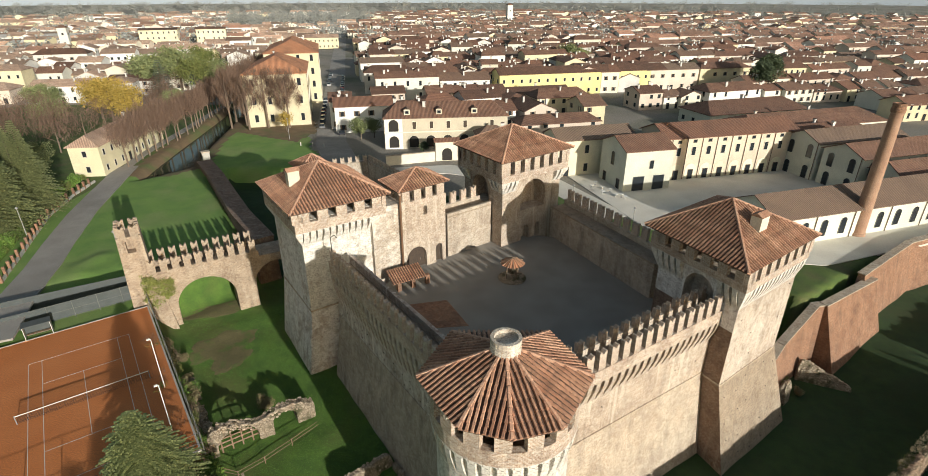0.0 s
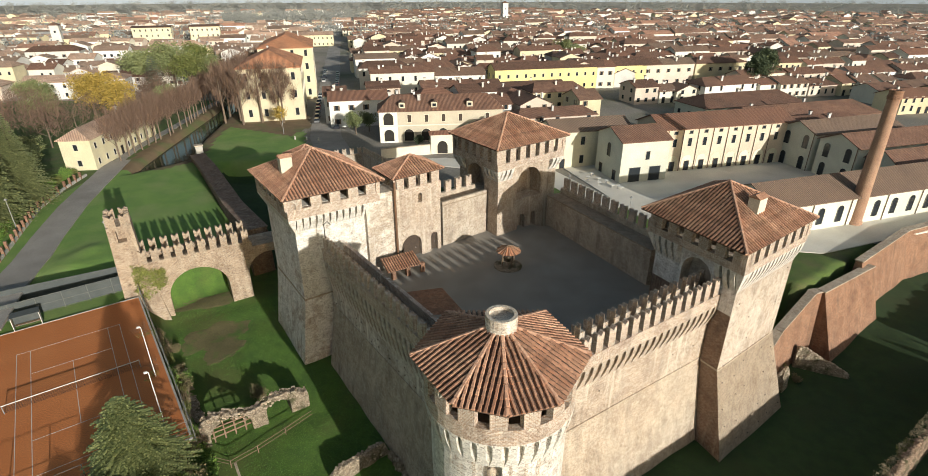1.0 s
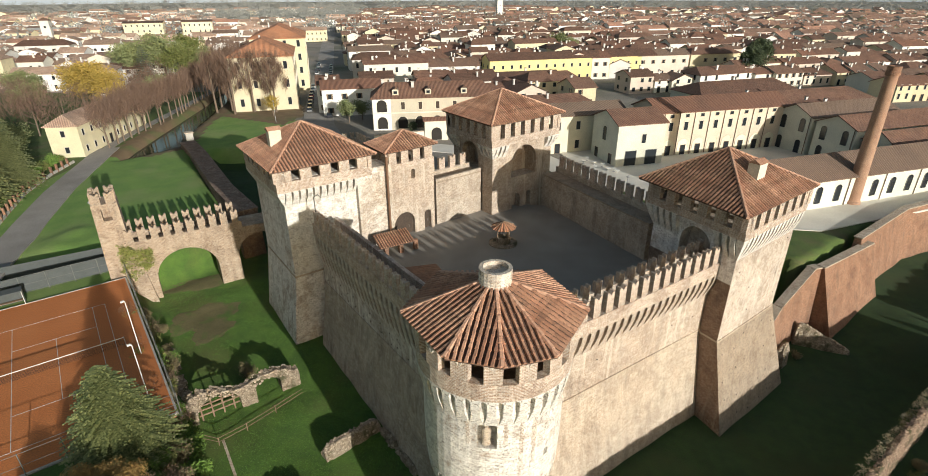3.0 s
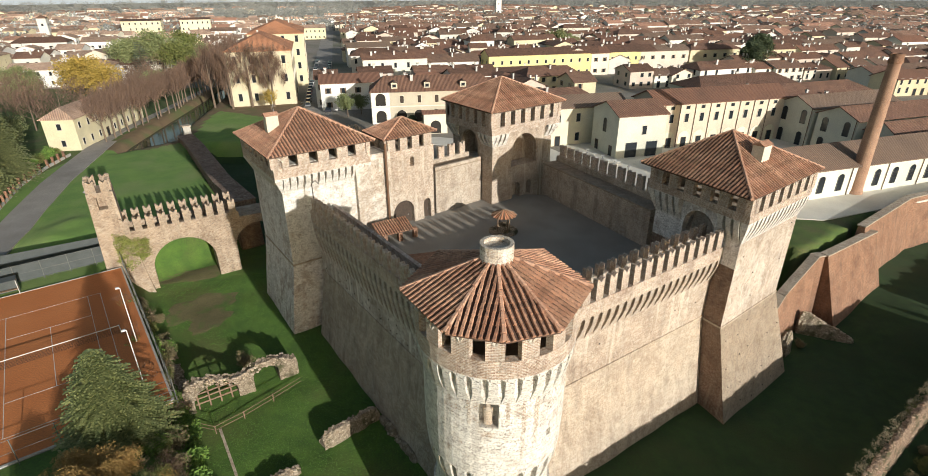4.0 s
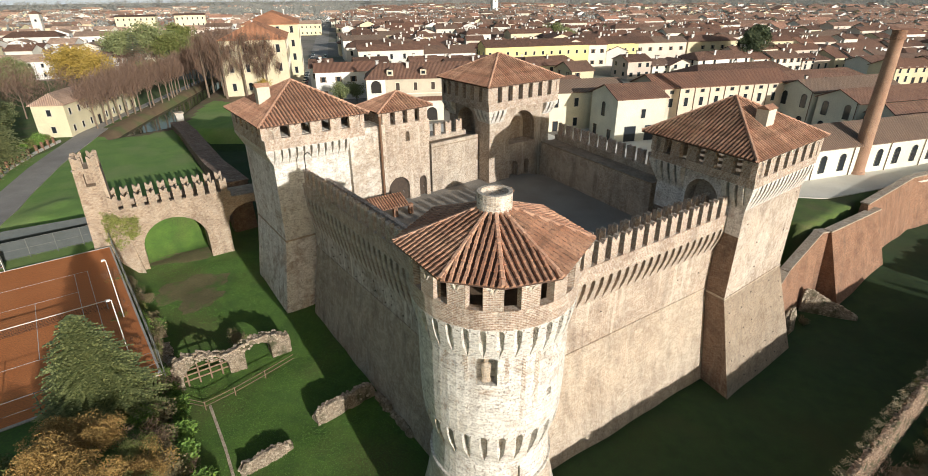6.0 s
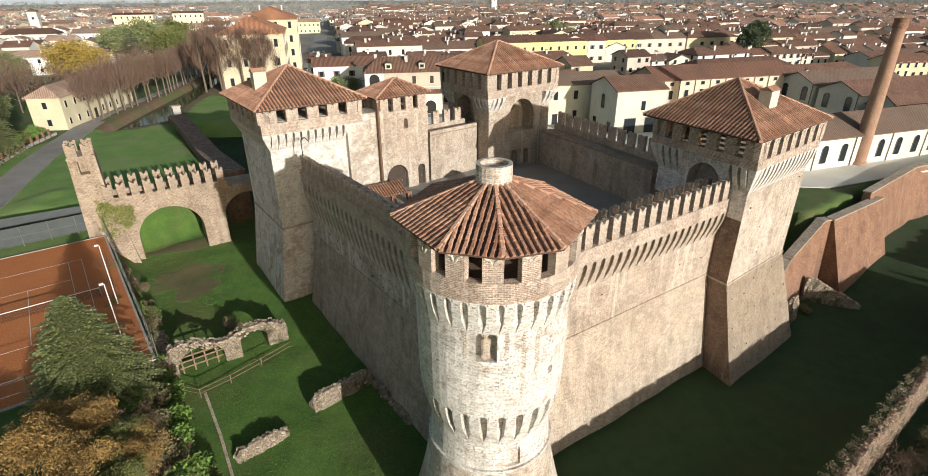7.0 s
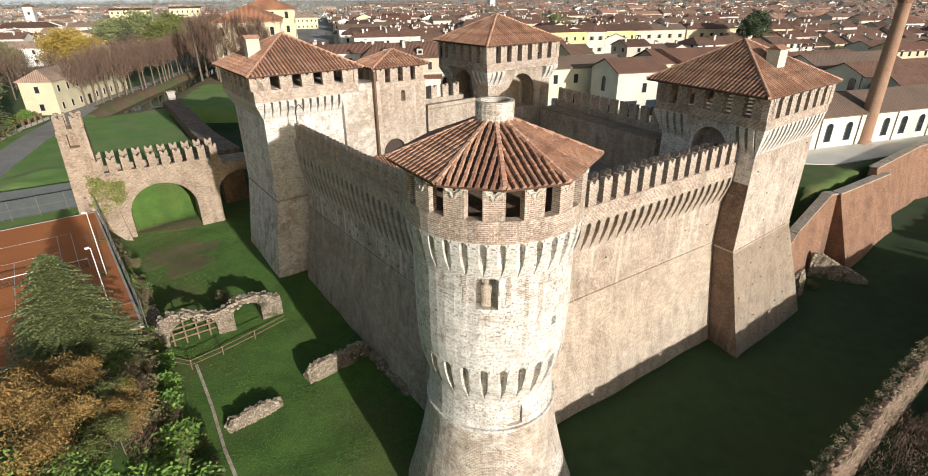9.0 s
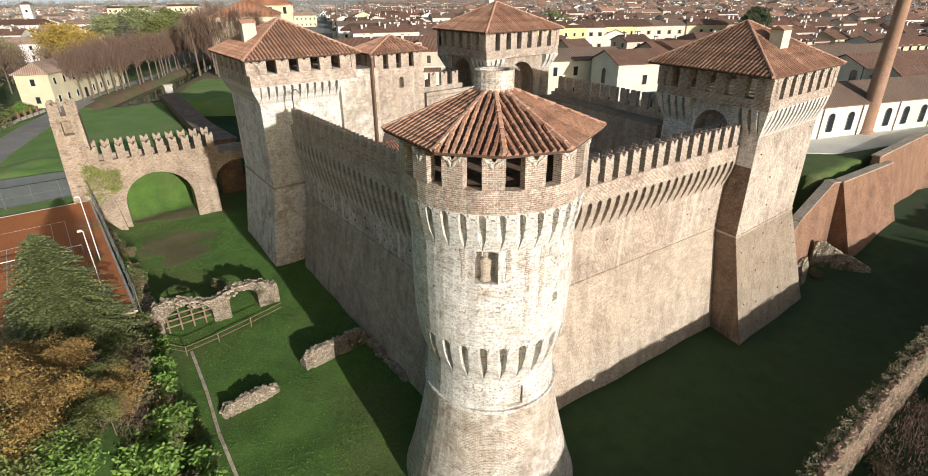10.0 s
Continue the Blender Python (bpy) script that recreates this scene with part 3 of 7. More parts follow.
def curtain(label, p, q, thick, zb, zs, zc0, zc1, walk_z, sill, top, batter, wall, low, inner=None, corbels=True, name="curtain_wall", pitch=1.95, ends=0.3, over=0.7, inner_z=None):
    """A curtain wall; p-q is the outer line of its parapet, the outside lies to the right."""
    ln, ang = edge(p, q)
    L = lambda d0, d1, s: [along(p, ang, d0, s), along(p, ang, d1, s)]
    strip = lambda s0, s1: [along(p, ang, 0, s0), along(p, ang, ln, s0), along(p, ang, ln, s1), along(p, ang, 0, s1)]
    t = thing(name, (*p, zb), label, "wall", "curtain walls of the castle")
    part("talus", Shape().loft([lay(strip(over - batter, thick), zb - 0.6), lay(strip(over, thick), zs)]), low, t, "battered foot")
    part("wall_core", Shape().loft([lay(strip(over, thick), zs), lay(strip(over, thick), walk_z)]), [wall], t)
    part("string_course", Shape().prism(strip(over - 0.1, over + 0.1), zs - 0.1, zs + 0.1), low, t)
    part("parapet", Shape().prism(strip(0, 0.6), zc1, sill), M_BAND if wall is not M_INNER else M_INNER, t)
    part("walkway", Shape().prism(strip(over - 0.1, thick + 0.02), walk_z - 0.12, walk_z + 0.06), M_FOOT, t)
    if corbels:
        n = round(ln / 1.08)
        spread(t, "corbel", corbel_mesh(ln / n, 0.6, zc1 - zc0, over, wall), along(p, ang, 0, over), along(q, ang, 0, over), ln / n, zc1)
    n = round((ln - 2 * ends) / pitch)
    me = merlon_mesh(pitch * 0.55, top - sill, 0.5)
    spread(t, "merlon", me, p, q, pitch, sill, 0.3, ends)
    if inner is not None:
        part("inner_parapet", Shape().prism(strip(thick - 0.45, thick), walk_z + 0.06, inner), wall, t)
        if inner_z:
            spread(t, "merlon", merlon_mesh(pitch * 0.5, inner_z - inner, 0.45), along(p, ang, 0, thick - 0.45), along(q, ang, 0, thick - 0.45), pitch, inner, 0.22, ends)
    return t


# ---- castle ----
YARD = 3.3
GROUND_R, GROUND_L = -10.8, -8.6
# round corner tower
RC = (2.95, 30.4)


def ring_pts(r, z, n=48, c=RC):
    return [(c[0] + r * math.cos(2 * math.pi * i / n), c[1] + r * math.sin(2 * math.pi * i / n), z) for i in range(n)]


rt = thing("round_tower", (*RC, -10.6), "round whitewashed brick corner tower with a tiled roof and slotted parapet", "tower")
CY = (*RC, 5.2)
part("flared_foot", Shape().loft([ring_pts(r, z) for z, r in ((-11.4, 6.75), (-10.0, 6.25), (-8.0, 5.7), (-5.5, 5.1), (-3.5, 4.7), (-1.75, 4.5))]), M_PALE, rt, "flared brick foot", cyl=CY)
part("string_course", Shape().loft([ring_pts(4.62, -1.9), ring_pts(4.62, -1.65)]), M_WHITE, rt, cyl=CY)
recess = Shape().box(RC[0] + 4.4 * math.sin(radians(17)), RC[1] - 4.4 * math.cos(radians(17)), -1.5, -0.1, 17, 1.1, 0.5)
loop = Shape().box(RC[0] + 5.1 * math.sin(radians(43)), RC[1] - 5.1 * math.cos(radians(43)), 6.0, 6.6, 43, 0.45, 0.8)
part("lower_drum", Shape().loft([ring_pts(4.45, -1.75), ring_pts(4.3, 0.4), ring_pts(4.3, 3.6)]), M_WHITE, rt, cyl=CY, cuts=[recess])
niche = Shape().arch(2.25, 25.5, 4, 1.25, 7.95, 9.8, 1.5, 6, 0.3)
part("drum", Shape().loft([ring_pts(4.95, 3.5), ring_pts(5.02, 4.1), ring_pts(5.08, 5.6), ring_pts(5.08, 9.0), ring_pts(5.08, 12.6)]), M_WHITE, rt, "drum of whitewashed brick, worn in patches", cyl=CY, cuts=[niche, loop])
part("parapet", Shape().loft([ring_pts(5.5, 12.2), ring_pts(5.5, 13.55), ring_pts(4.9, 13.55), ring_pts(4.9, 12.2)], caps=(False, False)).add(ring_pts(5.5, 12.2) + ring_pts(4.9, 12.2), [(i, (i + 1) % 48, 48 + (i + 1) % 48, 48 + i) for i in range(48)]), M_BAND, rt, "brick parapet", cyl=CY)
part("floor_slab", Shape().loft([ring_pts(4.95, 12.7), ring_pts(4.95, 12.9)]), M_WOOD, rt)
up_c, lo_c = corbel_mesh(1.05, 0.58, 2.3, 0.45), corbel_mesh(1.17, 0.64, 2.9, 0.7)
for i in range(33):
    a = 360 / 33 * i + 3
    put("corbel", up_c, rt, pose(RC[0] + 5.06 * math.cos(radians(a)), RC[1] + 5.06 * math.sin(radians(a)), 12.25, 0, 0, a + 90))
for i in range(26):
    a = 360 / 26 * i + 4
    put("corbel", lo_c, rt, pose(RC[0] + 4.28 * math.cos(radians(a)), RC[1] + 4.28 * math.sin(radians(a)), 3.55, 0, 0, a + 90))
r_mer = merlon_mesh(1.16, 2.0, 0.55, 0.5)
for i in range(16):
    a = 360 / 16 * i - 90 + 18
    put("forked_moulding", fork, rt, pose(RC[0] + 5.5 * math.cos(radians(a)), RC[1] + 5.5 * math.sin(radians(a)), 15.5, 0, 0, a + 90))
    put("merlon", r_mer, rt, pose(RC[0] + 5.22 * math.cos(radians(a)), RC[1] + 5.22 * math.sin(radians(a)), 13.55, 0, 0, a + 90))


def brick_patch(a0, a1, z0, z1, seed, r=5.1):
    """Bare brickwork where the limewash has fallen off the drum, ragged course by course."""
    rg = random.Random(seed)
    sh, z = Shape(), z0
    while z < z1:
        k = 0.9 * (a1 - a0) * 0.25
        lo, hi = a0 + rg.uniform(-k, k), a1 + rg.uniform(-k, k)
        h = min(0.23, z1 - z)
        n = 4
        for i in range(n):
            p = [(RC[0] + q * math.cos(radians(lo + (hi - lo) * j / n)), RC[1] + q * math.sin(radians(lo + (hi - lo) * j / n))) for j in (i, i + 1) for q in (r - 0.06, r)]
            sh.prism([p[0], p[1], p[3], p[2]], z, z + h)
        z += h
    part("brick_patch", sh, M_BARE, rt, "bare brick showing through the limewash", cyl=CY)


for k, (a0, a1, z0, z1) in enumerate(((-73.5, -70.5, 5.2, 10.6), (-63.0, -59.5, 5.6, 10.2), (-114.5, -110.5, 8.1, 10.0), (-86.0, -83.0, 8.2, 10.1), (-106, -93, 7.2, 7.6))):
    brick_patch(a0, a1, z0, z1, k + 50)
ROOF_A = (0, 32, 86, 142, 218, 274, 328)
tile_roof(rt, [(RC[0] + 6.35 * math.cos(radians(a - 90)), RC[1] + 6.35 * math.sin(radians(a - 90)), 15.6) for a in ROOF_A], (*RC, 18.0), 0.40)
part("roof_turret", Shape().loft([ring_pts(1.12, 16.9, 24), ring_pts(1.12, 18.75, 24), ring_pts(0.86, 18.75, 24), ring_pts(0.86, 18.45, 24)]), M_PALE, rt, "short round brick stack", cyl=(*RC, 1.1))

# square towers
arch_r = Shape().arch(25.5, 50.9, 117.5, 3.9, 7.5, 10.1, 5)
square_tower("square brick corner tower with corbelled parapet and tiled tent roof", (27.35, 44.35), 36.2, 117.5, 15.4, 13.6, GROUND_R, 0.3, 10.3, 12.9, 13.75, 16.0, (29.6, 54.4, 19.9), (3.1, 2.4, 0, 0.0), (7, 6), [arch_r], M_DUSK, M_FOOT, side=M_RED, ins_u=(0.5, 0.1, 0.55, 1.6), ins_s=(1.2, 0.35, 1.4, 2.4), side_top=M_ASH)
tr = bpy.data.objects["corner_tower"]
roof_stack(tr, 31.2, 51.2, 17.0, 19.3, 36, 1.6, 1.15)
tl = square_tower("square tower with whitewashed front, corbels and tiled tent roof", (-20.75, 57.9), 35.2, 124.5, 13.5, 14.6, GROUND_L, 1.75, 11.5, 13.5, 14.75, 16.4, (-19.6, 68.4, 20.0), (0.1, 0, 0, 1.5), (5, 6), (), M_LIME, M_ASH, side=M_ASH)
roof_stack(tl, -22.2, 65.2, 17.2, 19.7, 35, 1.5, 1.1)
arch_b1 = Shape().arch(11.2, 80.3, 37.2, 5.4, 8.6, 10.8, 5)
arch_b2 = Shape().arch(2.7, 81.3, 123.3, 4.6, 9.6, 11.6, 5)
door_b = Shape().arch(10.0, 79.5, 37.2, 1.7, 3.2, 5.0, 2)
door_b2 = Shape().arch(12.2, 81.1, 37.2, 1.1, 3.2, 5.2, 2)
square_tower("square gate tower with arched openings and tiled tent roof", (5.6, 74.3), 37.2, 123.3, 15.4, 13.4, -6, 1.0, 12.3, 14.3, 15.4, 17.8, (7.7, 83.9, 21.4), (0, 0, 0, 0), (7, 6), [arch_b1, arch_b2, door_b, door_b2], M_WALL)

# turret between the left tower and the back wall
TF = (-8.83, 66.8)
tq = lambda k: quad(TF, 38.5, 124, 8.6, 6.2, -k, -k, -k, -k)
tt = thing("stair_turret", (*TF, YARD), "square brick stair turret with arched doorways and tiled roof", "tower")
d1, d2 = Shape().arch(*along(TF, 38.5, 2.9, 0.5), 38.5, 3.4, YARD - 0.1, YARD + 1.9, 8), Shape().arch(*along(TF, 38.5, 6.9, 0.5), 38.5, 1.2, YARD - 0.1, YARD + 2.4, 8)
d3 = Shape().arch(*along(TF, 38.5, 4.6, 0.5), 38.5, 0.7, 11.6, 12.6, 2)
part("shaft", Shape().loft([lay(tq(0.5), YARD - 1), lay(tq(0.5), 13.4)]), M_WALL, tt, cuts=[d1, d2, d3])
# leaves added inside the doorways to keep them dark against the low sun
for dx, dw, hh in ((2.9, 3.3, 3.5), (6.9, 1.15, 2.9)):
    leaf = part("door", Shape().box(*along(TF, 38.5, dx, 1.15), YARD, YARD + hh, 38.5, dw, 0.12), M_OAK, tt, "dark timber leaf added to darken the doorway")
    part("handle", Shape().tube((*along(TF, 38.5, dx + dw * 0.3, 1.05), YARD + 1.0), (*along(TF, 38.5, dx + dw * 0.3, 1.05), YARD + 1.3), 0.03, None, 6), M_METAL, leaf)
part("parapet", Shape().loft([lay(tq(0.42), 13.4), lay(tq(0.42), 14.1)]), M_BAND, tt)
for i in range(4):
    a, b = tq(0.45)[i], tq(0.45)[(i + 1) % 4]
    ln, ang = edge(a, b)
    n = (4, 3)[i % 2]
    spread(tt, "merlon", merlon_mesh(ln / n * 0.6, 1.85, 0.5, 0.35), a, b, ln / n, 14.1, 0.25)
tile_roof(tt, lay(tq(0), 16.0), (-7.0, 72.9, 17.7))
part("downpipe", Shape().tube((*along(TF, 38.5, 0.1, -0.15), YARD), (*along(TF, 38.5, 0.1, -0.15), 15.6), 0.17, None, 8), M_PIPE, tt, "rusty brown downpipe")

part("link_wall", Shape().prism([(-12.3, 64.7), (-8.2, 67.6), (-10.2, 70.4), (-14.3, 67.5)], YARD - 1, 14.4), M_PALE, tt, "worn pale wall beside the turret")

# curtain walls
cw_r = curtain("sunlit brick curtain wall with swallow-tailed merlons", (6.6, 34.6), (29.2, 49.1), 3.3, GROUND_R, 0.5, 5.2, 7.9, 8.2, 9.3, 11.35, 1.9, M_WALL, M_TALUS, 9.5, True, "curtain_wall", 1.58, 0.0, 0.7, 10.6)
cw_l = curtain("shaded brick curtain wall with a row of merlons", (-17.3, 59.7), (1.6, 32.9), 3.3, -9.6, 0.9, 3.6, 7.9, 8.3, 9.4, 11.3, 1.8, M_GREY, M_INNER, 9.4, True, "curtain_wall", 1.58)
curtain("long brick curtain wall with merlons beside the street", (27.6, 62.0), (17.3, 82.6), 3.2, -6, 0.5, 6.0, 8.0, 8.4, 9.3, 11.2, 0.5, M_INNER, M_INNER, None)
curtain("low yard wall of pale plastered brick with merlons behind", (2.2, 81.0), (-4.6, 75.6), 3.4, -6, 0.5, 6, 8.5, 9.9, 10.6, 12.4, 0.3, M_INNER, M_INNER, 10.4, False)
solo("yard_floor", Shape().prism([(-12, 62), (-0.5, 40.5), (4, 36.5), (23.5, 49.5), (25.5, 60), (16, 80), (4, 82), (-6, 76)], YARD - 1, YARD), M_YARD, "grey gravel floor of the castle yard", "yard", kind="structure")


def holes(parent, a, b, c, d, nx, ny, seed):
    """Small dark plates painting the shade of putlog holes, scattered in loose rows over the face a-b (foot) and d-c
    (head).
    """
    rg = random.Random(seed)
    a, b, c, d = (Vector(p) for p in (a, b, c, d))
    n = (b - a).cross(d - a).normalized()
    s = Shape().box(0, -0.04, -0.05, 0.05, 0, 0.09, 0.1)
    me = mesh_of("putlog_hole", s, M_DARK)
    ang = edge(a, b)[1]
    for i in range(nx):
        for j in range(ny):
            if rg.random() < 0.3:
                continue
            u, v = (i + 0.5 + rg.uniform(-0.2, 0.2)) / nx, (j + 0.5 + rg.uniform(-0.2, 0.2)) / ny
            p = a.lerp(b, u).lerp(d.lerp(c, u), v) + n * 0.01
            put("putlog_hole", me, parent, pose(*(p - n * -0.035), 0, 0, ang))


ft, hd = (quad((27.35, 44.35), 36.2, 117.5, 15.4, 13.6, *k) for k in ((1.9, 2.05, -1.4, -2.4), (-1.2, -0.35, -1.4, -2.4)))
holes(tr, (*ft[0], -11.4), (*ft[1], -11.4), (*hd[1], 0.3), (*hd[0], 0.3), 6, 4, 3)
holes(tr, (*hd[0], 0.3), (*hd[1], 0.3), (*hd[1], 11.0), (*hd[0], 11.0), 4, 3, 4)

for wall_ob, p, q, zt, nx, ny, seed in ((cw_r, (6.6, 34.6), (29.2, 49.1), 5.0, 5, 1, 5), (cw_l, (-17.3, 59.7), (1.6, 32.9), 3.4, 16, 2, 6)):
    ang = edge(p, q)[1]
    a, b = along(p, ang, 0, 0.69), along(q, ang, 0, 0.69)
    holes(wall_ob, (*a, 1.2), (*b, 1.2), (*b, zt), (*a, zt), nx, ny, seed)


# ---- ground ----
MOAT = [(-46.6, 69.6), (-40.6, 60.4), (-33.0, 48.4), (-23.5, 35), (-16, 22), (-8, 4), (0, -40), (8, -40), (16, 17), (23.5, 24), (42.5, 37.8), (70, 57), (140, 104), (140, 112), (78.6, 85.0), (62.0, 73.0), (52.0, 65.8), (48.5, 64.8), (45, 69), (30, 84), (14, 98), (-6, 100), (-14, 106), (-30, 121), (-45, 126.5), (-58, 126.5), (-58.6, 121), (-49.5, 106.5), (-42, 94.5), (-37, 84)]


def seg_dist(x, y, ax, ay, bx, by):
    dx, dy = bx - ax, by - ay
    t = np.clip(((x - ax) * dx + (y - ay) * dy) / (dx * dx + dy * dy), 0, 1)
    return np.hypot(x - ax - t * dx, y - ay - t * dy)


def poly_dist(x, y, poly):
    """Metres to the polygon's edge, negative inside."""
    d = np.full(x.shape, 1e9)
    inside = np.zeros(x.shape, bool)
    for i in range(len(poly)):
        (ax, ay), (bx, by) = poly[i], poly[(i + 1) % len(poly)]
        d = np.minimum(d, seg_dist(x, y, ax, ay, bx, by))
        hit = ((ay > y) != (by > y)) & (x < (bx - ax) * (y - ay) / ((by - ay) if by != ay else 1e-9) + ax)
        inside ^= hit
    return np.where(inside, -d, d)


def smooth(a, b, x):
    t = np.clip((x - a) / (b - a), 0, 1)
    return t * t * (3 - 2 * t)


CANAL = [(-70.2, 131.5), (-72.5, 141), (-75, 152), (-78, 171), (-81.5, 190), (-85.5, 210), (-95, 270), (-101, 270), (-91.5, 212), (-88, 193), (-84.5, 165), (-82.5, 148), (-80, 130), (-78, 120.5)]
BERM = [(-61.2, 79.5), (-62.6, 75.8), (-60.6, 73.0), (-57.4, 72.4), (-54.6, 73.4)]
COURT_ANG, COURT_C = 126.6, (-43.2, 47.0)


def ground_z(x, y):
    x, y = np.asarray(x, float), np.asarray(y, float)
    floor = -10.4 + 0.062 * (-0.6 * x + 0.8 * (y - 30))
    floor = np.clip(floor, -11.2, -4.5) + 2.9 * smooth(51, 68, x) * smooth(45, 60, y)
    out = np.zeros(x.shape)
    cx, cy = x - COURT_C[0], y - COURT_C[1]
    c, s = math.cos(radians(COURT_ANG)), math.sin(radians(COURT_ANG))
    a, b = np.abs(cx * c + cy * s - 2.0), np.abs(-cx * s + cy * c)
    court = np.maximum(a - 21, b - 10)
    low = 1 - smooth(1.0, 9.0, court)
    out = out - 2.0 * low
    front = smooth(-4, 20, 30 - y + 0.2 * x) * smooth(0, 10, -x + 6)
    out = out - 2.0 * front * (1 - low)
    right = smooth(0, 2, (x - 23.5) * 0.587 - (y - 24) * 0.81) * smooth(0, 12, x + 2)
    # unseen bank past the outer wall, added to help shade the moat
    far = smooth(11, 24, (x - 23.5) * 0.587 - (y - 24) * 0.81)
    out = out * (1 - right) + right * (-9.6 + 5.6 * far)
    d = poly_dist(x, y, MOAT)
    wide = np.where((x > 44) & (y > 55), 0.6, np.where(x < -18, 3.6, 6.0))
    k = smooth(-0.3, 1, d / wide)
    z = floor * (1 - k) + out * k
    dc = poly_dist(x, y, CANAL)
    z = z - 3.4 * (1 - smooth(-1.7, 1.6, dc)) * (d > 0)
    berm = np.full(x.shape, 1e9)
    for (ax, ay), (bx, by) in zip(BERM, BERM[1:]):
        berm = np.minimum(berm, seg_dist(x, y, ax, ay, bx, by))
    z = z + 0.45 * np.exp(-(berm / 1.2) ** 2)
    bump = 0.16 * np.sin(x * 0.53 + 1.3 * np.sin(y * 0.31)) * np.sin(y * 0.47 + 1.1 * np.sin(x * 0.23))
    return z + bump * (1 - k) + 0.3 * bump * k * (court > 0.5) - 0.03


def spaced(lo, hi, step, far_lo, far_hi):
    mid = list(np.arange(lo, hi + 0.01, step))
    left, right, g = [], [], step
    a, b = lo, hi
    while a > far_lo:
        g *= 1.35
        a -= g
        left.append(a)
    g = step
    while b < far_hi:
        g *= 1.35
        b += g
        right.append(b)
    return np.array(left[::-1] + mid + right)


gx, gy = spaced(-112, 132, 1.2, -3500, 3500), spaced(-35, 285, 1.2, -1500, 4500)
GX, GY = np.meshgrid(gx, gy)
GZ = ground_z(GX, GY)
gsh = Shape()
gsh.v = list(map(tuple, np.stack([GX.ravel(), GY.ravel(), GZ.ravel()], 1)))
nx, ny = len(gx), len(gy)
mxs, mys = (GX[:-1, :-1] + GX[1:, 1:]) / 2, (GY[:-1, :-1] + GY[1:, 1:]) / 2
LAWN = [(-56, 78), (-60, 80), (-82, 118), (-68, 135), (-74, 168), (-47, 160), (-44, 148), (-20, 110), (-18, 92), (-36, 82)]
pd_moat, pd_lawn = poly_dist(mxs, mys, MOAT), poly_dist(mxs, mys, LAWN)
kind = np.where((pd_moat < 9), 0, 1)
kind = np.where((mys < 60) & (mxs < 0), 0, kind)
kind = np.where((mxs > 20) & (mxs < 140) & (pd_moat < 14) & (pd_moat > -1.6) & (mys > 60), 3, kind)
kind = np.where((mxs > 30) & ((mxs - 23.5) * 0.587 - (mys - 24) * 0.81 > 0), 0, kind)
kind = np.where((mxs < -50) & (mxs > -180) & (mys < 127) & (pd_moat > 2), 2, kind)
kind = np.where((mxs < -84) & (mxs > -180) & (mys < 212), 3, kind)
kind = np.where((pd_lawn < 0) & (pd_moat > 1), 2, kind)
# brighter meadow for the sunnier left moat; shaded stretches keep the darkened grass
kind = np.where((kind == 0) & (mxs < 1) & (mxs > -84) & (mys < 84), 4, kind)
kind = np.where((poly_dist(mxs, mys, CANAL) < 4.2) & (mys > 122), 5, kind)
kind = np.where(poly_dist(mxs, mys, [(-77, 186), (-73, 167), (-50, 154.5), (-47, 168), (-52, 184)]) < 0, 5, kind)
gsh.f = [(j * nx + i, j * nx + i + 1, (j + 1) * nx + i + 1, (j + 1) * nx + i) for j in range(ny - 1) for i in range(nx - 1)]
gsh.m = [int(k) for k in kind.ravel()]
gme = bpy.data.meshes.new("ground")
gme.from_pydata(gsh.v, [], gsh.f)
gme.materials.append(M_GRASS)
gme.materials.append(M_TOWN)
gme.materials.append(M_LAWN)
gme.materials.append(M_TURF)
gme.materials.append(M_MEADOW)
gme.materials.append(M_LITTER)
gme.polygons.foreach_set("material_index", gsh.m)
gme.polygons.foreach_set("use_smooth", [True] * len(gsh.f))
tagged(new("ground", gme), "grassy moat and town ground reaching to the horizon", "ground", kind="structure")
gz = lambda x, y: float(ground_z(np.array([x]), np.array([y]))[0])


def sheet(name, poly, z, mat, label, category, thick=0.3):
    return solo(name, Shape().prism(poly, z - thick, z), mat, label, category, kind="structure")


def ribbon(pts, w):
    """A strip's outline along a line of points."""
    lft, rgt = [], []
    for i, p in enumerate(pts):
        a, b = pts[max(i - 1, 0)], pts[min(i + 1, len(pts) - 1)]
        ln, ang = edge(a, b)
        lft.append(along(p, ang, 0, w / 2))
        rgt.append(along(p, ang, 0, -w / 2))
    return rgt + lft[::-1]


hills = Shape()
hp = [(2400 * math.sin(radians(g)), 2400 * math.cos(radians(g))) for g in range(-70, 71, 2)]
hh = [34 + 14 * math.sin(i * 0.45) + 10 * math.sin(i * 1.3 + 1) + (22 if i > 40 else 0) for i in range(len(hp))]
hills.add([(x, y, -5) for x, y in hp] + [(x * 1.01, y * 1.01, h) for (x, y), h in zip(hp, hh)], [(i, i + 1, len(hp) + i + 1, len(hp) + i) for i in range(len(hp) - 1)])
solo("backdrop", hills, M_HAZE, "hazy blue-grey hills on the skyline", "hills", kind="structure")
sheet("water", CANAL, -1.45, M_WATER, "dark still canal water between banks", "water", 0.05)
sheet("road", ribbon([(-60.5, 55), (-65.4, 66), (-68.4, 75.4), (-72.0, 84.5), (-77.2, 98.7), (-80.8, 111), (-83.6, 121), (-86.2, 130)], 5.2), 0.1, M_ASPH, "grey asphalt lane beside the lawn", "road")
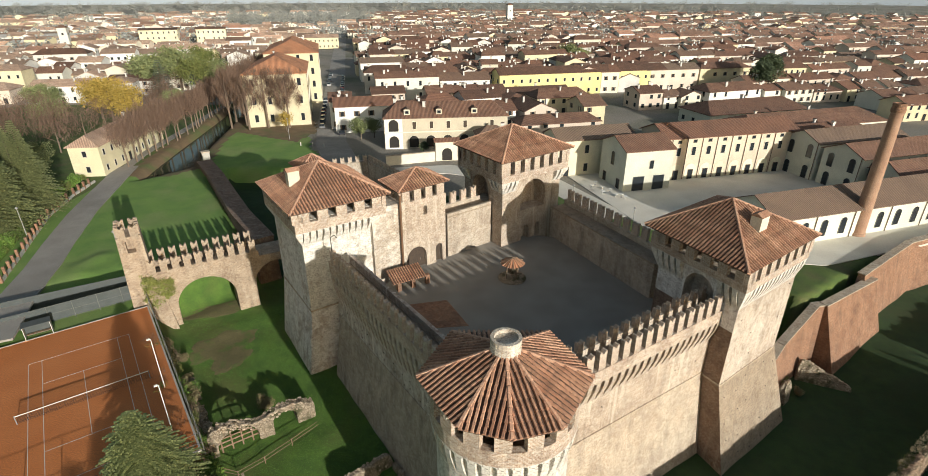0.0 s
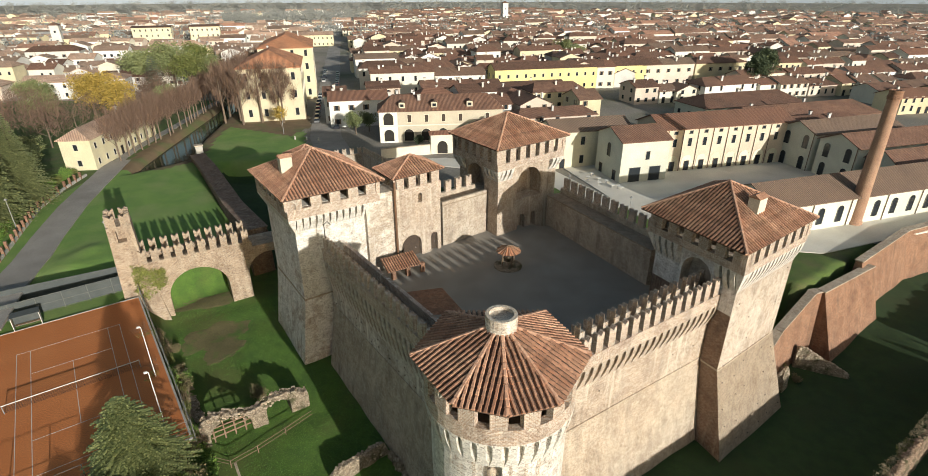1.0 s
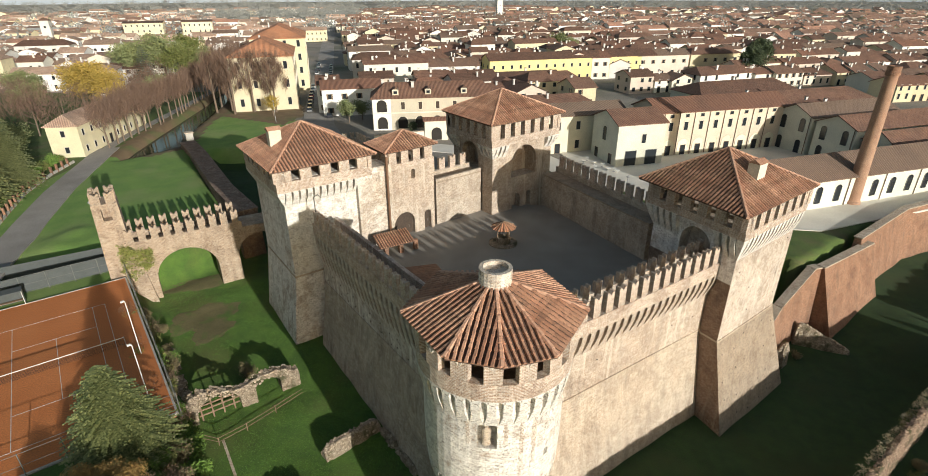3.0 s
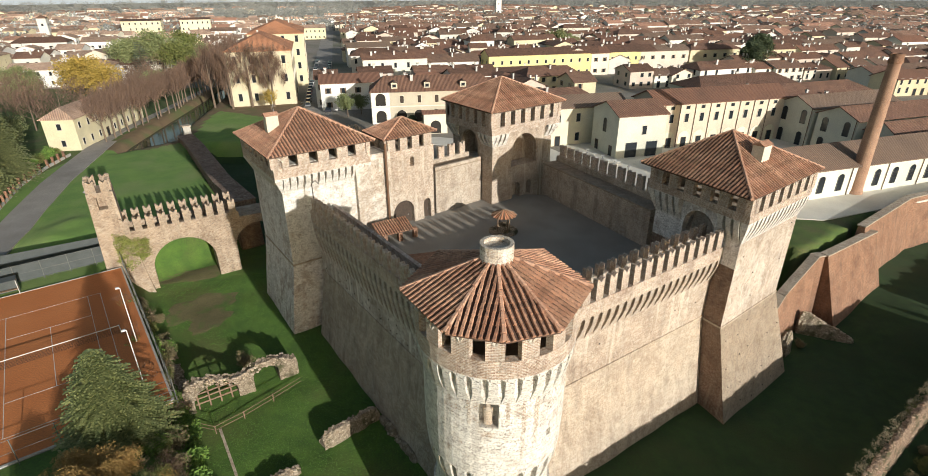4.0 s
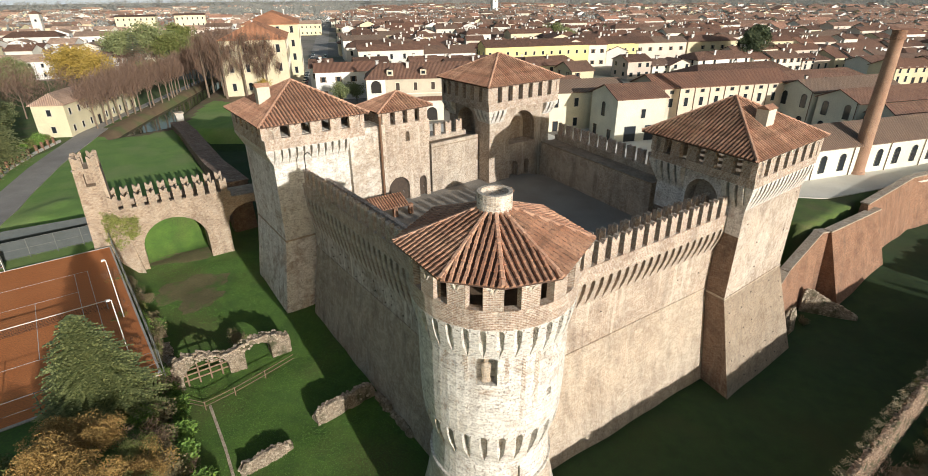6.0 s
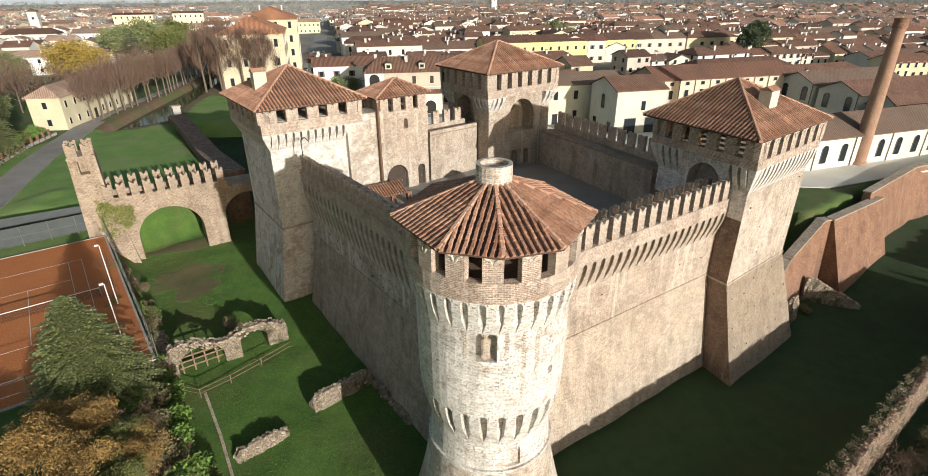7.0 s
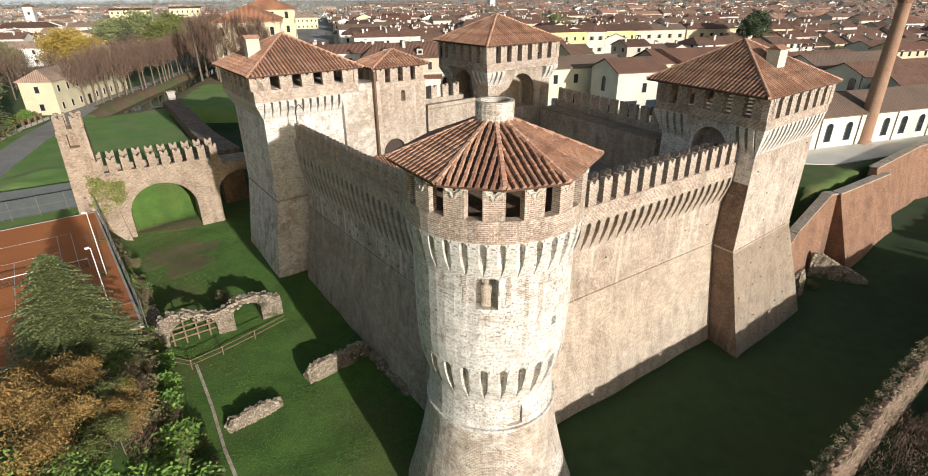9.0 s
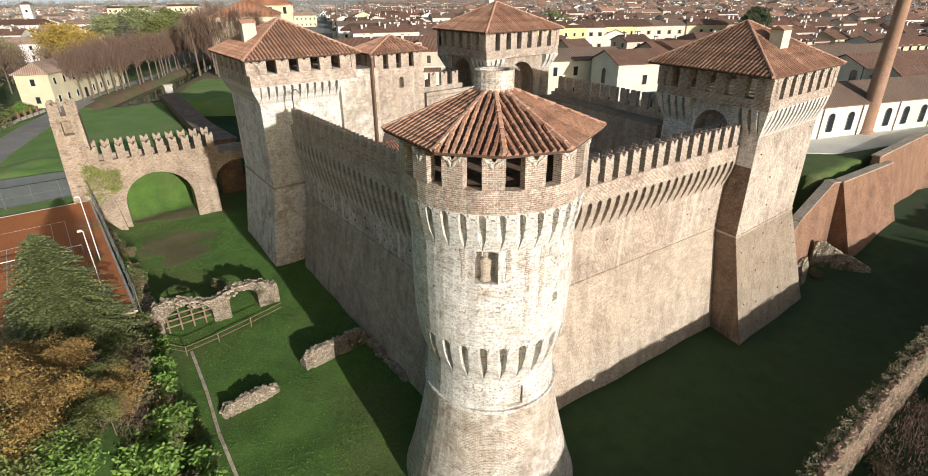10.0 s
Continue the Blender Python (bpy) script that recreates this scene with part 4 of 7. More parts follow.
sheet("lane", ribbon([(-86.0, 129), (-88.2, 140), (-90.2, 165), (-96, 230)], 2.4), 0.09, M_ASPH, "narrow lane beside the canal-side trees", "road")
sheet("street", ribbon([(-30, 128), (-39.5, 154), (-49, 197), (-67, 287), (-90, 400), (-130, 600)], 9), 0.1, M_ASPH, "asphalt street with parked cars", "road")
sheet("pavement", [(24, 126), (34, 92), (47, 78.5), (59, 76), (83, 84.5), (120, 98), (118, 104), (97, 101), (84, 122), (78, 128), (36, 124)], 0.12, M_PAVE, "pale stone paving of the square", "pavement")
sheet("lane", ribbon([(-26, 124), (-4, 128), (20, 118), (30, 96)], 7), 0.08, M_PAVE, "pale paved lane behind the castle", "pavement")

# bridge with its gate tower
BA = 31.0
BP = (-44.4, 69.1)
bridge = thing("bridge", (*BP, -7), "arched brick bridge with two rows of swallow-tailed merlons", "bridge")
strip = [along(BP, BA, -2.5, 0), along(BP, BA, 20, 0), along(BP, BA, 20, 4.6), along(BP, BA, -2.5, 4.6)]
a1 = Shape().arch(*along(BP, BA, 4.7, 2.3), BA, 8.5, -9, -3.6, 12, 16, 0.95)
a2 = Shape().arch(*along(BP, BA, 15.6, 2.3), BA, 7.0, -9, -2.6, 12, 14, 0.9)
part("span", Shape().prism(strip, -8.5, 1.9), M_BRIDGE, bridge, "span of pale brick with two arches", cuts=[a1, a2])
bm = merlon_mesh(0.95, 2.0, 0.5, 0.36, M_BRIDGE)
for side in (0.28, 4.3):
    a, b = along(BP, BA, -2.5, side - 0.28), along(BP, BA, 13.2, side - 0.28)
    part("parapet", Shape().prism([a, b, along(b, BA, 0, 0.55), along(a, BA, 0, 0.55)], 1.9, 2.9), M_BRIDGE, bridge)
    spread(bridge, "merlon", bm, a, b, 1.62, 2.9, 0.28)
part("buttress", Shape().loft([lay(quad(along(BP, BA, -3.6, -1.2), BA, BA + 90, 3.6, 4.5), -8), lay(quad(along(BP, BA, -3.3, -0.2), BA, BA + 90, 2.4, 4.0), -1.5), lay(quad(along(BP, BA, -3.0, 0.0), BA, BA + 90, 1.6, 4.0), 1.0)]), M_BRIDGE, bridge, "ragged broken brick pier")
gt = thing("gate_tower", (*along(BP, BA, -7, 0), -2), "ruined brick gate tower with broken merlons", "tower")
gq = lambda k: quad(along(BP, BA, -5.0, 0.5), BA, BA + 90, 3.1, 3.8, k, k, k, k)
gcut = Shape().arch(*along(BP, BA, -3.45, 0.5), BA, 1.1, 6.6, 8.3, 3, 6, 0.3)
part("shaft", Shape().loft([lay(gq(0.3), -3), lay(gq(0.0), 9.0)]), M_BRIDGE, gt, cuts=[gcut])
for i in range(4):
    spread(gt, "merlon", merlon_mesh(0.95, 1.6, 0.5, 0.3, M_BRIDGE), gq(0)[i], gq(0)[(i + 1) % 4], 1.7, 9.0, 0.28)

# walls round the moat
def add_stone(sh, p, r):
    """A rough six-sided stone of radius r about p."""
    j = lambda: rng.uniform(0.65, 1.2) * r
    v = [(p[0] + sx * j(), p[1] + sy * j(), p[2] + sz * j() * 0.75) for sz in (-1, 1) for sx, sy in ((-1, -1), (1, -1), (1, 1), (-1, 1))]
    sh.add(v, [(3, 2, 1, 0), (4, 5, 6, 7), (0, 1, 5, 4), (1, 2, 6, 5), (2, 3, 7, 6), (3, 0, 4, 7)])


def wall_run(name, pts, w, z0, tops, mat, label, cap=None, batter=0.0, flare=0.6, rocky=16, stone=None):
    t = thing(name, (*pts[0], z0), label, "wall")
    for i in range(len(pts) - 1):
        (a, b), (ta, tb) = (pts[i], pts[i + 1]), (tops[i], tops[i + 1])
        ln, ang = edge(a, b)
        bw = w + flare
        s = Shape()
        n = max(2, int(ln / 1.2))
        rings = []
        if cap is None:
            n = max(3, int(ln / 0.45))
        for k in range(n + 1):
            x = ln * k / n
            z = ta + (tb - ta) * k / n
            if cap is None:
                k2 = 0.35 if ln > 6 else 0.6
                z += k2 * (0.22 * math.sin(x * 1.7 + ta) + rng.uniform(-0.22, 0.16))
                if k in (0, n):
                    z -= 0.5
                prof = [(-bw / 2, z0), (-bw / 2 + 0.1, z0 + (z - z0) * 0.4), (-w / 2, z0 + (z - z0) * 0.72), (-w / 2 + 0.1, z - 0.18), (-w * 0.2, z), (w * 0.2, z - 0.05), (w / 2 - 0.1, z - 0.2), (w / 2, z0 + (z - z0) * 0.7), (bw / 2 - 0.1, z0 + (z - z0) * 0.4), (bw / 2, z0)]
                rings.append([(*along(a, ang, x + rng.uniform(-0.1, 0.1), sd + (rng.uniform(-0.13, 0.13) if zz > z0 else 0)), zz + (rng.uniform(-0.09, 0.09) if zz > z0 else 0)) for sd, zz in prof])
            else:
                rings.append([(*along(a, ang, x, -bw / 2 - batter), z0), (*along(a, ang, x, bw / 2), z0), (*along(a, ang, x, w / 2), z), (*along(a, ang, x, -w / 2), z)])
        part("stretch", s.loft(rings), mat, t)
        if cap is None and rocky:
            heap = Shape()
            for _ in range(int(ln * rocky)):
                k = rng.randrange(len(rings) - 1)
                side_i = rng.choice((1, 2, 3, 4, 4, 5, 5, 6, 7, 8))
                p = Vector(rings[k][side_i]).lerp(Vector(rings[k + 1][side_i]), rng.random())
                p = p.lerp(Vector(rings[k][min(side_i + 1, 9)]), rng.random() * 0.8)
                add_stone(heap, p, rng.uniform(0.06, 0.14) * (0.8 if stone else 1))
            tagged(part("rubble_facing", heap, stone or M_STONE, t, "fieldstones set in the wall"), kind="stuff")
        if cap:
            part("coping", Shape().add([(*along(a, ang, d, sd), zz + h) for d, zz in ((-0.1, ta), (ln + 0.1, tb)) for sd, h in ((-w / 2 - 0.15, 0.02), (w / 2 + 0.15, 0.02), (w / 2 + 0.15, 0.2), (-w / 2 - 0.15, 0.2))], [(0, 1, 2, 3), (7, 6, 5, 4), (0, 4, 5, 1), (1, 5, 6, 2), (2, 6, 7, 3), (3, 7, 4, 0)]), cap, t)
    return t


wall_run("retaining_wall", [(41.0, 57.6), (44.2, 60.4), (50.4, 64.6)], 0.9, -10.8, [-6.0, -4.0, -0.45], M_BRICK, "low sloping red brick retaining wall beside the tower", M_TALUS, 0.6)
wall_run("retaining_wall", [(52.0, 64.9), (64.2, 72.2)], 0.9, -10.8, [-0.4, -0.2], M_BRICK, "battered red brick retaining wall of the moat with stone coping", M_TALUS, 3.2)
wall_run("retaining_wall", [(61.6, 71.6), (77.8, 83.2), (84, 85.8), (140, 111)], 0.9, -10.8, [0.9, 0.9, 0.9, 0.9], M_BRICK, "tall red brick moat wall with flat coping", M_TALUS, 2.0)
wall_run("retaining_wall", [(50.4, 64.8), (51.9, 65.2)], 0.9, -10.8, [-0.5, -0.5], M_BRICK, "short return of the red brick moat wall", M_TALUS, 0.4)
OUTER = [(9.5, 13.4), (23.2, 23.1), (31.2, 28.9), (43.9, 37.9), (55.4, 45.9), (68.4, 55.2)]
wall_run("ruined_wall", OUTER[:5], 0.75, -10.9, [-5.2, -5.0, -5.05, -5.2, -5.7], M_OUTER, "crumbling outer moat wall of rough stone and brick", None, 0.0, 0.3, 14, M_STONE_R)
wall_run("ruined_wall", OUTER[4:], 0.75, -10.9, [-5.7, -5.5], M_OUTER, "crumbling outer moat wall of rough stone and brick", None, 0.0, 0.3, 14, M_STONE_R)
wall_run("ruined_wall", [(72.5, 58.6), (110, 84)], 1.5, -10.9, [-5.5, -5.2], M_RUBBLE, "far stretch of the crumbling outer moat wall")
wall_run("ruined_wall", [(43.2, 56.2), (44.6, 57.3)], 0.9, -10.9, [-7.6, -7.4], M_RUBBLE, "block of rough masonry at the tower's foot")
wall_run("ruined_wall", [(48.4, 61.4), (55.0, 58.6)], 0.55, -10.9, [-7.0, -10.2], M_RUBBLE, "sloping broken rubble wall end in the moat")
wall_run("ruined_wall", [(-13.8, 40.7), (-8.6, 44.9)], 1.0, -10.2, [-7.9, -7.8], M_RUBBLE, "low stump of a ruined rubble wall in the grass")
wall_run("ruined_wall", [(-19.3, 34.8), (-15.3, 37.8)], 0.85, -10.4, [-8.6, -8.5], M_RUBBLE, "short fallen rubble wall lying in the grass")
wall_run("ruined_wall", [(-8.2, 44.6), (-6.2, 42.0), (-3.6, 38.6)], 0.8, -10.6, [-8.6, -9.0, -9.4], M_RUBBLE, "low rubble footing beside the curtain wall")
for k, (p, q) in enumerate((((-38.2, 57.6), (-34.9, 53.2)), ((-34.4, 52.4), (-31.4, 48.4)))):
    wall_run("ruined_wall", [p, q], 1.5, gz(*p) - 1.5, [gz(*p) + 0.5, gz(*q) + 0.45], M_RUBBLE, "low heap of broken stones along the court bank")
wall_run("garden_wall", [(-66.6, 130.8), (-59.4, 120.4), (-51.0, 107.0), (-43.6, 95.2), (-34.5, 82.5)], 3.2, -8, [1.2, 1.3, 1.4, 1.6, 2.0], M_RED, "broad dark brick rampart wall between lawn and moat", M_RED)
gp = thing("gate_pillar", (-66.9, 132.8, 0), "pale stone pillar at the rampart's end", "pillar")
part("shaft", Shape().box(-66.9, 132.8, -0.5, 3.0, 35, 1.7, 1.4), M_CONC, gp)
part("cap", Shape().box(-66.9, 132.8, 3.0, 3.3, 35, 2.1, 1.8), M_TALUS, gp)

ruin = thing("ruined_arcade", (-30, 46, -9), "ruined rubble arcade with two round arches", "ruin")
RA = 34.0
RP = (-29.2, 44.6)
rc1, rc2 = Shape().arch(*along(RP, RA, 3.2, 0.8), RA, 4.6, -11, -7.6, 6, 12, 0.75), Shape().arch(*along(RP, RA, 8.7, 0.8), RA, 2.9, -11, -7.1, 6, 12, 0.7)
rings = []
for k in range(36):
    d = 12.4 * k / 35
    top = -5.5 + 0.45 * math.sin(k * 0.3) - 0.02 * k + rng.uniform(-0.2, 0.2) - (1.2 if k == 0 else 0)
    j = lambda: rng.uniform(-0.12, 0.12)
    rings.append([(*along(RP, RA, d, -0.1), -10.5), (*along(RP, RA, d, 1.8), -10.5), (*along(RP, RA, d, 1.75 + j()), -8 + j()), (*along(RP, RA, d, 1.7 + j()), top - 0.5 + j()), (*along(RP, RA, d, 1.3 + j()), top + j()), (*along(RP, RA, d, 0.4 + j()), top + j()), (*along(RP, RA, d, 0.05 + j()), top - 0.5 + j()), (*along(RP, RA, d, 0.0 + j()), -8 + j())])
part("arcade_wall", Shape().loft(rings), M_RUBBLE, ruin, cuts=[rc1, rc2])
heap = Shape()
for _ in range(420):
    k = rng.randrange(35)
    p = Vector(rings[k][rng.choice((3, 4, 4, 5, 5, 5, 6))]).lerp(Vector(rings[k + 1][rng.choice((4, 5, 6))]), rng.random())
    add_stone(heap, p, rng.uniform(0.06, 0.13))
tagged(part("rubble_facing", heap, M_STONE, ruin, "pale fieldstones on the arcade's crest"), kind="stuff")
for i in range(4):
    x0 = 1.3 + i * 1.15
    part("timber", Shape().tube((*along(RP, RA, x0, 0.3), -8.6), (*along(RP, RA, x0, 0.5), -6.1), 0.09, None, 6), M_WOOD, ruin)
for z in (-7.9, -7.2, -6.6):
    part("timber", Shape().tube((*along(RP, RA, 1.0, 0.3), z), (*along(RP, RA, 5.4, 0.35), z), 0.09, None, 6), M_WOOD, ruin)

wall_run("enclosure_wall", [(-11.5, 104), (-22.4, 119.8), (-30.4, 116.2)], 0.9, -8, [4.6, 4.6, 4.6], M_INNER, "brick enclosure wall with merlons behind the castle", M_INNER)
ew = bpy.data.objects["enclosure_wall"]
em = merlon_mesh(0.9, 1.4, 0.5, 0.3, M_INNER)
spread(ew, "merlon", em, (-11.5, 104), (-22.4, 119.8), 1.7, 4.78)
spread(ew, "merlon", em, (-22.4, 119.8), (-30.4, 116.2), 1.7, 4.78)
rear = thing("rear_turret", (-27.5, 95, -4), "small brick rear turret with a tiled hip roof", "tower")
rq = lambda k: quad((-29.6, 91.2), 35, 125, 6.2, 6.0, -k, -k, -k, -k)
part("shaft", Shape().loft([lay(rq(0.5), -6), lay(rq(0.5), 11.2)]), M_WALL, rear)
tile_roof(rear, lay(rq(0), 11.3), (-28.4, 95.6, 13.2))

# ---- tennis court ----
cd, sd = math.cos(radians(COURT_ANG)), math.sin(radians(COURT_ANG))
CZ = -1.9


def court_rect(a0, a1, b0, b1):
    """a runs along the court from its middle, b across it (positive to the moat side is minus)."""
    return [(COURT_C[0] + cd * a - sd * b, COURT_C[1] + sd * a + cd * b) for a, b in ((a0, b0), (a1, b0), (a1, b1), (a0, b1))]


court = thing("tennis_court", (*COURT_C, CZ), "red clay tennis court with white lines", "tennis court", kind="structure")
part("clay", Shape().prism(court_rect(-15.5, 18.2, -8.6, 8.6), CZ - 0.5, CZ), M_CLAY, court)
LINES = [(-11.885, 11.885, 5.485, 5.485), (-11.885, 11.885, -5.485, -5.485), (-11.885, 11.885, 4.115, 4.115), (-11.885, 11.885, -4.115, -4.115), (11.885, 11.885, -5.485, 5.485), (-11.885, -11.885, -5.485, 5.485), (6.4, 6.4, -4.115, 4.115), (-6.4, -6.4, -4.115, 4.115), (-6.4, 6.4, 0, 0)]
for a0, a1, b0, b1 in LINES:
    part("court_line", Shape().prism(court_rect(a0 - 0.03, a1 + 0.03, b0 - 0.03, b1 + 0.03), CZ, CZ + 0.012), M_LINE, court)
for a0, a1, b0, b1 in ((18.2, 18.4, -8.8, 8.8), (-15.7, -15.5, -8.8, 8.8), (-15.5, 18.2, -8.8, -8.6), (-15.5, 18.2, 8.6, 8.8)):
    part("kerb", Shape().prism(court_rect(a0, a1, b0, b1), CZ - 0.3, CZ + 0.06), M_CONC, court)


def earth_patch(cx, cy, rx, ry, turn, seed):
    """Trodden bare earth that follows the ground, with a ragged rim."""
    rg = random.Random(seed)
    v, f, n = [], [], 30
    wob = [rg.uniform(0.72, 1.18) for _ in range(n)]
    for r in range(6):
        for i in range(n):
            a = 2 * math.pi * i / n
            k = r / 5 * (wob[i] * 0.6 + wob[(i + 1) % n] * 0.4)
            x, y = rx * k * math.cos(a), ry * k * math.sin(a)
            px, py = along((cx, cy), turn, x, y)
            v.append((px, py, gz(px, py) + 0.05 - 0.04 * (r == 5)))
            if r:
                f.append(((r - 1) * n + i, (r - 1) * n + (i + 1) % n, r * n + (i + 1) % n, r * n + i))
    me = bpy.data.meshes.new("earth_patch")
    me.from_pydata(v, [], f)
    me.materials.append(M_DIRT)
    tagged(new("earth_patch", me), "bare trodden brown earth in the moat grass", "ground", kind="structure")


earth_patch(-36.0, 64.6, 5.2, 3.4, 40, 1)
earth_patch(-40.6, 73.2, 5.2, 2.0, 31, 2)
earth_patch(-33.5, 61.5, 3.2, 2.0, 60, 3)


# ---- buildings ----
def window_mesh(w, h, frame_mat, shutters=False):
    """A window in one piece: a proud frame (or open shutters) round a sunk pane; faces -y, on the middle of its sill."""
    f, g = 0.1, 0.45 if shutters else 0.1
    rect = lambda y, x, lo, hi: [(-x, y, lo), (x, y, lo), (x, y, hi), (-x, y, hi)]
    s = Shape().loft([rect(0.02, w / 2 + g, -f, h + f), rect(-0.09, w / 2 + g, -f, h + f), rect(-0.09, w / 2, 0, h), rect(-0.03, w / 2, 0, h)], 0)
    s.m[-1] = 1
    if shutters:
        for k in (5, 7):
            s.m[k] = 2
    return mesh_of("window", s, [frame_mat, M_GLASS, M_SHUT])


def arch_window_mesh(w, h, frame_mat):
    prof = lambda y, k: [(x * k, y, z) for x, z in [(-w / 2, 0), (w / 2, 0)] + [(w / 2 * math.cos(math.pi * i / 8), h - w / 2 + w / 2 * math.sin(math.pi * i / 8)) for i in range(9)]]
    s = Shape().loft([prof(0.02, 1.15), prof(-0.1, 1.15), prof(-0.1, 1.0), prof(-0.04, 1.0)], 0)
    s.m[-1] = 1
    return mesh_of("window", s, [frame_mat, M_GLASS])


M_SHUT = plain("brown_shutter", (0.16, 0.11, 0.07), (0.22, 0.15, 0.1), 0.7, 3)
M_FRAME = plain("pale_frame", (0.62, 0.58, 0.5), (0.68, 0.64, 0.56), 0.7, 3)
M_FRAME_D = plain("dark_frame", (0.12, 0.13, 0.12), (0.16, 0.17, 0.16), 0.6, 3)
WIN = [window_mesh(0.9, 1.4, M_FRAME), window_mesh(0.95, 1.5, M_FRAME, True), window_mesh(1.1, 1.3, M_FRAME_D), window_mesh(1.0, 1.9, M_FRAME)]
WIN_S = window_mesh(0.8, 0.6, M_FRAME_D)
DOOR = window_mesh(1.2, 2.2, M_SHUT)
ARCHW = arch_window_mesh(1.2, 2.7, M_FRAME)
ARCHW_T = arch_window_mesh(1.25, 3.1, M_FRAME_D)
WIN_P = window_mesh(1.1, 2.3, M_FRAME)
GATE = window_mesh(2.6, 3.2, M_FRAME_D)
ARCHW_L = arch_window_mesh(2.4, 3.2, M_FRAME)


def chimney_mesh(k):
    s = Shape().box(0, 0, -1.2, 1.0, 0, 0.6 + 0.1 * k, 0.5).box(0, 0, 1.0, 1.12, 0, 0.85 + 0.1 * k, 0.75).box(-0.25, 0, 1.12, 1.3, 0, 0.1, 0.5).box(0.25, 0, 1.12, 1.3, 0, 0.1, 0.5)
    s.box(0, 0, 1.3, 1.38, 0, 0.9, 0.8, 1)
    return mesh_of("chimney", s, [PAINTS[3], M_ROOF])


CHIM = [chimney_mesh(k) for k in (0, 2)]


def dish_mesh():
    s = Shape()
    rings = [[(r * math.cos(i * math.pi / 5), -0.1 - 0.25 * (1 - (r / 0.45) ** 2) * -1, r * math.sin(i * math.pi / 5)) for i in range(10)] for r in (0.05, 0.25, 0.45)]
    s.loft(rings, 0, (True, False))
    s.tube((0, 0, -1.0), (0, 0.1, 0), 0.03, None, 4)
    return mesh_of("satellite_dish", s, PAINTS[1])


DISH = dish_mesh()


def roof_shape(x, y, z, ang, w, d, rise, hip=0.0, over=0.45, thick=0.18, sides=True):
    """A pitched roof, the ridge along w; hip: how far the ridge's ends draw in."""
    c, s = math.cos(radians(ang)), math.sin(radians(ang))
    P = lambda a, b, h: (x + c * a - s * b, y + s * a + c * b, z + h)
    a, b, r = w / 2 + over, d / 2 + over, w / 2 + over - hip
    drop = -rise * over / (d / 2)
    sh = Shape()
    top = [P(-a, -b, drop), P(a, -b, drop), P(a, b, drop), P(-a, b, drop), P(-r, 0, rise), P(r, 0, rise)]
    bot = [(p[0], p[1], p[2] - thick) for p in top]
    sh.add(top + bot, [(0, 1, 5, 4), (2, 3, 4, 5), (3, 0, 4), (1, 2, 5), (6, 10, 11, 7), (8, 11, 10, 9), (9, 10, 6), (7, 11, 8), (0, 6, 7, 1), (1, 7, 8, 2), (2, 8, 9, 3), (3, 9, 6, 0)] if hip else
           [(0, 1, 5, 4), (2, 3, 4, 5), (6, 10, 11, 7), (8, 11, 10, 9), (0, 6, 7, 1), (2, 8, 9, 3), (0, 4, 10, 6), (4, 3, 9, 10), (1, 7, 11, 5), (5, 11, 8, 2)])
    return sh


def wall_shape(x, y, z0, h, ang, w, d, rise, gable=True):
    c, s = math.cos(radians(ang)), math.sin(radians(ang))
    P = lambda a, b, zz: (x + c * a - s * b, y + s * a + c * b, zz)
    v = [P(a, b, z) for z in (z0, h) for a, b in ((-w / 2, -d / 2), (w / 2, -d / 2), (w / 2, d / 2), (-w / 2, d / 2))]
    f = [(0, 1, 5, 4), (2, 3, 7, 6), (3, 2, 1, 0)]
    if gable:
        v += [P(-w / 2, 0, h + rise), P(w / 2, 0, h + rise)]
        f += [(1, 2, 6, 9, 5), (3, 0, 4, 8, 7), (4, 5, 9, 8), (6, 7, 8, 9)]
    else:
        f += [(1, 2, 6, 5), (3, 0, 4, 7), (4, 5, 6, 7)]
    return Shape().add(v, f)


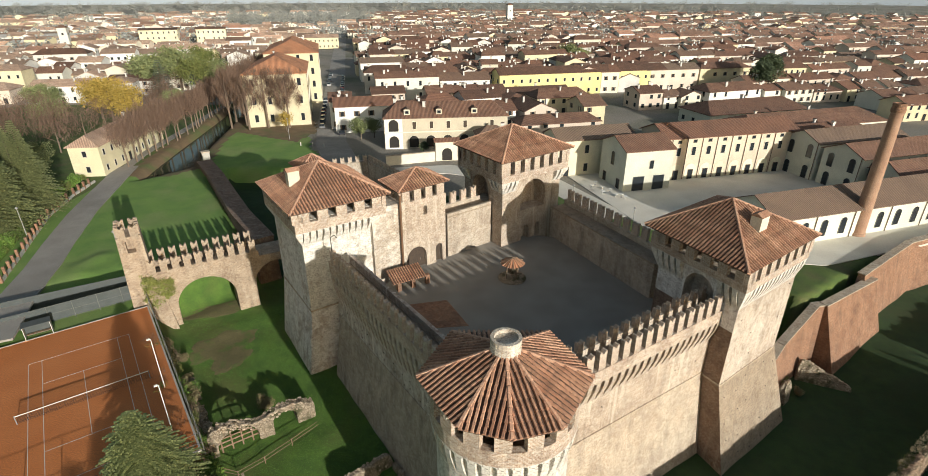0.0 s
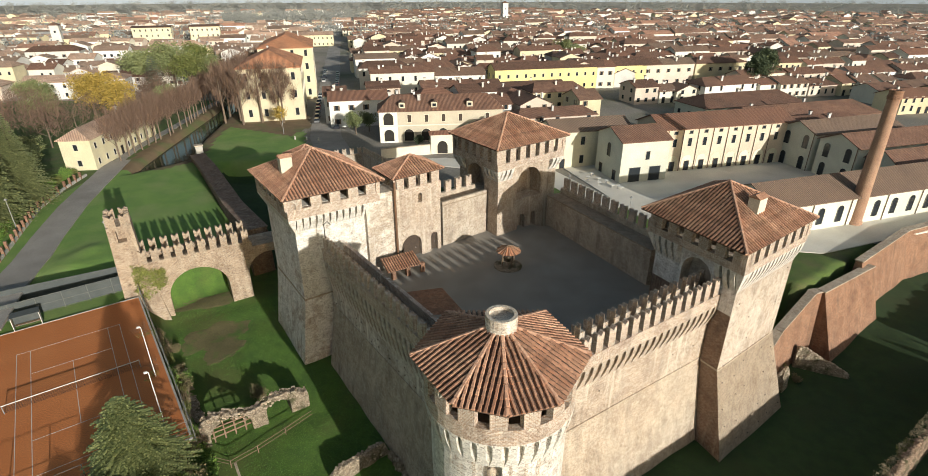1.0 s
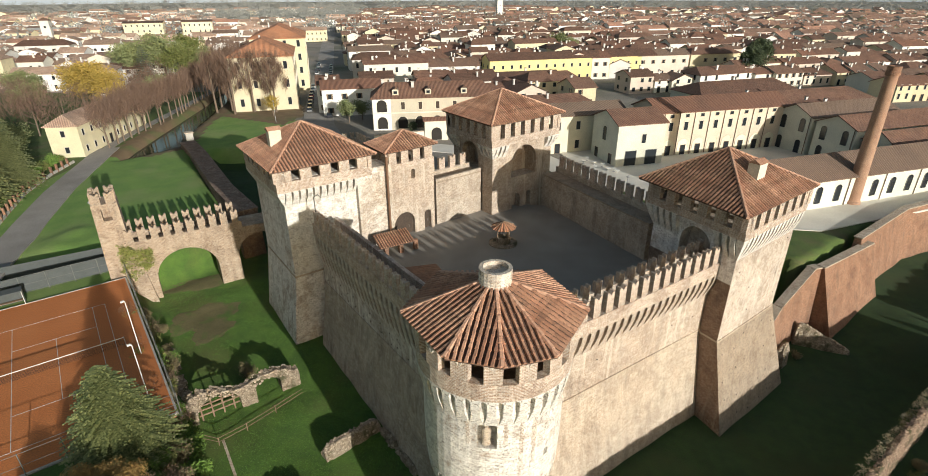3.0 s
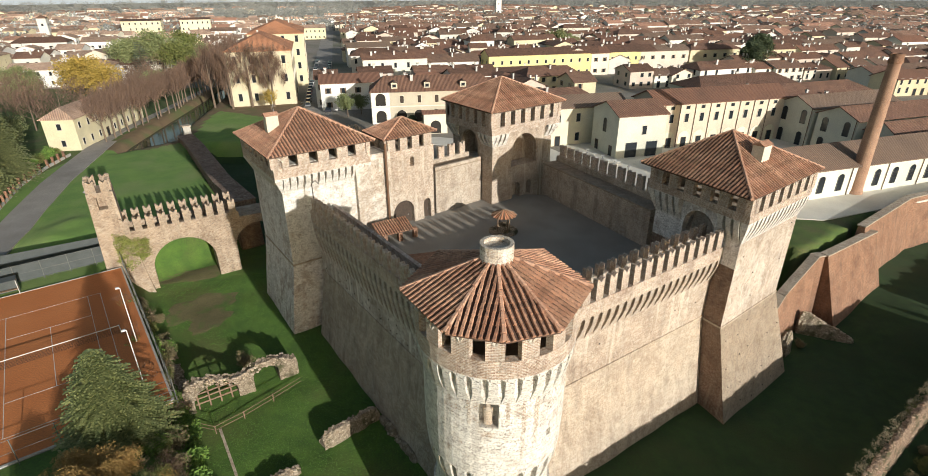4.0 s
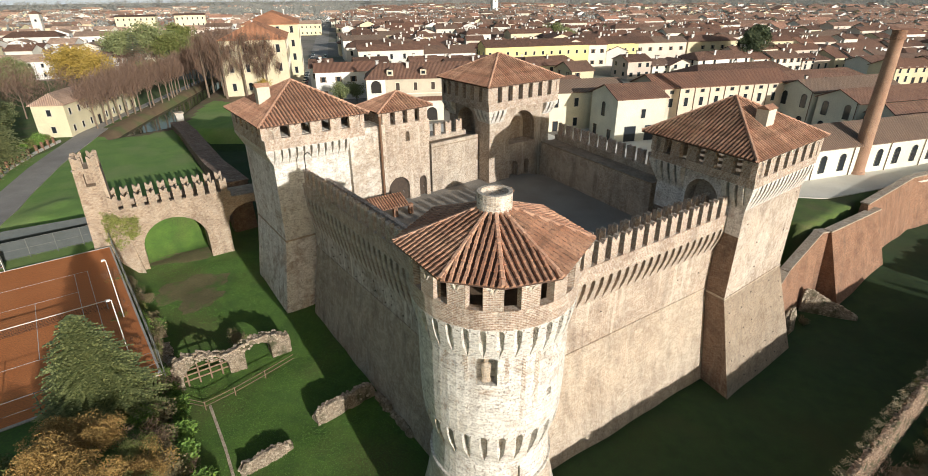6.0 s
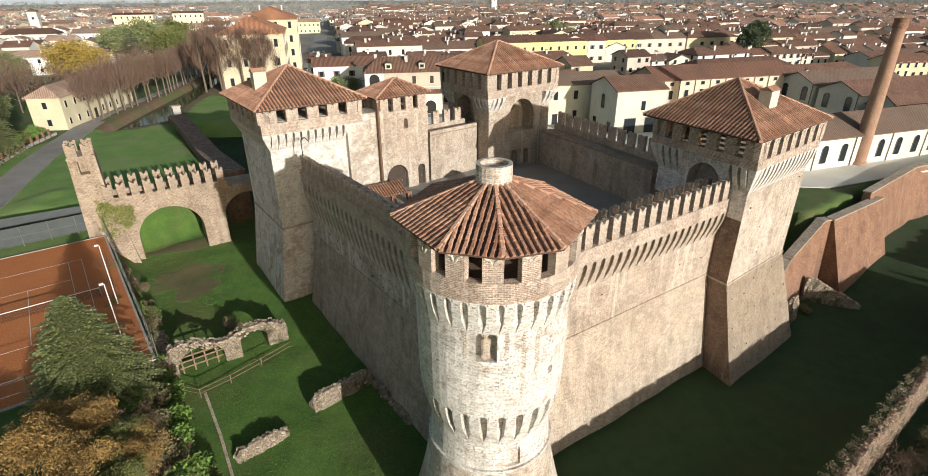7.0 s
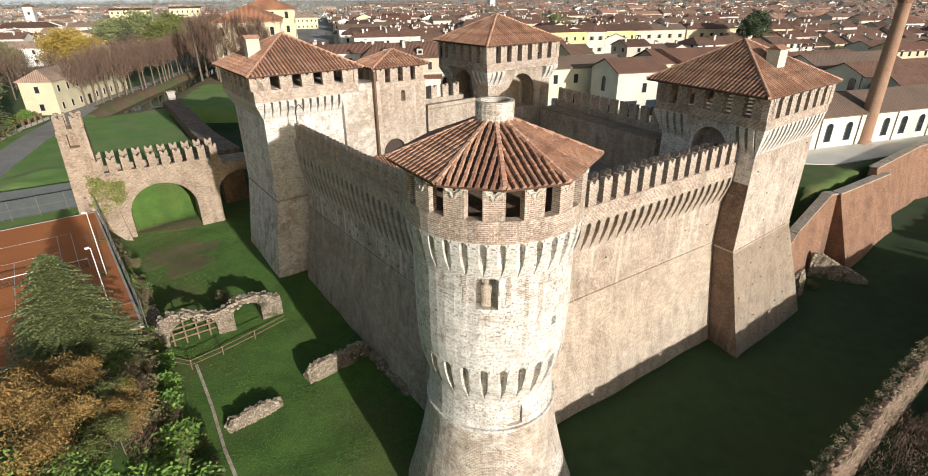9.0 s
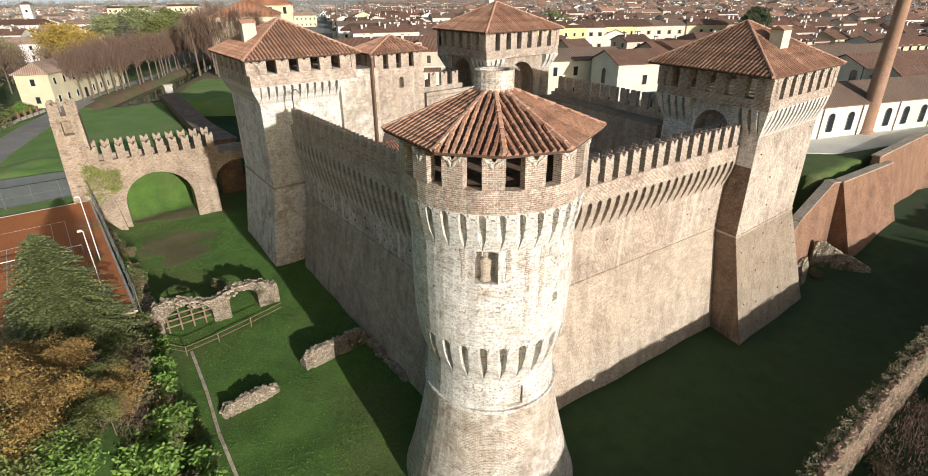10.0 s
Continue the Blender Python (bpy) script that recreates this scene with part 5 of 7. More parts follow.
def house(x, y, ang, w, d, h, rise=None, hip=0.0, paint=None, roof=None, rows=2, win=None, label="", group="", chim=1, cols=None, back=False, ends=True, name="house", z0=-0.3, first=1.0):
    """A house: walls, roof, single windows on the seen sides, chimneys."""
    rise = rise if rise is not None else d * 0.19
    paint, roof = paint or rng.choice(PAINTS), roof or M_ROOF
    t = thing(name, (x, y, z0), label, "house", group)
    part("wall", wall_shape(x, y, z0, h, ang, w, d, rise - 0.05, hip == 0), paint, t)
    rf = part("roof", roof_shape(x, y, h, ang, w, d, rise, hip), roof, t)
    win = win or rng.choice(WIN)
    cols = cols or max(2, int(w / 3.2))
    fl = h / max(rows, 1)
    for r in range(rows):
        for k in range(cols):
            if rng.random() < 0.08:
                continue
            px, py = along((x, y), ang, (k + 0.5) * w / cols - w / 2, -d / 2)
            me = win if (r or rng.random() < 0.7) else DOOR
            put("window", me, t, pose(px, py, (r * fl + first if me is not DOOR else 0.05), 0, 0, ang))
    if ends:
        for sgn in (-1, 1):
            for r in range(rows):
                n = max(1, int(d / 4.5))
                for k in range(n):
                    px, py = along((x, y), ang, sgn * w / 2, (k + 0.5) * d / n - d / 2)
                    put("window", win, t, pose(px, py, r * fl + first, 0, 0, ang + sgn * 90))
    for k in range(chim):
        px, py = along((x, y), ang, rng.uniform(-0.42, 0.42) * w, rng.uniform(-0.3, 0.3) * d)
        if group == "town houses" and rng.random() < 0.18:
            put("satellite_dish", DISH, rf, pose(*along((x, y), ang, rng.uniform(-0.4, 0.4) * w, -0.1 * d), h + rise * 0.8 + 0.7, 0, 0, rng.uniform(-30, 30)))
        put("chimney", rng.choice(CHIM), rf, pose(px, py, h + rise * 0.75, 0, 0, ang))
    return t


# factory
FA = 14.0
M_SHED = wall_paint("pale_shed_wall", (0.72, 0.72, 0.61))
blk = house(*along((35.3, 111.0), FA, 5.8, 5.6), FA, 11.6, 11.2, 9.4, 2.2, 0, M_SHED, M_ROOF, 0, WIN[3], "pale gabled factory block beside the square", "factory", 0, 2, ends=False)
for k in (3.6, 8.6):
    put("door", GATE, blk, pose(*along((35.3, 111.0), FA, k), 0.12, 0, 0, FA))
put("window", WIN[3], blk, pose(*along((35.3, 111.0), FA, 6.4), 5.0, 0, 0, FA))
put("window", ARCHW_T, blk, pose(*along((35.3, 111.0), FA, 0, 5.6), 4.8, 0, 0, FA - 90))
for k in (2.4, 8.6):
    put("door", DOOR, blk, pose(*along((35.3, 111.0), FA, 0, k), 0.1, 0, 0, FA - 90))
wing = house(*along((46.5, 118.5), FA, 18, 5.5), FA, 36, 11, 10.3, 2.3, 0, M_PINK, M_ROOF, 0, WIN[3], "long rose-cream factory wing with tall windows", "factory", 0, 9, ends=False)
LUN = arch_window_mesh(2.6, 3.7, M_CREAM)
LUN.materials[1] = M_CREAM
for k in range(8):
    for me, z in ((WIN_S, 8.9), (WIN[3], 5.9), (DOOR, 0.15)):
        put("window" if z > 1 else "door", me, wing, pose(*along((46.5, 118.5), FA, 3.4 + k * 4.0, 0 if z > 1 else -0.06), z, 0, 0, FA))
    put("white_arch", LUN, wing, pose(*along((46.5, 118.5), FA, 3.4 + k * 4.0), 0.1, 0, 0, FA))
    part("downpipe", Shape().tube((*along((46.5, 118.5), FA, 1.4 + k * 4.0, -0.12), 0.1), (*along((46.5, 118.5), FA, 1.4 + k * 4.0, -0.12), 10.2), 0.08, None, 6), M_SHUT, wing)
house(*along((24, 118.5), FA, 9, 8), FA, 20, 9, 9.0, 2.0, 0, M_CREAM, M_ROOF, 2, WIN[3], "plain factory wing behind the gabled block", "factory", 0, 4)
for (px, py), hh in (((80.6, 123.6), 9.0), ((84.0, 113.6), 8.4), ((87.4, 104.8), 7.0)):
    dd = 9.6 if hh > 7.5 else 6.5
    hall = house(*along((px, py), 17, 13.5), 17, 27, dd, hh, 2.1, 0, M_SHED, M_ROOF, 0, ARCHW, "gabled pale factory hall with arched windows", "factory halls", 0, 4, name="factory_hall", ends=False)
    for k in (-0.27, 0.27):
        put("window", ARCHW_T, hall, pose(*along((px, py), 17, 0, k * dd), hh - 3.9, 0, 0, 17 - 90))
        put("door", ARCHW_T, hall, pose(*along((px, py), 17, 0, k * dd), 0.1, 0, 0, 17 - 90))
    for k in range(5):
        put("window", ARCHW_T, hall, pose(*along((px, py), 17, 3 + k * 5.2, -dd / 2), hh - 4.2, 0, 0, 17))
    part("downpipe", Shape().tube((*along((px, py), 17, -0.12, -dd * 0.46), 0.0), (*along((px, py), 17, -0.12, -dd * 0.46), hh), 0.09, None, 6), M_SHUT, hall)
for px, py, ww in ((92, 144, 46), (104, 163, 52), (96, 183, 40)):
    house(px, py, 17, ww, 15, 4.8, 3.0, 5.0, M_SHED, M_ROOF, 1, WIN[2], "low dark-roofed workshop behind the factory", "factory workshops", 2, 8, name="workshop")
house(107, 122, 107, 16, 11, 6.5, 2.4, 0, M_CREAM, M_ROOF, 2, WIN[0], "white gabled house behind the factory", "factory", 0, 4)
SP, SA = along((63.7, 85.3), 17, -11.0), 17
shed = house(*along((63.7, 85.3), 17, 20.0, 5.6), 17, 62, 11.0, 5.6, 2.6, 0, M_SHED, M_ROOF, 0, ARCHW, "long low white shed with arched windows", "factory", 0, 14, name="factory_shed", ends=False)
for k in range(14):
    x0 = 2.2 + k * 4.4
    put("window", ARCHW_T, shed, pose(*along(SP, SA, x0, 0.1), 1.1, 0, 0, SA))
    if k % 2:
        part("downpipe", Shape().tube((*along(SP, SA, x0 + 2.2, -0.02), 0.1), (*along(SP, SA, x0 + 2.2, -0.02), 5.4), 0.08, None, 6), M_SHUT, shed)
for k in range(3):
    put("window", ARCHW, shed, pose(*along(SP, SA, 0, 2.5 + k * 3.0), 1.1, 0, 0, SA - 90))
fc = thing("factory_chimney", (72.2, 88.4, 0), "tall round red-brick factory chimney", "chimney")
ck = lambda r, z: ring_pts(r, z, 24, (72.2, 88.4))
part("shaft", Shape().loft([ck(1.5, -0.2), ck(1.45, 0.6), ck(1.3, 0.7), ck(0.92, 22.4)]), plain("chimney_brick", (0.40, 0.235, 0.155), (0.47, 0.30, 0.205), 0.9, 0.6, 8, 0.3), fc, cyl=(72.2, 88.4, 1.2))
part("crown", Shape().loft([ck(1.05, 22.4), ck(1.1, 22.8), ck(1.0, 23.2), ck(1.05, 23.9), ck(0.7, 23.9), ck(0.7, 23.0)]), M_BRICK, fc)

# villa with a loggia
M_BEIGE = wall_paint("beige_villa_wall", (0.66, 0.59, 0.46))
M_PALACE = wall_paint("cream_palace_wall", (0.74, 0.66, 0.47))
VP = (-22.3, 146.5)
villa = house(*along(VP, 7, 17.5, 5.5), 7, 35, 11, 9.0, 3.2, 4.2, M_BEIGE, M_ROOF, 0, WIN[1], "beige villa with arched loggia and three dormers", "", 2, 8, name="villa", ends=False)
for k in (6.5, 15.5, 25.5):
    px, py = along(VP, 7, k, 1.8)
    dm = part("dormer", wall_shape(px, py, 9.3, 10.9, 7, 1.7, 2.2, 0.0, False), M_BEIGE, villa)
    part("dormer_roof", roof_shape(px, py, 10.9, 97, 2.2, 1.7, 0.5, 0, 0.2, 0.08), M_ROOF, dm)
    put("window", WIN_S, dm, pose(*along((px, py), 7, 0, -1.12), 9.8, 0, 0, 7))
LOGGIA = arch_window_mesh(2.7, 3.3, PAINTS[0])
# dark panes paint the shade inside the open arches
LOGGIA.materials[1] = M_DARK
VIL_W = window_mesh(1.0, 2.0, PAINTS[0])
VIL_W.materials[1] = M_OAK
for k in (2.6, 8.2, 13.0, 17.8, 22.6):
    put("arcade_opening", LOGGIA, villa, pose(*along(VP, 7, k, -0.03), 0.4, 0, 0, 7))
put("loggia_opening", LOGGIA, villa, pose(*along(VP, 7, 2.6, -0.03), 5.0, 0, 0, 7))
for k in (8.4, 13.2, 18.0, 22.8, 30.5):
    put("window", VIL_W, villa, pose(*along(VP, 7, k), 5.6, 0, 0, 7))
part("white_bay", Shape().box(*along(VP, 7, 2.6, 0.02), -0.3, 8.7, 7, 5.0, 0.06), PAINTS[1], villa, "white plastered end bay")
part("string_course", Shape().box(*along(VP, 7, 17.5, -0.02), 4.55, 4.8, 7, 35.1, 0.16), PAINTS[0], villa)
house(7.6, 144.6, 7, 8.5, 6.5, 5.4, 2.0, 3.4, M_BEIGE, M_ROOF, 1, WIN[1], "low hip-roofed annexe before the villa", "", 1, 2, name="annexe")
gh = house(-4.6, 136.6, 8, 6.0, 2.2, 5.4, 0.5, 0, PAINTS[0], M_ROOF, 0, ARCHW_L, "pale gateway with a round arch", "", 0, 1, ends=False, name="gateway")
put("gate_opening", LOGGIA, gh, pose(*along((-4.6, 136.6), 8, 0, -1.13), 0.1, 0, 0, 8))
wall_run("garden_wall", [(-20, 131.2), (-7.7, 135.4)], 0.4, -0.3, [2.4, 2.4], PAINTS[0], "pale plastered garden wall before the villa", M_TALUS)

# palace block, yellow house, long yellow building
house(-64.8, 191, 104, 32, 19.5, 17.0, 4.4, 10, M_PALACE, M_ROOF_OR, 3, WIN_P, "large cream-coloured palace with orange hipped roof", "palace", 1, 8, name="palace", first=1.6)
house(-71.5, 233, 104, 40, 20, 19.5, 4.0, 10, M_STRAW, M_ROOF_OR, 4, WIN_P, "straw-coloured palace wing with orange hipped roof", "palace", 2, 10, name="palace", first=1.6)
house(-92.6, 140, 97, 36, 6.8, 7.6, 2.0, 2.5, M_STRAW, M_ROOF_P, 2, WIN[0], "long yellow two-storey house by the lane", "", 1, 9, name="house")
house(*along((16, 227), 14, 38, 6), 14, 78, 11, 9.4, 2.2, 0, M_YELLOW, M_ROOF, 2, WIN[0], "long bright yellow building with small upper windows", "", 3, 20, name="long_house")
house(-32.5, 172, 12, 18, 10, 8.4, 2.0, 0, PAINTS[1], M_ROOF, 2, WIN[1], "white house with brown shutters", "", 2, 4)
house(-41, 178, 12, 7, 14, 9.0, 1.8, 0, PAINTS[1], M_ROOF, 2, WIN[1], "white gabled house beside the street", "", 1, 2)

# the town: rows of houses along lanes
KEEP_OUT = [[(-30, 100), (-62, 120), (-62, 165), (-44, 165), (-30, 160), (16, 163), (16, 120), (24, 140), (80, 142), (140, 122), (150, 80), (60, 60), (0, 60)],
            [(-48, 150), (-34, 150), (-82, 400), (-125, 600), (-140, 600), (-94, 400)],
            [(-46, 160), (-78, 165), (-120, 270), (-74, 270), (-52, 200)],
            [(-70, 110), (-66, 180), (-84, 300), (-120, 300), (-112, 130), (-80, 100)],
            [(-180, 60), (-180, 200), (-85, 215), (-60, 60)]]
town_count = 0
far = Shape()
spots = []
for row in range(60):
    yy = 158 + row * 17.5 + (row // 4) * 5 + (max(0, row - 14) ** 1.5) * 1.2
    ang0 = 13 + 5 * math.sin(row * 0.9)
    xx = -1100 - 300 + rng.uniform(0, 12)
    while xx < 1300:
        w = rng.choice((8, 10, 12, 14, 17, 21, 26))
        d = rng.uniform(9, 12)
        cx, cy = xx + w / 2, yy + 0.2 * (xx + w / 2) + rng.uniform(-1.2, 1.2)
        if xx < -60:
            cy = yy - 0.12 * (xx + 60) * 0.6 + rng.uniform(-7, 7)
        gap = rng.random()
        xx += w + (0.05 if gap < 0.8 else 3 if gap < 0.9 else 8) + (9 if xx < -110 else 0)
        dist = math.hypot(cx, cy)
        if -0.42 * cy < cx < -0.17 * cy and 700 < dist < 1050:
            continue
        if cy < 100 or abs(cx) > 0.98 * cy + 30 or dist > 1150 or (dist > 800 and rng.random() < 0.45):
            continue
        cxa, cya = np.array([cx]), np.array([cy])
        if min(float(poly_dist(cxa, cya, p)[0]) for p in KEEP_OUT) < 8:
            continue
        if any(abs(cx - hx) < (w + hw) / 2 and abs(cy - hy) < (d + hd) / 2 for hx, hy, hw, hd in ((55, 230, 84, 16), (-37, 175, 24, 20))):
            continue
        if 55 < cx < 150 and cy < 206:
            continue
        spots.append((dist, cx, cy, ang0 + rng.uniform(-3, 3) + (90 if w < 15 and rng.random() < 0.3 else 0), w, d))
spots.sort()
for dist, cx, cy, ang, w, d in spots:
    h = rng.choice((5.6, 6.2, 6.8, 7.4, 8.4, 9.2))
    if cy < 235 and cx > 8:
        h = rng.choice((4.6, 5.2, 5.8, 6.4))
    rise = d * rng.uniform(0.17, 0.22)
    if town_count < 290:
        town_count += 1
        # roofs to the left mostly get the tiles paled for haze
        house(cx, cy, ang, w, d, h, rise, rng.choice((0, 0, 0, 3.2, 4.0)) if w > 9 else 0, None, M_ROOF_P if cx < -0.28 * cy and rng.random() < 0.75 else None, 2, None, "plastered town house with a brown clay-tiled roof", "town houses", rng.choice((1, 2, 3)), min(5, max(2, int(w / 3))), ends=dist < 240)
    else:
        pi = rng.randrange(6)
        k = wall_shape(cx, cy, -0.3, h, ang, w, d, rise - 0.05)
        far.add(k.v, k.f, pi)
        k = roof_shape(cx, cy, h, ang, w, d, rise)
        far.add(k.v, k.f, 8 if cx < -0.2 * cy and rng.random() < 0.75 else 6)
        if dist < 700:
            for r in range(2):
                for j in range(max(2, int(w / 3.2))):
                    px, py = along((cx, cy), ang, (j + 0.5) * w / max(2, int(w / 3.2)) - w / 2, -d / 2)
                    far.box(px, py, r * h / 2 + 1, r * h / 2 + 2.4, ang, 0.9, 0.16, 7)
            far.box(*along((cx, cy), ang, rng.uniform(-0.4, 0.4) * w, 0.8), h, h + rise + 0.9, ang, 0.7, 0.6, 3)
fme = bpy.data.meshes.new("distant_town")
fme.from_pydata(far.v, [], far.f)
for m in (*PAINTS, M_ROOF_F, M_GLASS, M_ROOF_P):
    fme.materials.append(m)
fme.polygons.foreach_set("material_index", far.m)
uv_map(fme)
tagged(new("distant_town", fme), "dense rows of distant tiled town houses", "town", kind="stuff")

bell = house(-281, 396, 20, 5.5, 5.5, 18.5, 1.6, 2.9, PAINTS[3], M_ROOF, 3, WIN[2], "square brick bell tower above the roofs", "", 0, 1, name="bell_tower")
bell = house(58, 733, 14, 7, 7, 26, 2.0, 3.4, PAINTS[1], M_ROOF, 3, WIN[2], "white church bell tower far in the town", "", 0, 1, name="bell_tower")
house(-232, 430, 20, 26, 14, 15, 1.0, 0, M_STRAW, M_ROOF, 4, WIN[0], "yellow apartment block among low houses", "apartment blocks", 1, 7, name="apartment_block")
house(-190, 425, 20, 20, 14, 16, 1.0, 0, M_STRAW, M_ROOF, 4, WIN[0], "yellow apartment block among low houses", "apartment blocks", 1, 6, name="apartment_block")
house(-330, 470, 16, 120, 30, 8, 1.5, 0, PAINTS[1], PAINTS[3], 1, WIN[2], "long white industrial hall at the town edge", "", 0, 16, name="industrial_hall")


# ---- trees and shrubs ----
def leaf_quads(sh, c, r, n, size, rg, flat=1.0, mi=0, droop=0.0):
    """n small leaf clumps scattered through a ball of radius r about c."""
    for _ in range(n):
        d = Vector((rg.gauss(0, 1), rg.gauss(0, 1), rg.gauss(0, 1))).normalized() * r * rg.random() ** 0.45
        d.z *= flat
        p = Vector(c) + d
        a = Vector((rg.gauss(0, 1), rg.gauss(0, 1), rg.gauss(0, 0.6) - droop)).normalized()
        b = a.orthogonal().normalized()
        b = (Matrix.Rotation(rg.uniform(0, 6.28), 3, a) @ b)
        s = size * rg.uniform(0.6, 1.4)
        sh.add([p - a * s, p + b * s * 0.5, p + a * s, p - b * s * 0.5], [(0, 1, 2, 3)], mi)


def limbs(sh, base, h, r, rg, n=7, spread_r=2.5, start=0.35, lift=0.6):
    """A tapered leaning trunk and its limbs; gives the limb ends."""
    top = Vector(base) + Vector((rg.uniform(-0.3, 0.3), rg.uniform(-0.3, 0.3), h))
    mid = Vector(base).lerp(top, 0.5) + Vector((rg.uniform(-0.2, 0.2), rg.uniform(-0.2, 0.2), 0))
    sh.tube(base, mid, r, r * 0.7, 7)
    sh.tube(mid, top, r * 0.7, r * 0.2, 6)
    tips = [top]
    sh.limbs = Shape()
    for i in range(n):
        k = start + (0.95 - start) * (i + rg.random() * 0.6) / n
        p = Vector(base).lerp(top, k)
        a = i * 2.4 + rg.uniform(-0.4, 0.4)
        ln = spread_r * (1.1 - 0.6 * abs(k - 0.55))
        q = p + Vector((math.cos(a) * ln, math.sin(a) * ln, ln * lift))
        sh.limbs.tube(p, q, r * 0.4 * (1.1 - k), r * 0.1, 5)
        tips += [q, p.lerp(q, 0.6)]
    return tips


def broad_tree(seed, h, r, leaf, count, size, gaps=0.75):
    rg = random.Random(seed)
    wood, crown = Shape(), Shape()
    tips = limbs(wood, (0, 0, -0.3), h * 0.82, h * 0.028, rg, 9, r * 0.85)
    for t in tips:
        leaf_quads(crown, t, r * rg.uniform(0.35, 0.6), count // len(tips), size, rg, gaps)
    for _ in range(7):
        a, z = rg.uniform(0, 6.28), rg.uniform(0.5, 0.95)
        leaf_quads(crown, (math.cos(a) * r * 0.6 * rg.random(), math.sin(a) * r * 0.6 * rg.random(), h * z), r * 0.45, count // 9, size, rg, gaps)
    return wood, crown, leaf


def bare_tree(seed, h, r, twigs=700, thick=0.028, leaf=None, up=1.0, start=0.3, bare=0.22):
    """A leafless tree: limbs that fork into a haze of twigs."""
    rg = random.Random(seed)
    wood, crown = Shape(), Shape()
    tips = limbs(wood, (0, 0, -0.3), h * 0.8, h * 0.02, rg, 10, r, start, up)
    for _ in range(twigs):
        t = rg.choice(tips)
        p = t + Vector((rg.gauss(0, 0.34), rg.gauss(0, 0.34), rg.gauss(-0.1, 0.55))) * r * 0.55
        if p.z < h * bare:
            continue
        d = Vector((rg.gauss(0, 0.5), rg.gauss(0, 0.5), 0.9 * up + rg.random())).normalized() * rg.uniform(0.5, 1.3) * h / 12
        s = d.orthogonal().normalized() * thick * rg.uniform(0.7, 1.3)
        s = Matrix.Rotation(rg.uniform(0, 6.28), 3, d.normalized()) @ s
        m = p + d * 0.5 + s * 2
        crown.add([p - s, p + s, m + s, p + d, m - s], [(0, 1, 2, 3, 4)])
    return wood, crown, leaf or M_TWIG


def fir_tree(seed, h, r, leaf, layers=17, per=13, size=0.3, low=0.06, shape=0.8):
    """A fir: whorls of drooping boughs clothed in needle sprays."""
    rg = random.Random(seed)
    wood, crown = Shape(), Shape()
    wood.tube((0, 0, -0.4), (0, 0, h * 0.98), h * 0.02, 0.03, 7)
    for i in range(layers):
        k = i / (layers - 1)
        z = h * (low + (0.97 - low) * k)
        rr = r * (1 - k) ** shape * rg.uniform(0.8, 1.12) + 0.15
        n = max(5, int(per * (1 - 0.6 * k)))
        for j in range(n):
            a = 6.283 * j / n + i * 0.7 + rg.uniform(-0.2, 0.2)
            ln = rr * rg.uniform(0.75, 1.12)
            dx = Vector((math.cos(a), math.sin(a), 0))
            side = Vector((-math.sin(a), math.cos(a), 0))
            steps = max(2, int(ln / (size * 1.1)))
            for q in range(steps):
                f = (q + 0.6) / steps
                p = Vector((0, 0, z)) + dx * ln * f + Vector((0, 0, -0.28 * ln * f * f + 0.12 * ln * f))
                wv = size * (1.25 - 0.5 * f) * rg.uniform(0.8, 1.3)
                for sg in (-1, 1):
                    tip = p + side * sg * wv + dx * wv * 0.7 + Vector((0, 0, rg.uniform(-0.3, 0.1) * wv))
                    crown.add([p - dx * size * 0.3, p + side * sg * wv * 0.5 - dx * 0.05, tip, p + dx * wv * 0.8 + Vector((0, 0, 0.1 * wv))], [(0, 1, 2, 3)])
    return wood, crown, leaf


def tree_meshes(spec):
    wood, crown, leaf = spec
    w = mesh_of("trunk", wood, M_BARK)
    c = bpy.data.meshes.new("crown")
    c.from_pydata(crown.v, [], crown.f)
    c.materials.append(leaf)
    c.update()
    return (w, c, mesh_of("bough", wood.limbs, M_BARK)) if wood.limbs else (w, c)


def plant(kind, meshes, x, y, z=None, scale=1.0, label="", category="tree", group="", turn=None):
    z = gz(x, y) if z is None else z
    t = thing(kind, (x, y, z), label, category, group)
    turn = rng.uniform(0, 360) if turn is None else turn
    for nm, me in zip(("trunk", "crown", "bough"), meshes):
        o = tagged(new(nm, me), kind="stuff" if nm == "bough" else "")
        o.parent = t
        o.matrix_basis = pose(0, 0, 0, 0, 0, turn) @ Matrix.Diagonal((scale, scale, scale * rng.uniform(0.93, 1.07), 1))
    return t


FIR_NEAR = tree_meshes(fir_tree(1, 10.9, 5.3, M_FIR_N, 46, 36, 0.25, 0.03, 0.6))
FIR = [tree_meshes(fir_tree(k, 19, 5.8, M_FIR, 44, 24, 0.44)) for k in (2, 3)]
PINE = tree_meshes(broad_tree(24, 17, 5.6, M_PINE, 7000, 0.34))
CEDAR = tree_meshes(fir_tree(4, 13, 5.5, M_BLUE, 24, 16, 0.6))
POPLAR = [tree_meshes(bare_tree(k, 12.0, 2.5, 2600, 0.03, None, 1.1, 0.45, 0.4)) for k in (5, 6, 7)]
TALL = [tree_meshes(bare_tree(k, 20, 3.0, 1900, 0.034, None, 1.3)) for k in (8, 9)]
GREY = [tree_meshes(bare_tree(k, 11, 4.2, 1300, 0.035, None, 0.6)) for k in (10, 11)]
GOLD = [tree_meshes(broad_tree(k, 12.5, 5.0, M_GOLD, 2600, 0.28)) for k in (12, 13)]
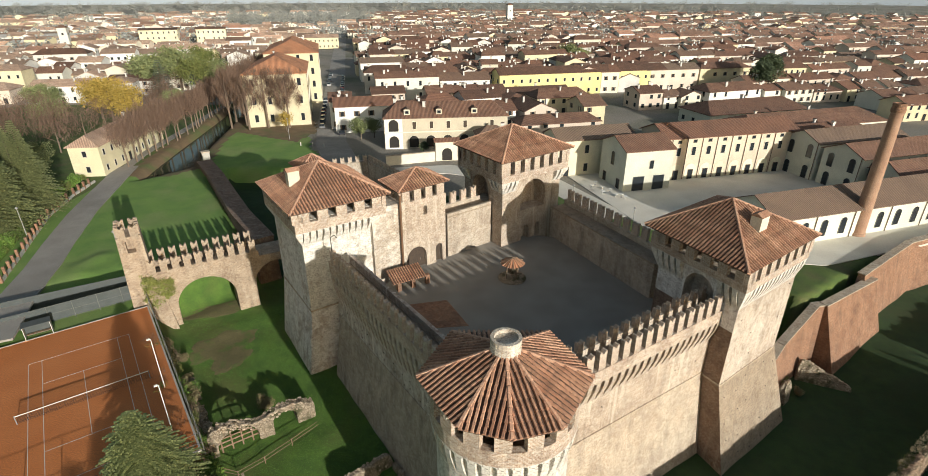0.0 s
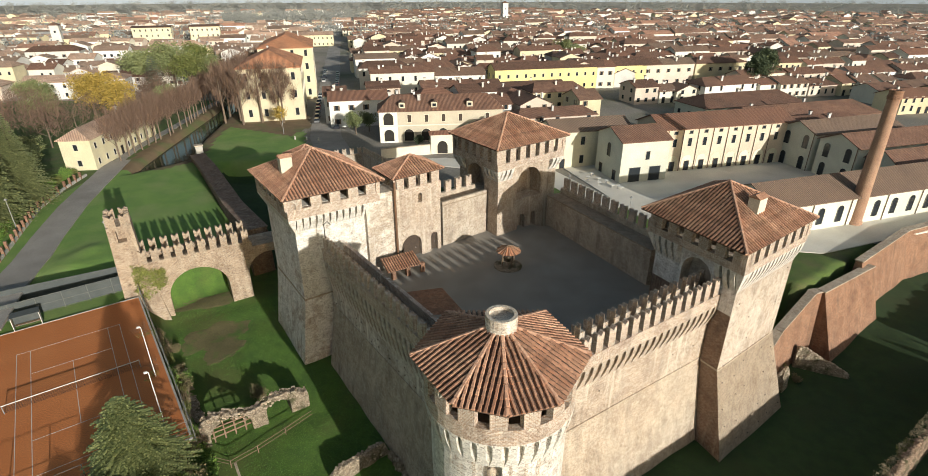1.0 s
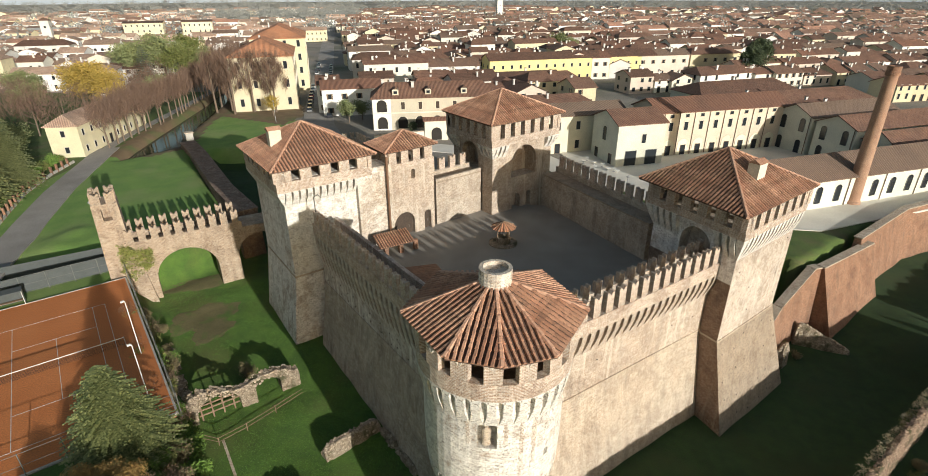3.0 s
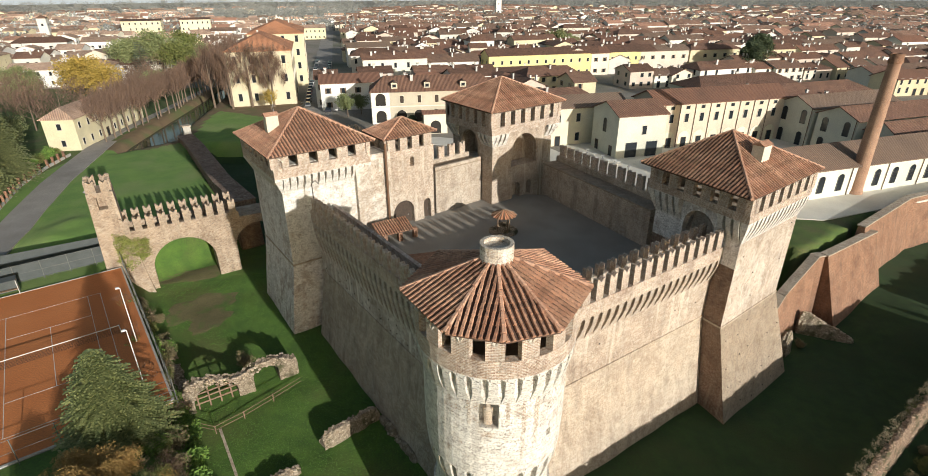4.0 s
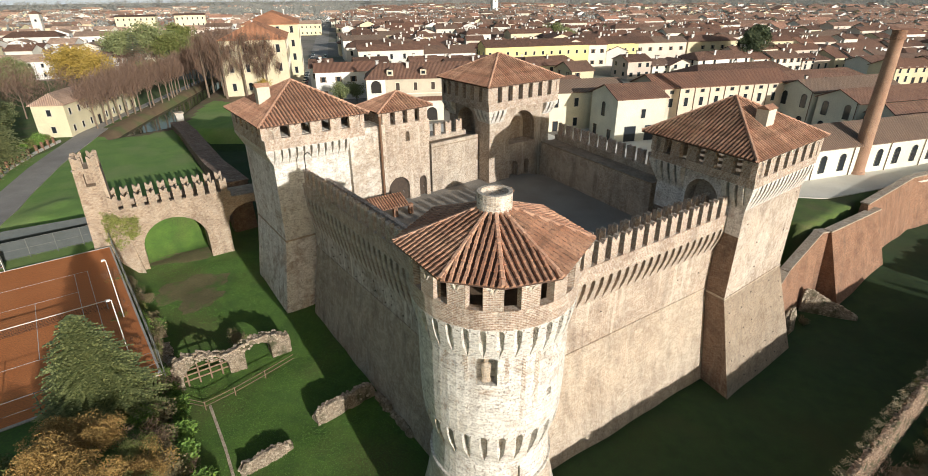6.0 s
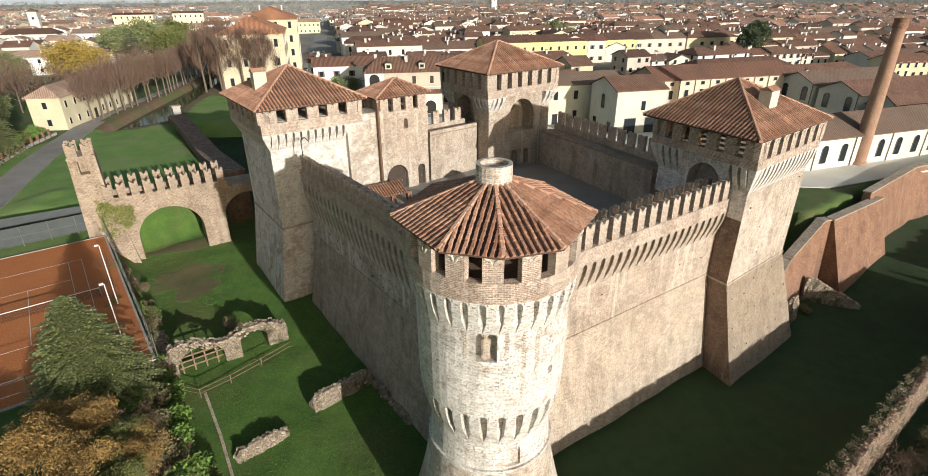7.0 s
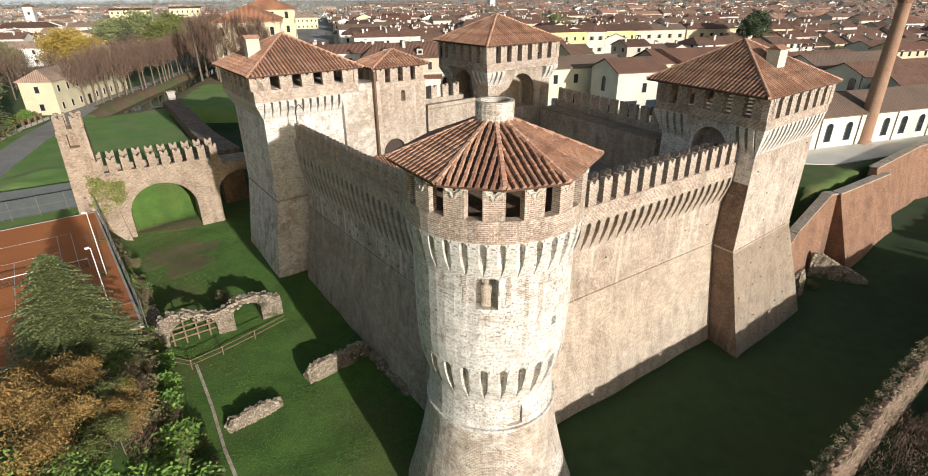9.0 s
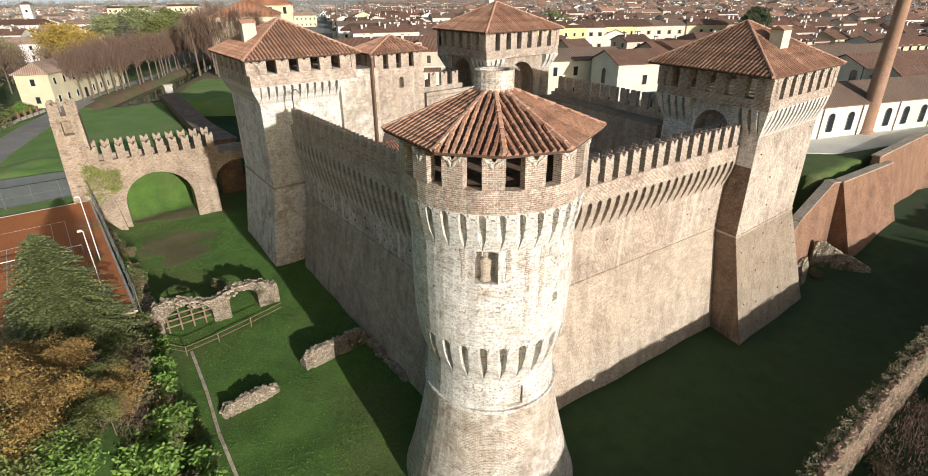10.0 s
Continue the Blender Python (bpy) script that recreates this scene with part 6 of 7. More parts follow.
GOLD_S = tree_meshes(broad_tree(14, 6, 2.2, M_GOLD, 900, 0.2))
GREEN = [tree_meshes(broad_tree(k, 12, 5.0, m, 2600, 0.3)) for k, m in ((15, M_OLIVE), (16, M_SAGE))]
RUST = tree_meshes(broad_tree(17, 6.5, 3.6, M_RUST, 8000, 0.12, 0.9))


def shrub(seed, h, r, leaf, count, size):
    """A many-stemmed shrub, leafy down to the ground."""
    rg = random.Random(seed)
    wood, crown = Shape(), Shape()
    for i in range(7):
        a, k = i * 0.9 + rg.random(), rg.uniform(0.5, 1.0)
        tip = Vector((math.cos(a) * r * 0.6 * k, math.sin(a) * r * 0.6 * k, h * rg.uniform(0.45, 0.8)))
        wood.tube((0, 0, -0.3), tip, 0.05, 0.015, 4)
        leaf_quads(crown, tip, r * rg.uniform(0.35, 0.55), count // 14, size, rg, 0.9)
        leaf_quads(crown, tip * 0.55, r * 0.5, count // 14, size, rg, 0.8)
    return wood, crown, leaf


BUSH = [tree_meshes(shrub(k, 2.3, 1.7, m, 2400, 0.1)) for k, m in ((18, M_LEAF), (19, M_DRY), (20, M_OLIVE))]
TWIGGY = tree_meshes(bare_tree(21, 3.6, 1.9, 900, 0.018, None, 0.7))

plant("fir_tree", FIR_NEAR, -29.6, 35.4, -2.7, 0.9, "dense dark green fir between tennis court and moat")
RUSTY = [RUST, tree_meshes(broad_tree(27, 5.6, 3.2, M_RUST, 7000, 0.11, 0.9)), tree_meshes(broad_tree(28, 5.2, 3.0, M_OLIVE, 6000, 0.12, 0.9))]
for i, (x, y) in enumerate(((-28.9, 29.5), (-26.0, 29.4), (-22.8, 28.7), (-26.4, 25.6), (-23.5, 25.0), (-21.0, 24.9), (-21.6, 27.4), (-23.1, 22.3), (-20.8, 22.2), (-26.8, 21.6))):
    plant("thicket_tree", RUSTY[(0, 1, 2)[i % 3]], x, y, gz(x, y) - 0.4, (0.5, 0.55, 0.42)[i % 3], ("small thicket tree in rusty brown autumn leaf", "small thicket tree in rusty brown autumn leaf", "small thicket tree still in olive green leaf")[i % 3], "tree", "thicket trees below the fir")
for x, y, s in ((-84.4, 89.5, 1.05), (-86.6, 97.5, 0.92), (-87.5, 92, 1.1), (-86.5, 100, 0.95), (-96, 97, 1.0), (-84.5, 84.5, 0.95), (-92, 84, 1.05), (-99, 90, 1.1), (-92, 103, 0.9), (-104, 98, 1.0), (-88, 77, 0.8)):
    plant("fir_tree", rng.choice(FIR), x, y, 0, s, "tall dark green fir behind the lane fence", "tree", "firs beside the lane")
for i in range(25):
    y = 130 + 90 * i / 24
    x = float(np.interp(y, [125, 136, 165, 184, 220], [-84.6, -86.4, -86.6, -89.8, -94.5]))
    plant("poplar", rng.choice(POPLAR), x + rng.uniform(-0.5, 0.5), y + rng.uniform(-0.8, 0.8), 0, rng.uniform(0.9, 1.1), "leafless brown tree in the canal-side row", "tree", "bare trees along the canal")
for i in range(14):
    plant("poplar", rng.choice(POPLAR), -93.5 - 1.2 * i + rng.uniform(-1, 1), 222 + 9 * i, 0, rng.uniform(0.95, 1.2), "leafless brown tree in the canal-side row", "tree", "bare trees along the canal")
for x, y, s in ((-76, 172, 0.95), (-72.5, 176, 1.0), (-69.5, 170, 0.95), (-64.5, 173.4, 1.02), (-61.5, 176, 0.95), (-57.5, 173, 1.0), (-55.5, 178, 0.95), (-78.5, 182, 0.9), (-79.5, 190, 1.0), (-77.0, 196, 1.05), (-82.0, 201, 1.0), (-76.0, 187, 0.95)):
    plant("tall_bare_tree", rng.choice(TALL), x, y, 0, s, "tall leafless tree before the palace", "tree", "bare trees before the palace")
plant("golden_tree", GOLD_S, -56.6, 167.5, 0, 1.0, "small golden-leaved tree on the park edge")
for x, y, s in ((-118, 178, 1.2), (-109, 172, 1.05), (-127, 186, 1.05)):
    plant("golden_tree", rng.choice(GOLD), x, y, 0, s, "broad tree in yellow autumn leaf", "tree", "golden trees")
for x, y, s, k in ((-128, 246, 1.5, 1), (-116, 236, 1.3, 0), (-138, 238, 1.3, 1), (-122, 258, 1.4, 0), (-146, 252, 1.2, 1), (-110, 244, 1.2, 1), (-100, 120, 0.55, 1), (-106, 127, 0.6, 1), (-112, 118, 0.65, 0), (-104, 112, 0.5, 1), (-116, 130, 0.6, 1), (61, 325, 1.1, 1), (70, 331, 0.9, 1), (-31, 157, 0.55, 1), (-27.5, 160, 0.5, 1)):
    plant("green_tree", GREEN[k], x, y, 0, s, "broad tree still in green leaf", "tree", "green trees")
plant("cedar", CEDAR, -119, 214, 0, 1.25, "blue-grey cedar among the gardens")
for i in range(22):
    x, y = rng.uniform(-172, -104), rng.uniform(150, 212)
    if i % 3:
        plant("bare_tree", rng.choice(GREY), x, y, 0, rng.uniform(0.8, 1.1), "spreading grey leafless tree", "tree", "bare garden trees")
    else:
        plant("green_tree", rng.choice(GREEN), x, y, 0, rng.uniform(0.55, 0.85), "broad tree still in green leaf", "tree", "green trees")
for x, y in ((-119, 152), (-127, 148), (-124, 160), (-135, 158), (-133, 146), (-112, 143)):
    plant("bare_tree", rng.choice(GREY), x, y, 0, rng.uniform(0.9, 1.15), "spreading grey leafless tree", "tree", "bare garden trees")
for x, y, s in ((129, 236, 0.85), (133, 239, 0.95), (127, 232, 0.8), (-11, 141.5, 0.2), (-7, 142, 0.22)):
    plant("fir_tree", PINE, x, y, 0, s, "dark evergreen tree between the houses", "tree", "town evergreens")
# shrubs on the bank between court and moat
for i in range(84):
    k = rng.random()
    x, y = -43.0 + 24.5 * k + rng.uniform(-1.3, 1.3), 62.5 - 38 * k + rng.uniform(-1.5, 1.5)
    if i % 3 == 0:
        plant("twiggy_shrub", TWIGGY, x, y, None, rng.uniform(0.4, 0.7), "leafless grey-brown shrub on the bank", "shrub", "shrubs on the bank")
    else:
        plant("shrub", BUSH[1] if i % 3 == 1 else rng.choice(BUSH), x, y, None, rng.uniform(0.45, 1.0), "untidy grey-green shrub on the bank", "shrub", "shrubs on the bank")
BROAD = tree_meshes(shrub(23, 2.4, 1.7, M_LEAF, 2600, 0.14))
for x, y, s in ((-30.1, 44.8, 0.8), (-28.2, 41.7, 0.9), (-26.6, 39.2, 1.0), (-25.2, 37.2, 1.1), (-24.2, 34.8, 1.1), (-23.0, 32.7, 1.2), (-20.8, 30.1, 1.2), (-18.7, 27.8, 1.3), (-20.0, 26.8, 1.1), (-17.0, 25.0, 1.3), (-18.3, 23.4, 1.3), (-15.9, 24.4, 1.0), (-16.4, 22.4, 1.2)):
    plant("broadleaf_shrub", BROAD, x, y, None, s, "leafy green sapling thicket at the foot of the bank", "shrub", "green saplings on the bank")
for x, y, s, k in ((-20.9, 32.1, 0.9, 2), (-18.4, 29.5, 0.7, 1), (-22.1, 30.8, 0.9, 2), (-24.2, 33.0, 0.9, 1), (-26.0, 34.8, 0.8, 2), (-27.6, 37.0, 0.8, 1), (-18.9, 25.4, 0.9, 2), (-26.0, 21.2, 1.1, 0), (-23.9, 20.6, 1.2, 0), (-21.8, 20.4, 1.1, 2), (-28.6, 22.8, 1.0, 0), (-19.9, 20.8, 1.1, 0), (-30.5, 25.4, 0.9, 2), (-31.0, 28.0, 0.8, 2), (-25.6, 52.6, 0.75, 1), (47, 58.0, 0.5, 1), (46, 60.0, 0.6, 2)):
    plant("shrub", BUSH[k], x, y, None, s, "leafy green shrub at the foot of the bank", "shrub", "shrubs on the bank")
rgo = random.Random(44)
for i in range(26):
    k = rgo.uniform(0, 1)
    x, y = 14 + 40 * k, 15.9 + 28.2 * k
    off = rgo.choice((-1.4, 1.2, 1.8, 2.4))
    plant("shrub", BUSH[rgo.choice((1, 1, 2))], x + 0.57 * off, y - 0.82 * off, None, rgo.uniform(0.35, 0.75), "dry straggling scrub along the outer wall", "shrub", "shrubs by the outer wall")
weeds = Shape()
for (p, q), zt in zip(zip(OUTER, OUTER[1:]), (-5.1, -5.0, -5.1, -5.4, -5.6)):
    ln, ang = edge(p, q)
    for i in range(int(ln * 7)):
        c = along(p, ang, rgo.uniform(0, ln), 0.25 + rgo.random() * 0.75)
        leaf_quads(weeds, (*c, zt - 0.25 + rgo.uniform(-0.2, 0.2)), rgo.uniform(0.2, 0.42), 22, 0.07, rgo, 0.8)
wdm = bpy.data.meshes.new("wall_weeds")
wdm.from_pydata(weeds.v, [], weeds.f)
wdm.materials.append(leaves("straw_weeds", (0.13, 0.115, 0.065), (0.34, 0.30, 0.20)))
tagged(new("wall_weeds", wdm), "dry straw-coloured weeds along the ruined outer wall", "weeds", kind="stuff")
for x, y, s in ((33.0, 27.6, 1.0), (35.5, 29.0, 0.9), (38.5, 32, 0.8), (31, 25.5, 0.8)):
    plant("twiggy_shrub", TWIGGY, x, y, None, s, "leafless shrub beside the outer wall", "shrub", "shrubs by the outer wall")
ivy = Shape()
for i in range(130):
    u, v = rgo.random(), rgo.random()
    c = along(BP, BA, -3.4 + 3.9 * u, -0.15 - 0.3 * (1 - v))
    leaf_quads(ivy, (*c, 3.0 - 1.6 * u - 6.2 * v * (1 - 0.6 * u)), 0.5, 34, 0.11, rgo, 0.9)
ivm = bpy.data.meshes.new("ivy")
ivm.from_pydata(ivy.v, [], ivy.f)
ivm.materials.append(leaves("ivy_leaves", (0.14, 0.17, 0.04), (0.27, 0.28, 0.075)))
tagged(new("ivy", ivm), "yellow-green ivy and grass over the broken bridge pier", "ivy", kind="stuff")
for i in range(30):
    k = i / 29
    x, y = np.interp(k, [0, 0.3, 0.75, 1], [-72.6, -77.6, -85.5, -89.5]), np.interp(k, [0, 0.3, 0.75, 1], [69, 81, 100, 119])
    plant("shrub", BUSH[i % 3 if i % 3 != 1 else 0], float(x) - 1.2, float(y), 0, rng.uniform(0.7, 1.0), "clipped green hedge shrub behind the lane fence", "shrub", "hedge along the lane")
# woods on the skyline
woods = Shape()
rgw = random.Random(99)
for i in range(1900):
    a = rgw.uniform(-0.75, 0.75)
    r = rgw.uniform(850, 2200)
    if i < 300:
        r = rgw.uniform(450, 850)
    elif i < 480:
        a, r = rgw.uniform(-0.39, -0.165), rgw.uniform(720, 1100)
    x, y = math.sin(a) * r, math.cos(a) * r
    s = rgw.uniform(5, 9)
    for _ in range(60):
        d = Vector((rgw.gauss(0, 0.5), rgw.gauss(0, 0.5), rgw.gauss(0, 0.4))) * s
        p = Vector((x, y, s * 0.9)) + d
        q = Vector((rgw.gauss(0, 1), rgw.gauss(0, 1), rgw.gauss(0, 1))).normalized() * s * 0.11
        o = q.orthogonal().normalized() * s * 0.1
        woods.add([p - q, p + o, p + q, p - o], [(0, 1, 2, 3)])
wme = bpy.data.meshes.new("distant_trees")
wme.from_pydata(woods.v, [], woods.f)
# greyed, paled leaf colour paints in the haze over the far woods
wme.materials.append(leaves("haze_greyed_foliage", (0.18, 0.19, 0.18), (0.24, 0.245, 0.225)))
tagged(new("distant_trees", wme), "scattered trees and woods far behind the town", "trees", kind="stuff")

# grass tufts on the moat floor where it lies nearest
rgg = random.Random(5)
tuft = Shape()
spot = []
while len(spot) < 120000:
    x, y = rgg.uniform(-45, 0), rgg.uniform(17, 74)
    spot.append((x, y))
sx_, sy_ = np.array([p[0] for p in spot]), np.array([p[1] for p in spot])
keep = poly_dist(sx_, sy_, MOAT) < -0.4
sz_ = ground_z(sx_, sy_)
tv, tfc = [], []
for x, y, z, ok in zip(sx_, sy_, sz_, keep):
    if not ok or noise.noise((x * 0.35, y * 0.35, 0)) < rgg.uniform(-0.9, 0.1):
        continue
    if math.hypot((x + 36) / 1.3, y - 64.6) < 4.2 and rgg.random() < 0.75:
        continue
    a, h = rgg.uniform(0, 6.28), rgg.uniform(0.025, 0.065)
    dx, dy = math.cos(a) * h * 0.7, math.sin(a) * h * 0.7
    lx, ly = rgg.uniform(-0.1, 0.1), rgg.uniform(-0.1, 0.1)
    k = len(tv)
    tv += [(x - dx, y - dy, z - 0.02), (x + dx, y + dy, z - 0.02), (x + dx * 1.3 + lx, y + dy * 1.3 + ly, z + h), (x + lx, y + ly, z + h * 0.6), (x - dx * 1.3 + lx, y - dy * 1.3 + ly, z + h)]
    tfc.append((k, k + 1, k + 2, k + 3, k + 4))
tme = bpy.data.meshes.new("grass")
tme.from_pydata(tv, [], tfc)
tme.materials.append(M_BLADE)
tagged(new("grass", tme), "short rough green grass tufts on the moat floor", "grass", kind="stuff")


# ---- court furniture ----
net = thing("tennis_net", (*COURT_C, CZ), "dark tennis net with a white top band", "net")
nb = lambda b, z, a=0.0: (COURT_C[0] + cd * a - sd * b, COURT_C[1] + sd * a + cd * b, z)
for b in (-6.4, 6.4):
    part("post", Shape().tube(nb(b, CZ), nb(b, CZ + 1.12), 0.05, None, 8), M_METAL, net)
part("band", Shape().prism(court_rect(-0.03, 0.03, -6.4, 6.4), CZ + 0.98, CZ + 1.07), M_LINE, net, "white canvas band")
mesh_net = Shape()
for i in range(65):
    b = -6.4 + 12.8 * i / 64
    mesh_net.tube(nb(b, CZ + 0.04), nb(b, CZ + 1.0), 0.012, None, 3)
for i in range(6):
    mesh_net.tube(nb(-6.4, CZ + 0.1 + 0.16 * i), nb(6.4, CZ + 0.1 + 0.16 * i), 0.012, None, 3)
tagged(part("netting", mesh_net, M_DARK, net), kind="stuff")
for x, y, zt in ((-30.9, 42.0, 4.5), (-35.4, 49.1, 5.0)):
    mast = thing("floodlight_mast", (x, y, CZ), "white metal floodlight mast beside the court", "lamp", "court floodlights")
    part("pole", Shape().tube((x, y, CZ - 0.2), (x, y, zt), 0.06, 0.04, 8), PAINTS[1], mast)
    part("lamp_head", Shape().box(x - 0.2, y - 0.1, zt - 0.06, zt + 0.1, COURT_ANG, 0.2, 0.34), PAINTS[1], mast)
fence = thing("court_fence", (*COURT_C, CZ), "wire fence with grey posts round the tennis court", "fence")
FC = court_rect(-16.0, 21.6, -9.0, 9.0)
for i in range(4):
    a, b = FC[i], FC[(i + 1) % 4]
    ln, ang = edge(a, b)
    n = round(ln / 3.2)
    for k in range(n):
        p = along(a, ang, ln * k / n)
        part("post", Shape().tube((*p, CZ - 0.3), (*p, CZ + 2.6), 0.045, None, 5), M_FRAME_D, fence)
    for z in (0.1, 1.3, 2.55):
        part("rail", Shape().tube((*a, CZ + z), (*b, CZ + z), 0.025, None, 4), M_FRAME_D, fence)
far_a, far_b = FC[1], FC[2]
part("windbreak", Shape().prism([far_a, far_b, along(far_b, COURT_ANG, 0.05), along(far_a, COURT_ANG, 0.05)], CZ + 0.2, CZ + 2.5), M_NET, fence, "green-grey windbreak cloth")
out_a, out_b = (-51.5, 71.5), (-66.5, 62.5)
part("windbreak", Shape().prism([out_a, out_b, (out_b[0] - 0.03, out_b[1] + 0.05), (out_a[0] - 0.03, out_a[1] + 0.05)], -1.9, 0.9), M_NET, fence, "green-grey windbreak cloth")
bench = thing("bench_shelter", (-57.6, 59.3, CZ), "small green bench shelter at the court's corner", "shelter")
part("back", Shape().box(-58.2, 60.2, CZ, CZ + 2.0, 36, 3.0, 0.08), M_NET, bench)
part("roof_panel", Shape().box(-57.8, 59.6, CZ + 2.0, CZ + 2.08, 36, 3.2, 1.6), M_NET, bench)
for k in (-1.5, 1.5):
    part("side", Shape().box(*along((-57.8, 59.6), 36, k), CZ, CZ + 2.0, 36, 0.06, 1.3), PAINTS[1], bench)
part("seat", Shape().box(-57.9, 59.8, CZ + 0.4, CZ + 0.46, 36, 2.8, 0.45), M_WOOD, bench)

# ---- castle yard ----
WX, WY = 6.9, 66.2
well = thing("well", (WX, WY, YARD), "round stone well under a conical tiled canopy", "well")
wr = lambda r, z, n=20: ring_pts(r, z, n, (WX, WY))
part("step", Shape().loft([wr(2.0, YARD - 0.1), wr(2.0, YARD + 0.15)]), M_RUBBLE, well)
part("kerb", Shape().loft([wr(1.0, YARD + 0.1), wr(0.95, YARD + 1.0), wr(0.7, YARD + 1.0), wr(0.7, YARD + 0.2)]), M_RUBBLE, well)
for k in range(4):
    a = k * 1.571 + 0.5
    part("post", Shape().tube((WX + 0.95 * math.cos(a), WY + 0.95 * math.sin(a), YARD + 0.1), (WX + 0.95 * math.cos(a), WY + 0.95 * math.sin(a), YARD + 2.6), 0.08, None, 6), M_WOOD, well)
part("canopy", Shape().loft([wr(1.75, YARD + 2.45, 12), wr(0.12, YARD + 3.25, 12)]), M_ROOF_OR, well, "orange conical canopy")
for k in range(12):
    a = k * math.pi / 6
    part("canopy_rib", Shape().tube((WX + 1.78 * math.cos(a), WY + 1.78 * math.sin(a), YARD + 2.48), (WX, WY, YARD + 3.3), 0.06, 0.04, 5), M_WOOD, well)
PA = 30.0
porch = thing("porch", (-10, 62.7, YARD), "tiled lean-to porch on brick pillars", "porch")
for k in (1.5, 3.6, 5.8):
    part("pillar", Shape().box(*along((-10.2, 61.9), PA, k), YARD - 0.1, YARD + 1.4, PA, 0.55, 0.55), M_BRICK, porch)
PP = [(*along((-10.6, 61.3), PA, 1.2), YARD + 1.35), (*along((-10.6, 61.3), PA, 6.2), YARD + 1.35), (*along((-10.6, 61.3), PA, 6.2, 2.6), YARD + 2.25), (*along((-10.6, 61.3), PA, 1.2, 2.6), YARD + 2.25)]
part("roof_slab", Shape().add(PP + [(p[0], p[1], p[2] - 0.12) for p in PP], [(0, 1, 2, 3), (7, 6, 5, 4), (0, 4, 5, 1), (1, 5, 6, 2), (2, 6, 7, 3), (3, 7, 4, 0)]), M_UNDER, porch)
tile_rows(porch, PP[0], PP[1], [PP[3], PP[2]], 0.36)
solo("brick_paving", Shape().prism([(-7.3, 59.0), (-4.6, 53.6), (0.6, 54.2), (-2.3, 60.2)], YARD, YARD + 0.03), M_BRICK, "red brick paving patch in the castle yard", "paving", kind="structure")

# ---- statue in the niche ----
st = Shape()
sx, sy = 2.22, 25.75
prof = [(0.26, 8.0), (0.3, 8.1), (0.24, 8.3), (0.26, 8.7), (0.3, 9.1), (0.28, 9.3), (0.1, 9.42), (0.13, 9.52), (0.15, 9.64), (0.1, 9.78)]
st.loft([[(sx + r * 1.1 * math.cos(2 * math.pi * i / 12), sy + r * 0.7 * math.sin(2 * math.pi * i / 12), z) for i in range(12)] for r, z in prof])
solo("statue", st, M_TALUS, "weathered stone statue standing in a wall niche", "statue")

# ---- moat details ----
edging = thing("stone_edging", (-25, 42.7, -9.2), "narrow stone kerb running down the moat grass", "kerb")
pts = [(-25.0, 42.7), (-21.5, 37.4), (-18.6, 32.6), (-15.9, 28.7)]
for a, b in zip(pts, pts[1:]):
    ln, ang = edge(a, b)
    n = max(2, int(ln / 1.1))
    for k in range(n):
        p, q = along(a, ang, ln * k / n), along(a, ang, ln * (k + 0.97) / n)
        ring = lambda c, z: [(*along(c, ang, 0, -0.14), z - 0.5), (*along(c, ang, 0, 0.14), z - 0.5), (*along(c, ang, 0, 0.13), z + 0.12), (*along(c, ang, 0, -0.13), z + 0.12)]
        part("kerb_stone", Shape().loft([ring(p, gz(*p)), ring(q, gz(*q))]), M_TALUS, edging)
tf = thing("timber_fence", (-27, 42.5, -9), "light timber safety fence before the ruined arcade", "fence")
fpts = [(-28.4, 42.9), (-25.2, 42.2), (-22.9, 44.2), (-20.6, 46.9), (-18.2, 49.6)]
for a, b in zip(fpts, fpts[1:]):
    za, zb = gz(*a), gz(*b)
    part("post", Shape().tube((*a, za - 0.2), (*a, za + 1.1), 0.05, None, 6), M_WOOD, tf)
    for hgt in (0.5, 1.0):
        part("rail", Shape().tube((*a, za + hgt), (*b, zb + hgt), 0.032, None, 5), M_WOOD, tf)
lantern = thing("wall_lantern", (-16.6, 58.9, 11.3), "wrought iron lantern hook on the tower front", "lamp")
part("hook", Shape().tube((-16.5, 59.0, 9.4), (-16.5, 59.0, 13.0), 0.06, None, 6).tube((-16.5, 59.0, 13.0), (-16.1, 59.2, 13.3), 0.05, None, 6).tube((-16.1, 59.2, 13.3), (-15.8, 59.4, 12.8), 0.05, None, 6), M_DARK, lantern)


# ---- parked cars ----
def car_meshes(paint):
    c, cx = Shape(), [(-2.1, 0.35), (-2.1, 0.85), (-1.2, 0.95), (1.0, 0.9), (2.05, 0.75), (2.1, 0.35)]
    rings = [[(x, y, z) for x, z in cx] for y in (-0.85, 0.85)]
    c.loft(rings)
    g = Shape()
    top = [(-1.75, 0.9), (-1.2, 1.42), (0.4, 1.45), (1.15, 0.92)]
    g.loft([[(x, -0.78 + (0.12 if z > 1 else 0), z) for x, z in top], [(x, 0.78 - (0.12 if z > 1 else 0), z) for x, z in top]])
    w = Shape().tube((0, -0.12, 0.32), (0, 0.12, 0.32), 0.32, None, 12)
    return mesh_of("body", c, paint), mesh_of("cabin", g, M_GLASS), mesh_of("wheel", w, M_DARK)


CARS = [car_meshes(plain("car_paint_" + n, c, c, 0.3, 1, 30, 0.0)) for n, c in (("white", (0.7, 0.7, 0.7)), ("grey", (0.2, 0.21, 0.22)), ("dark", (0.03, 0.035, 0.05)), ("red", (0.3, 0.03, 0.03)))]
NAMES = ("white", "grey", "dark", "red")


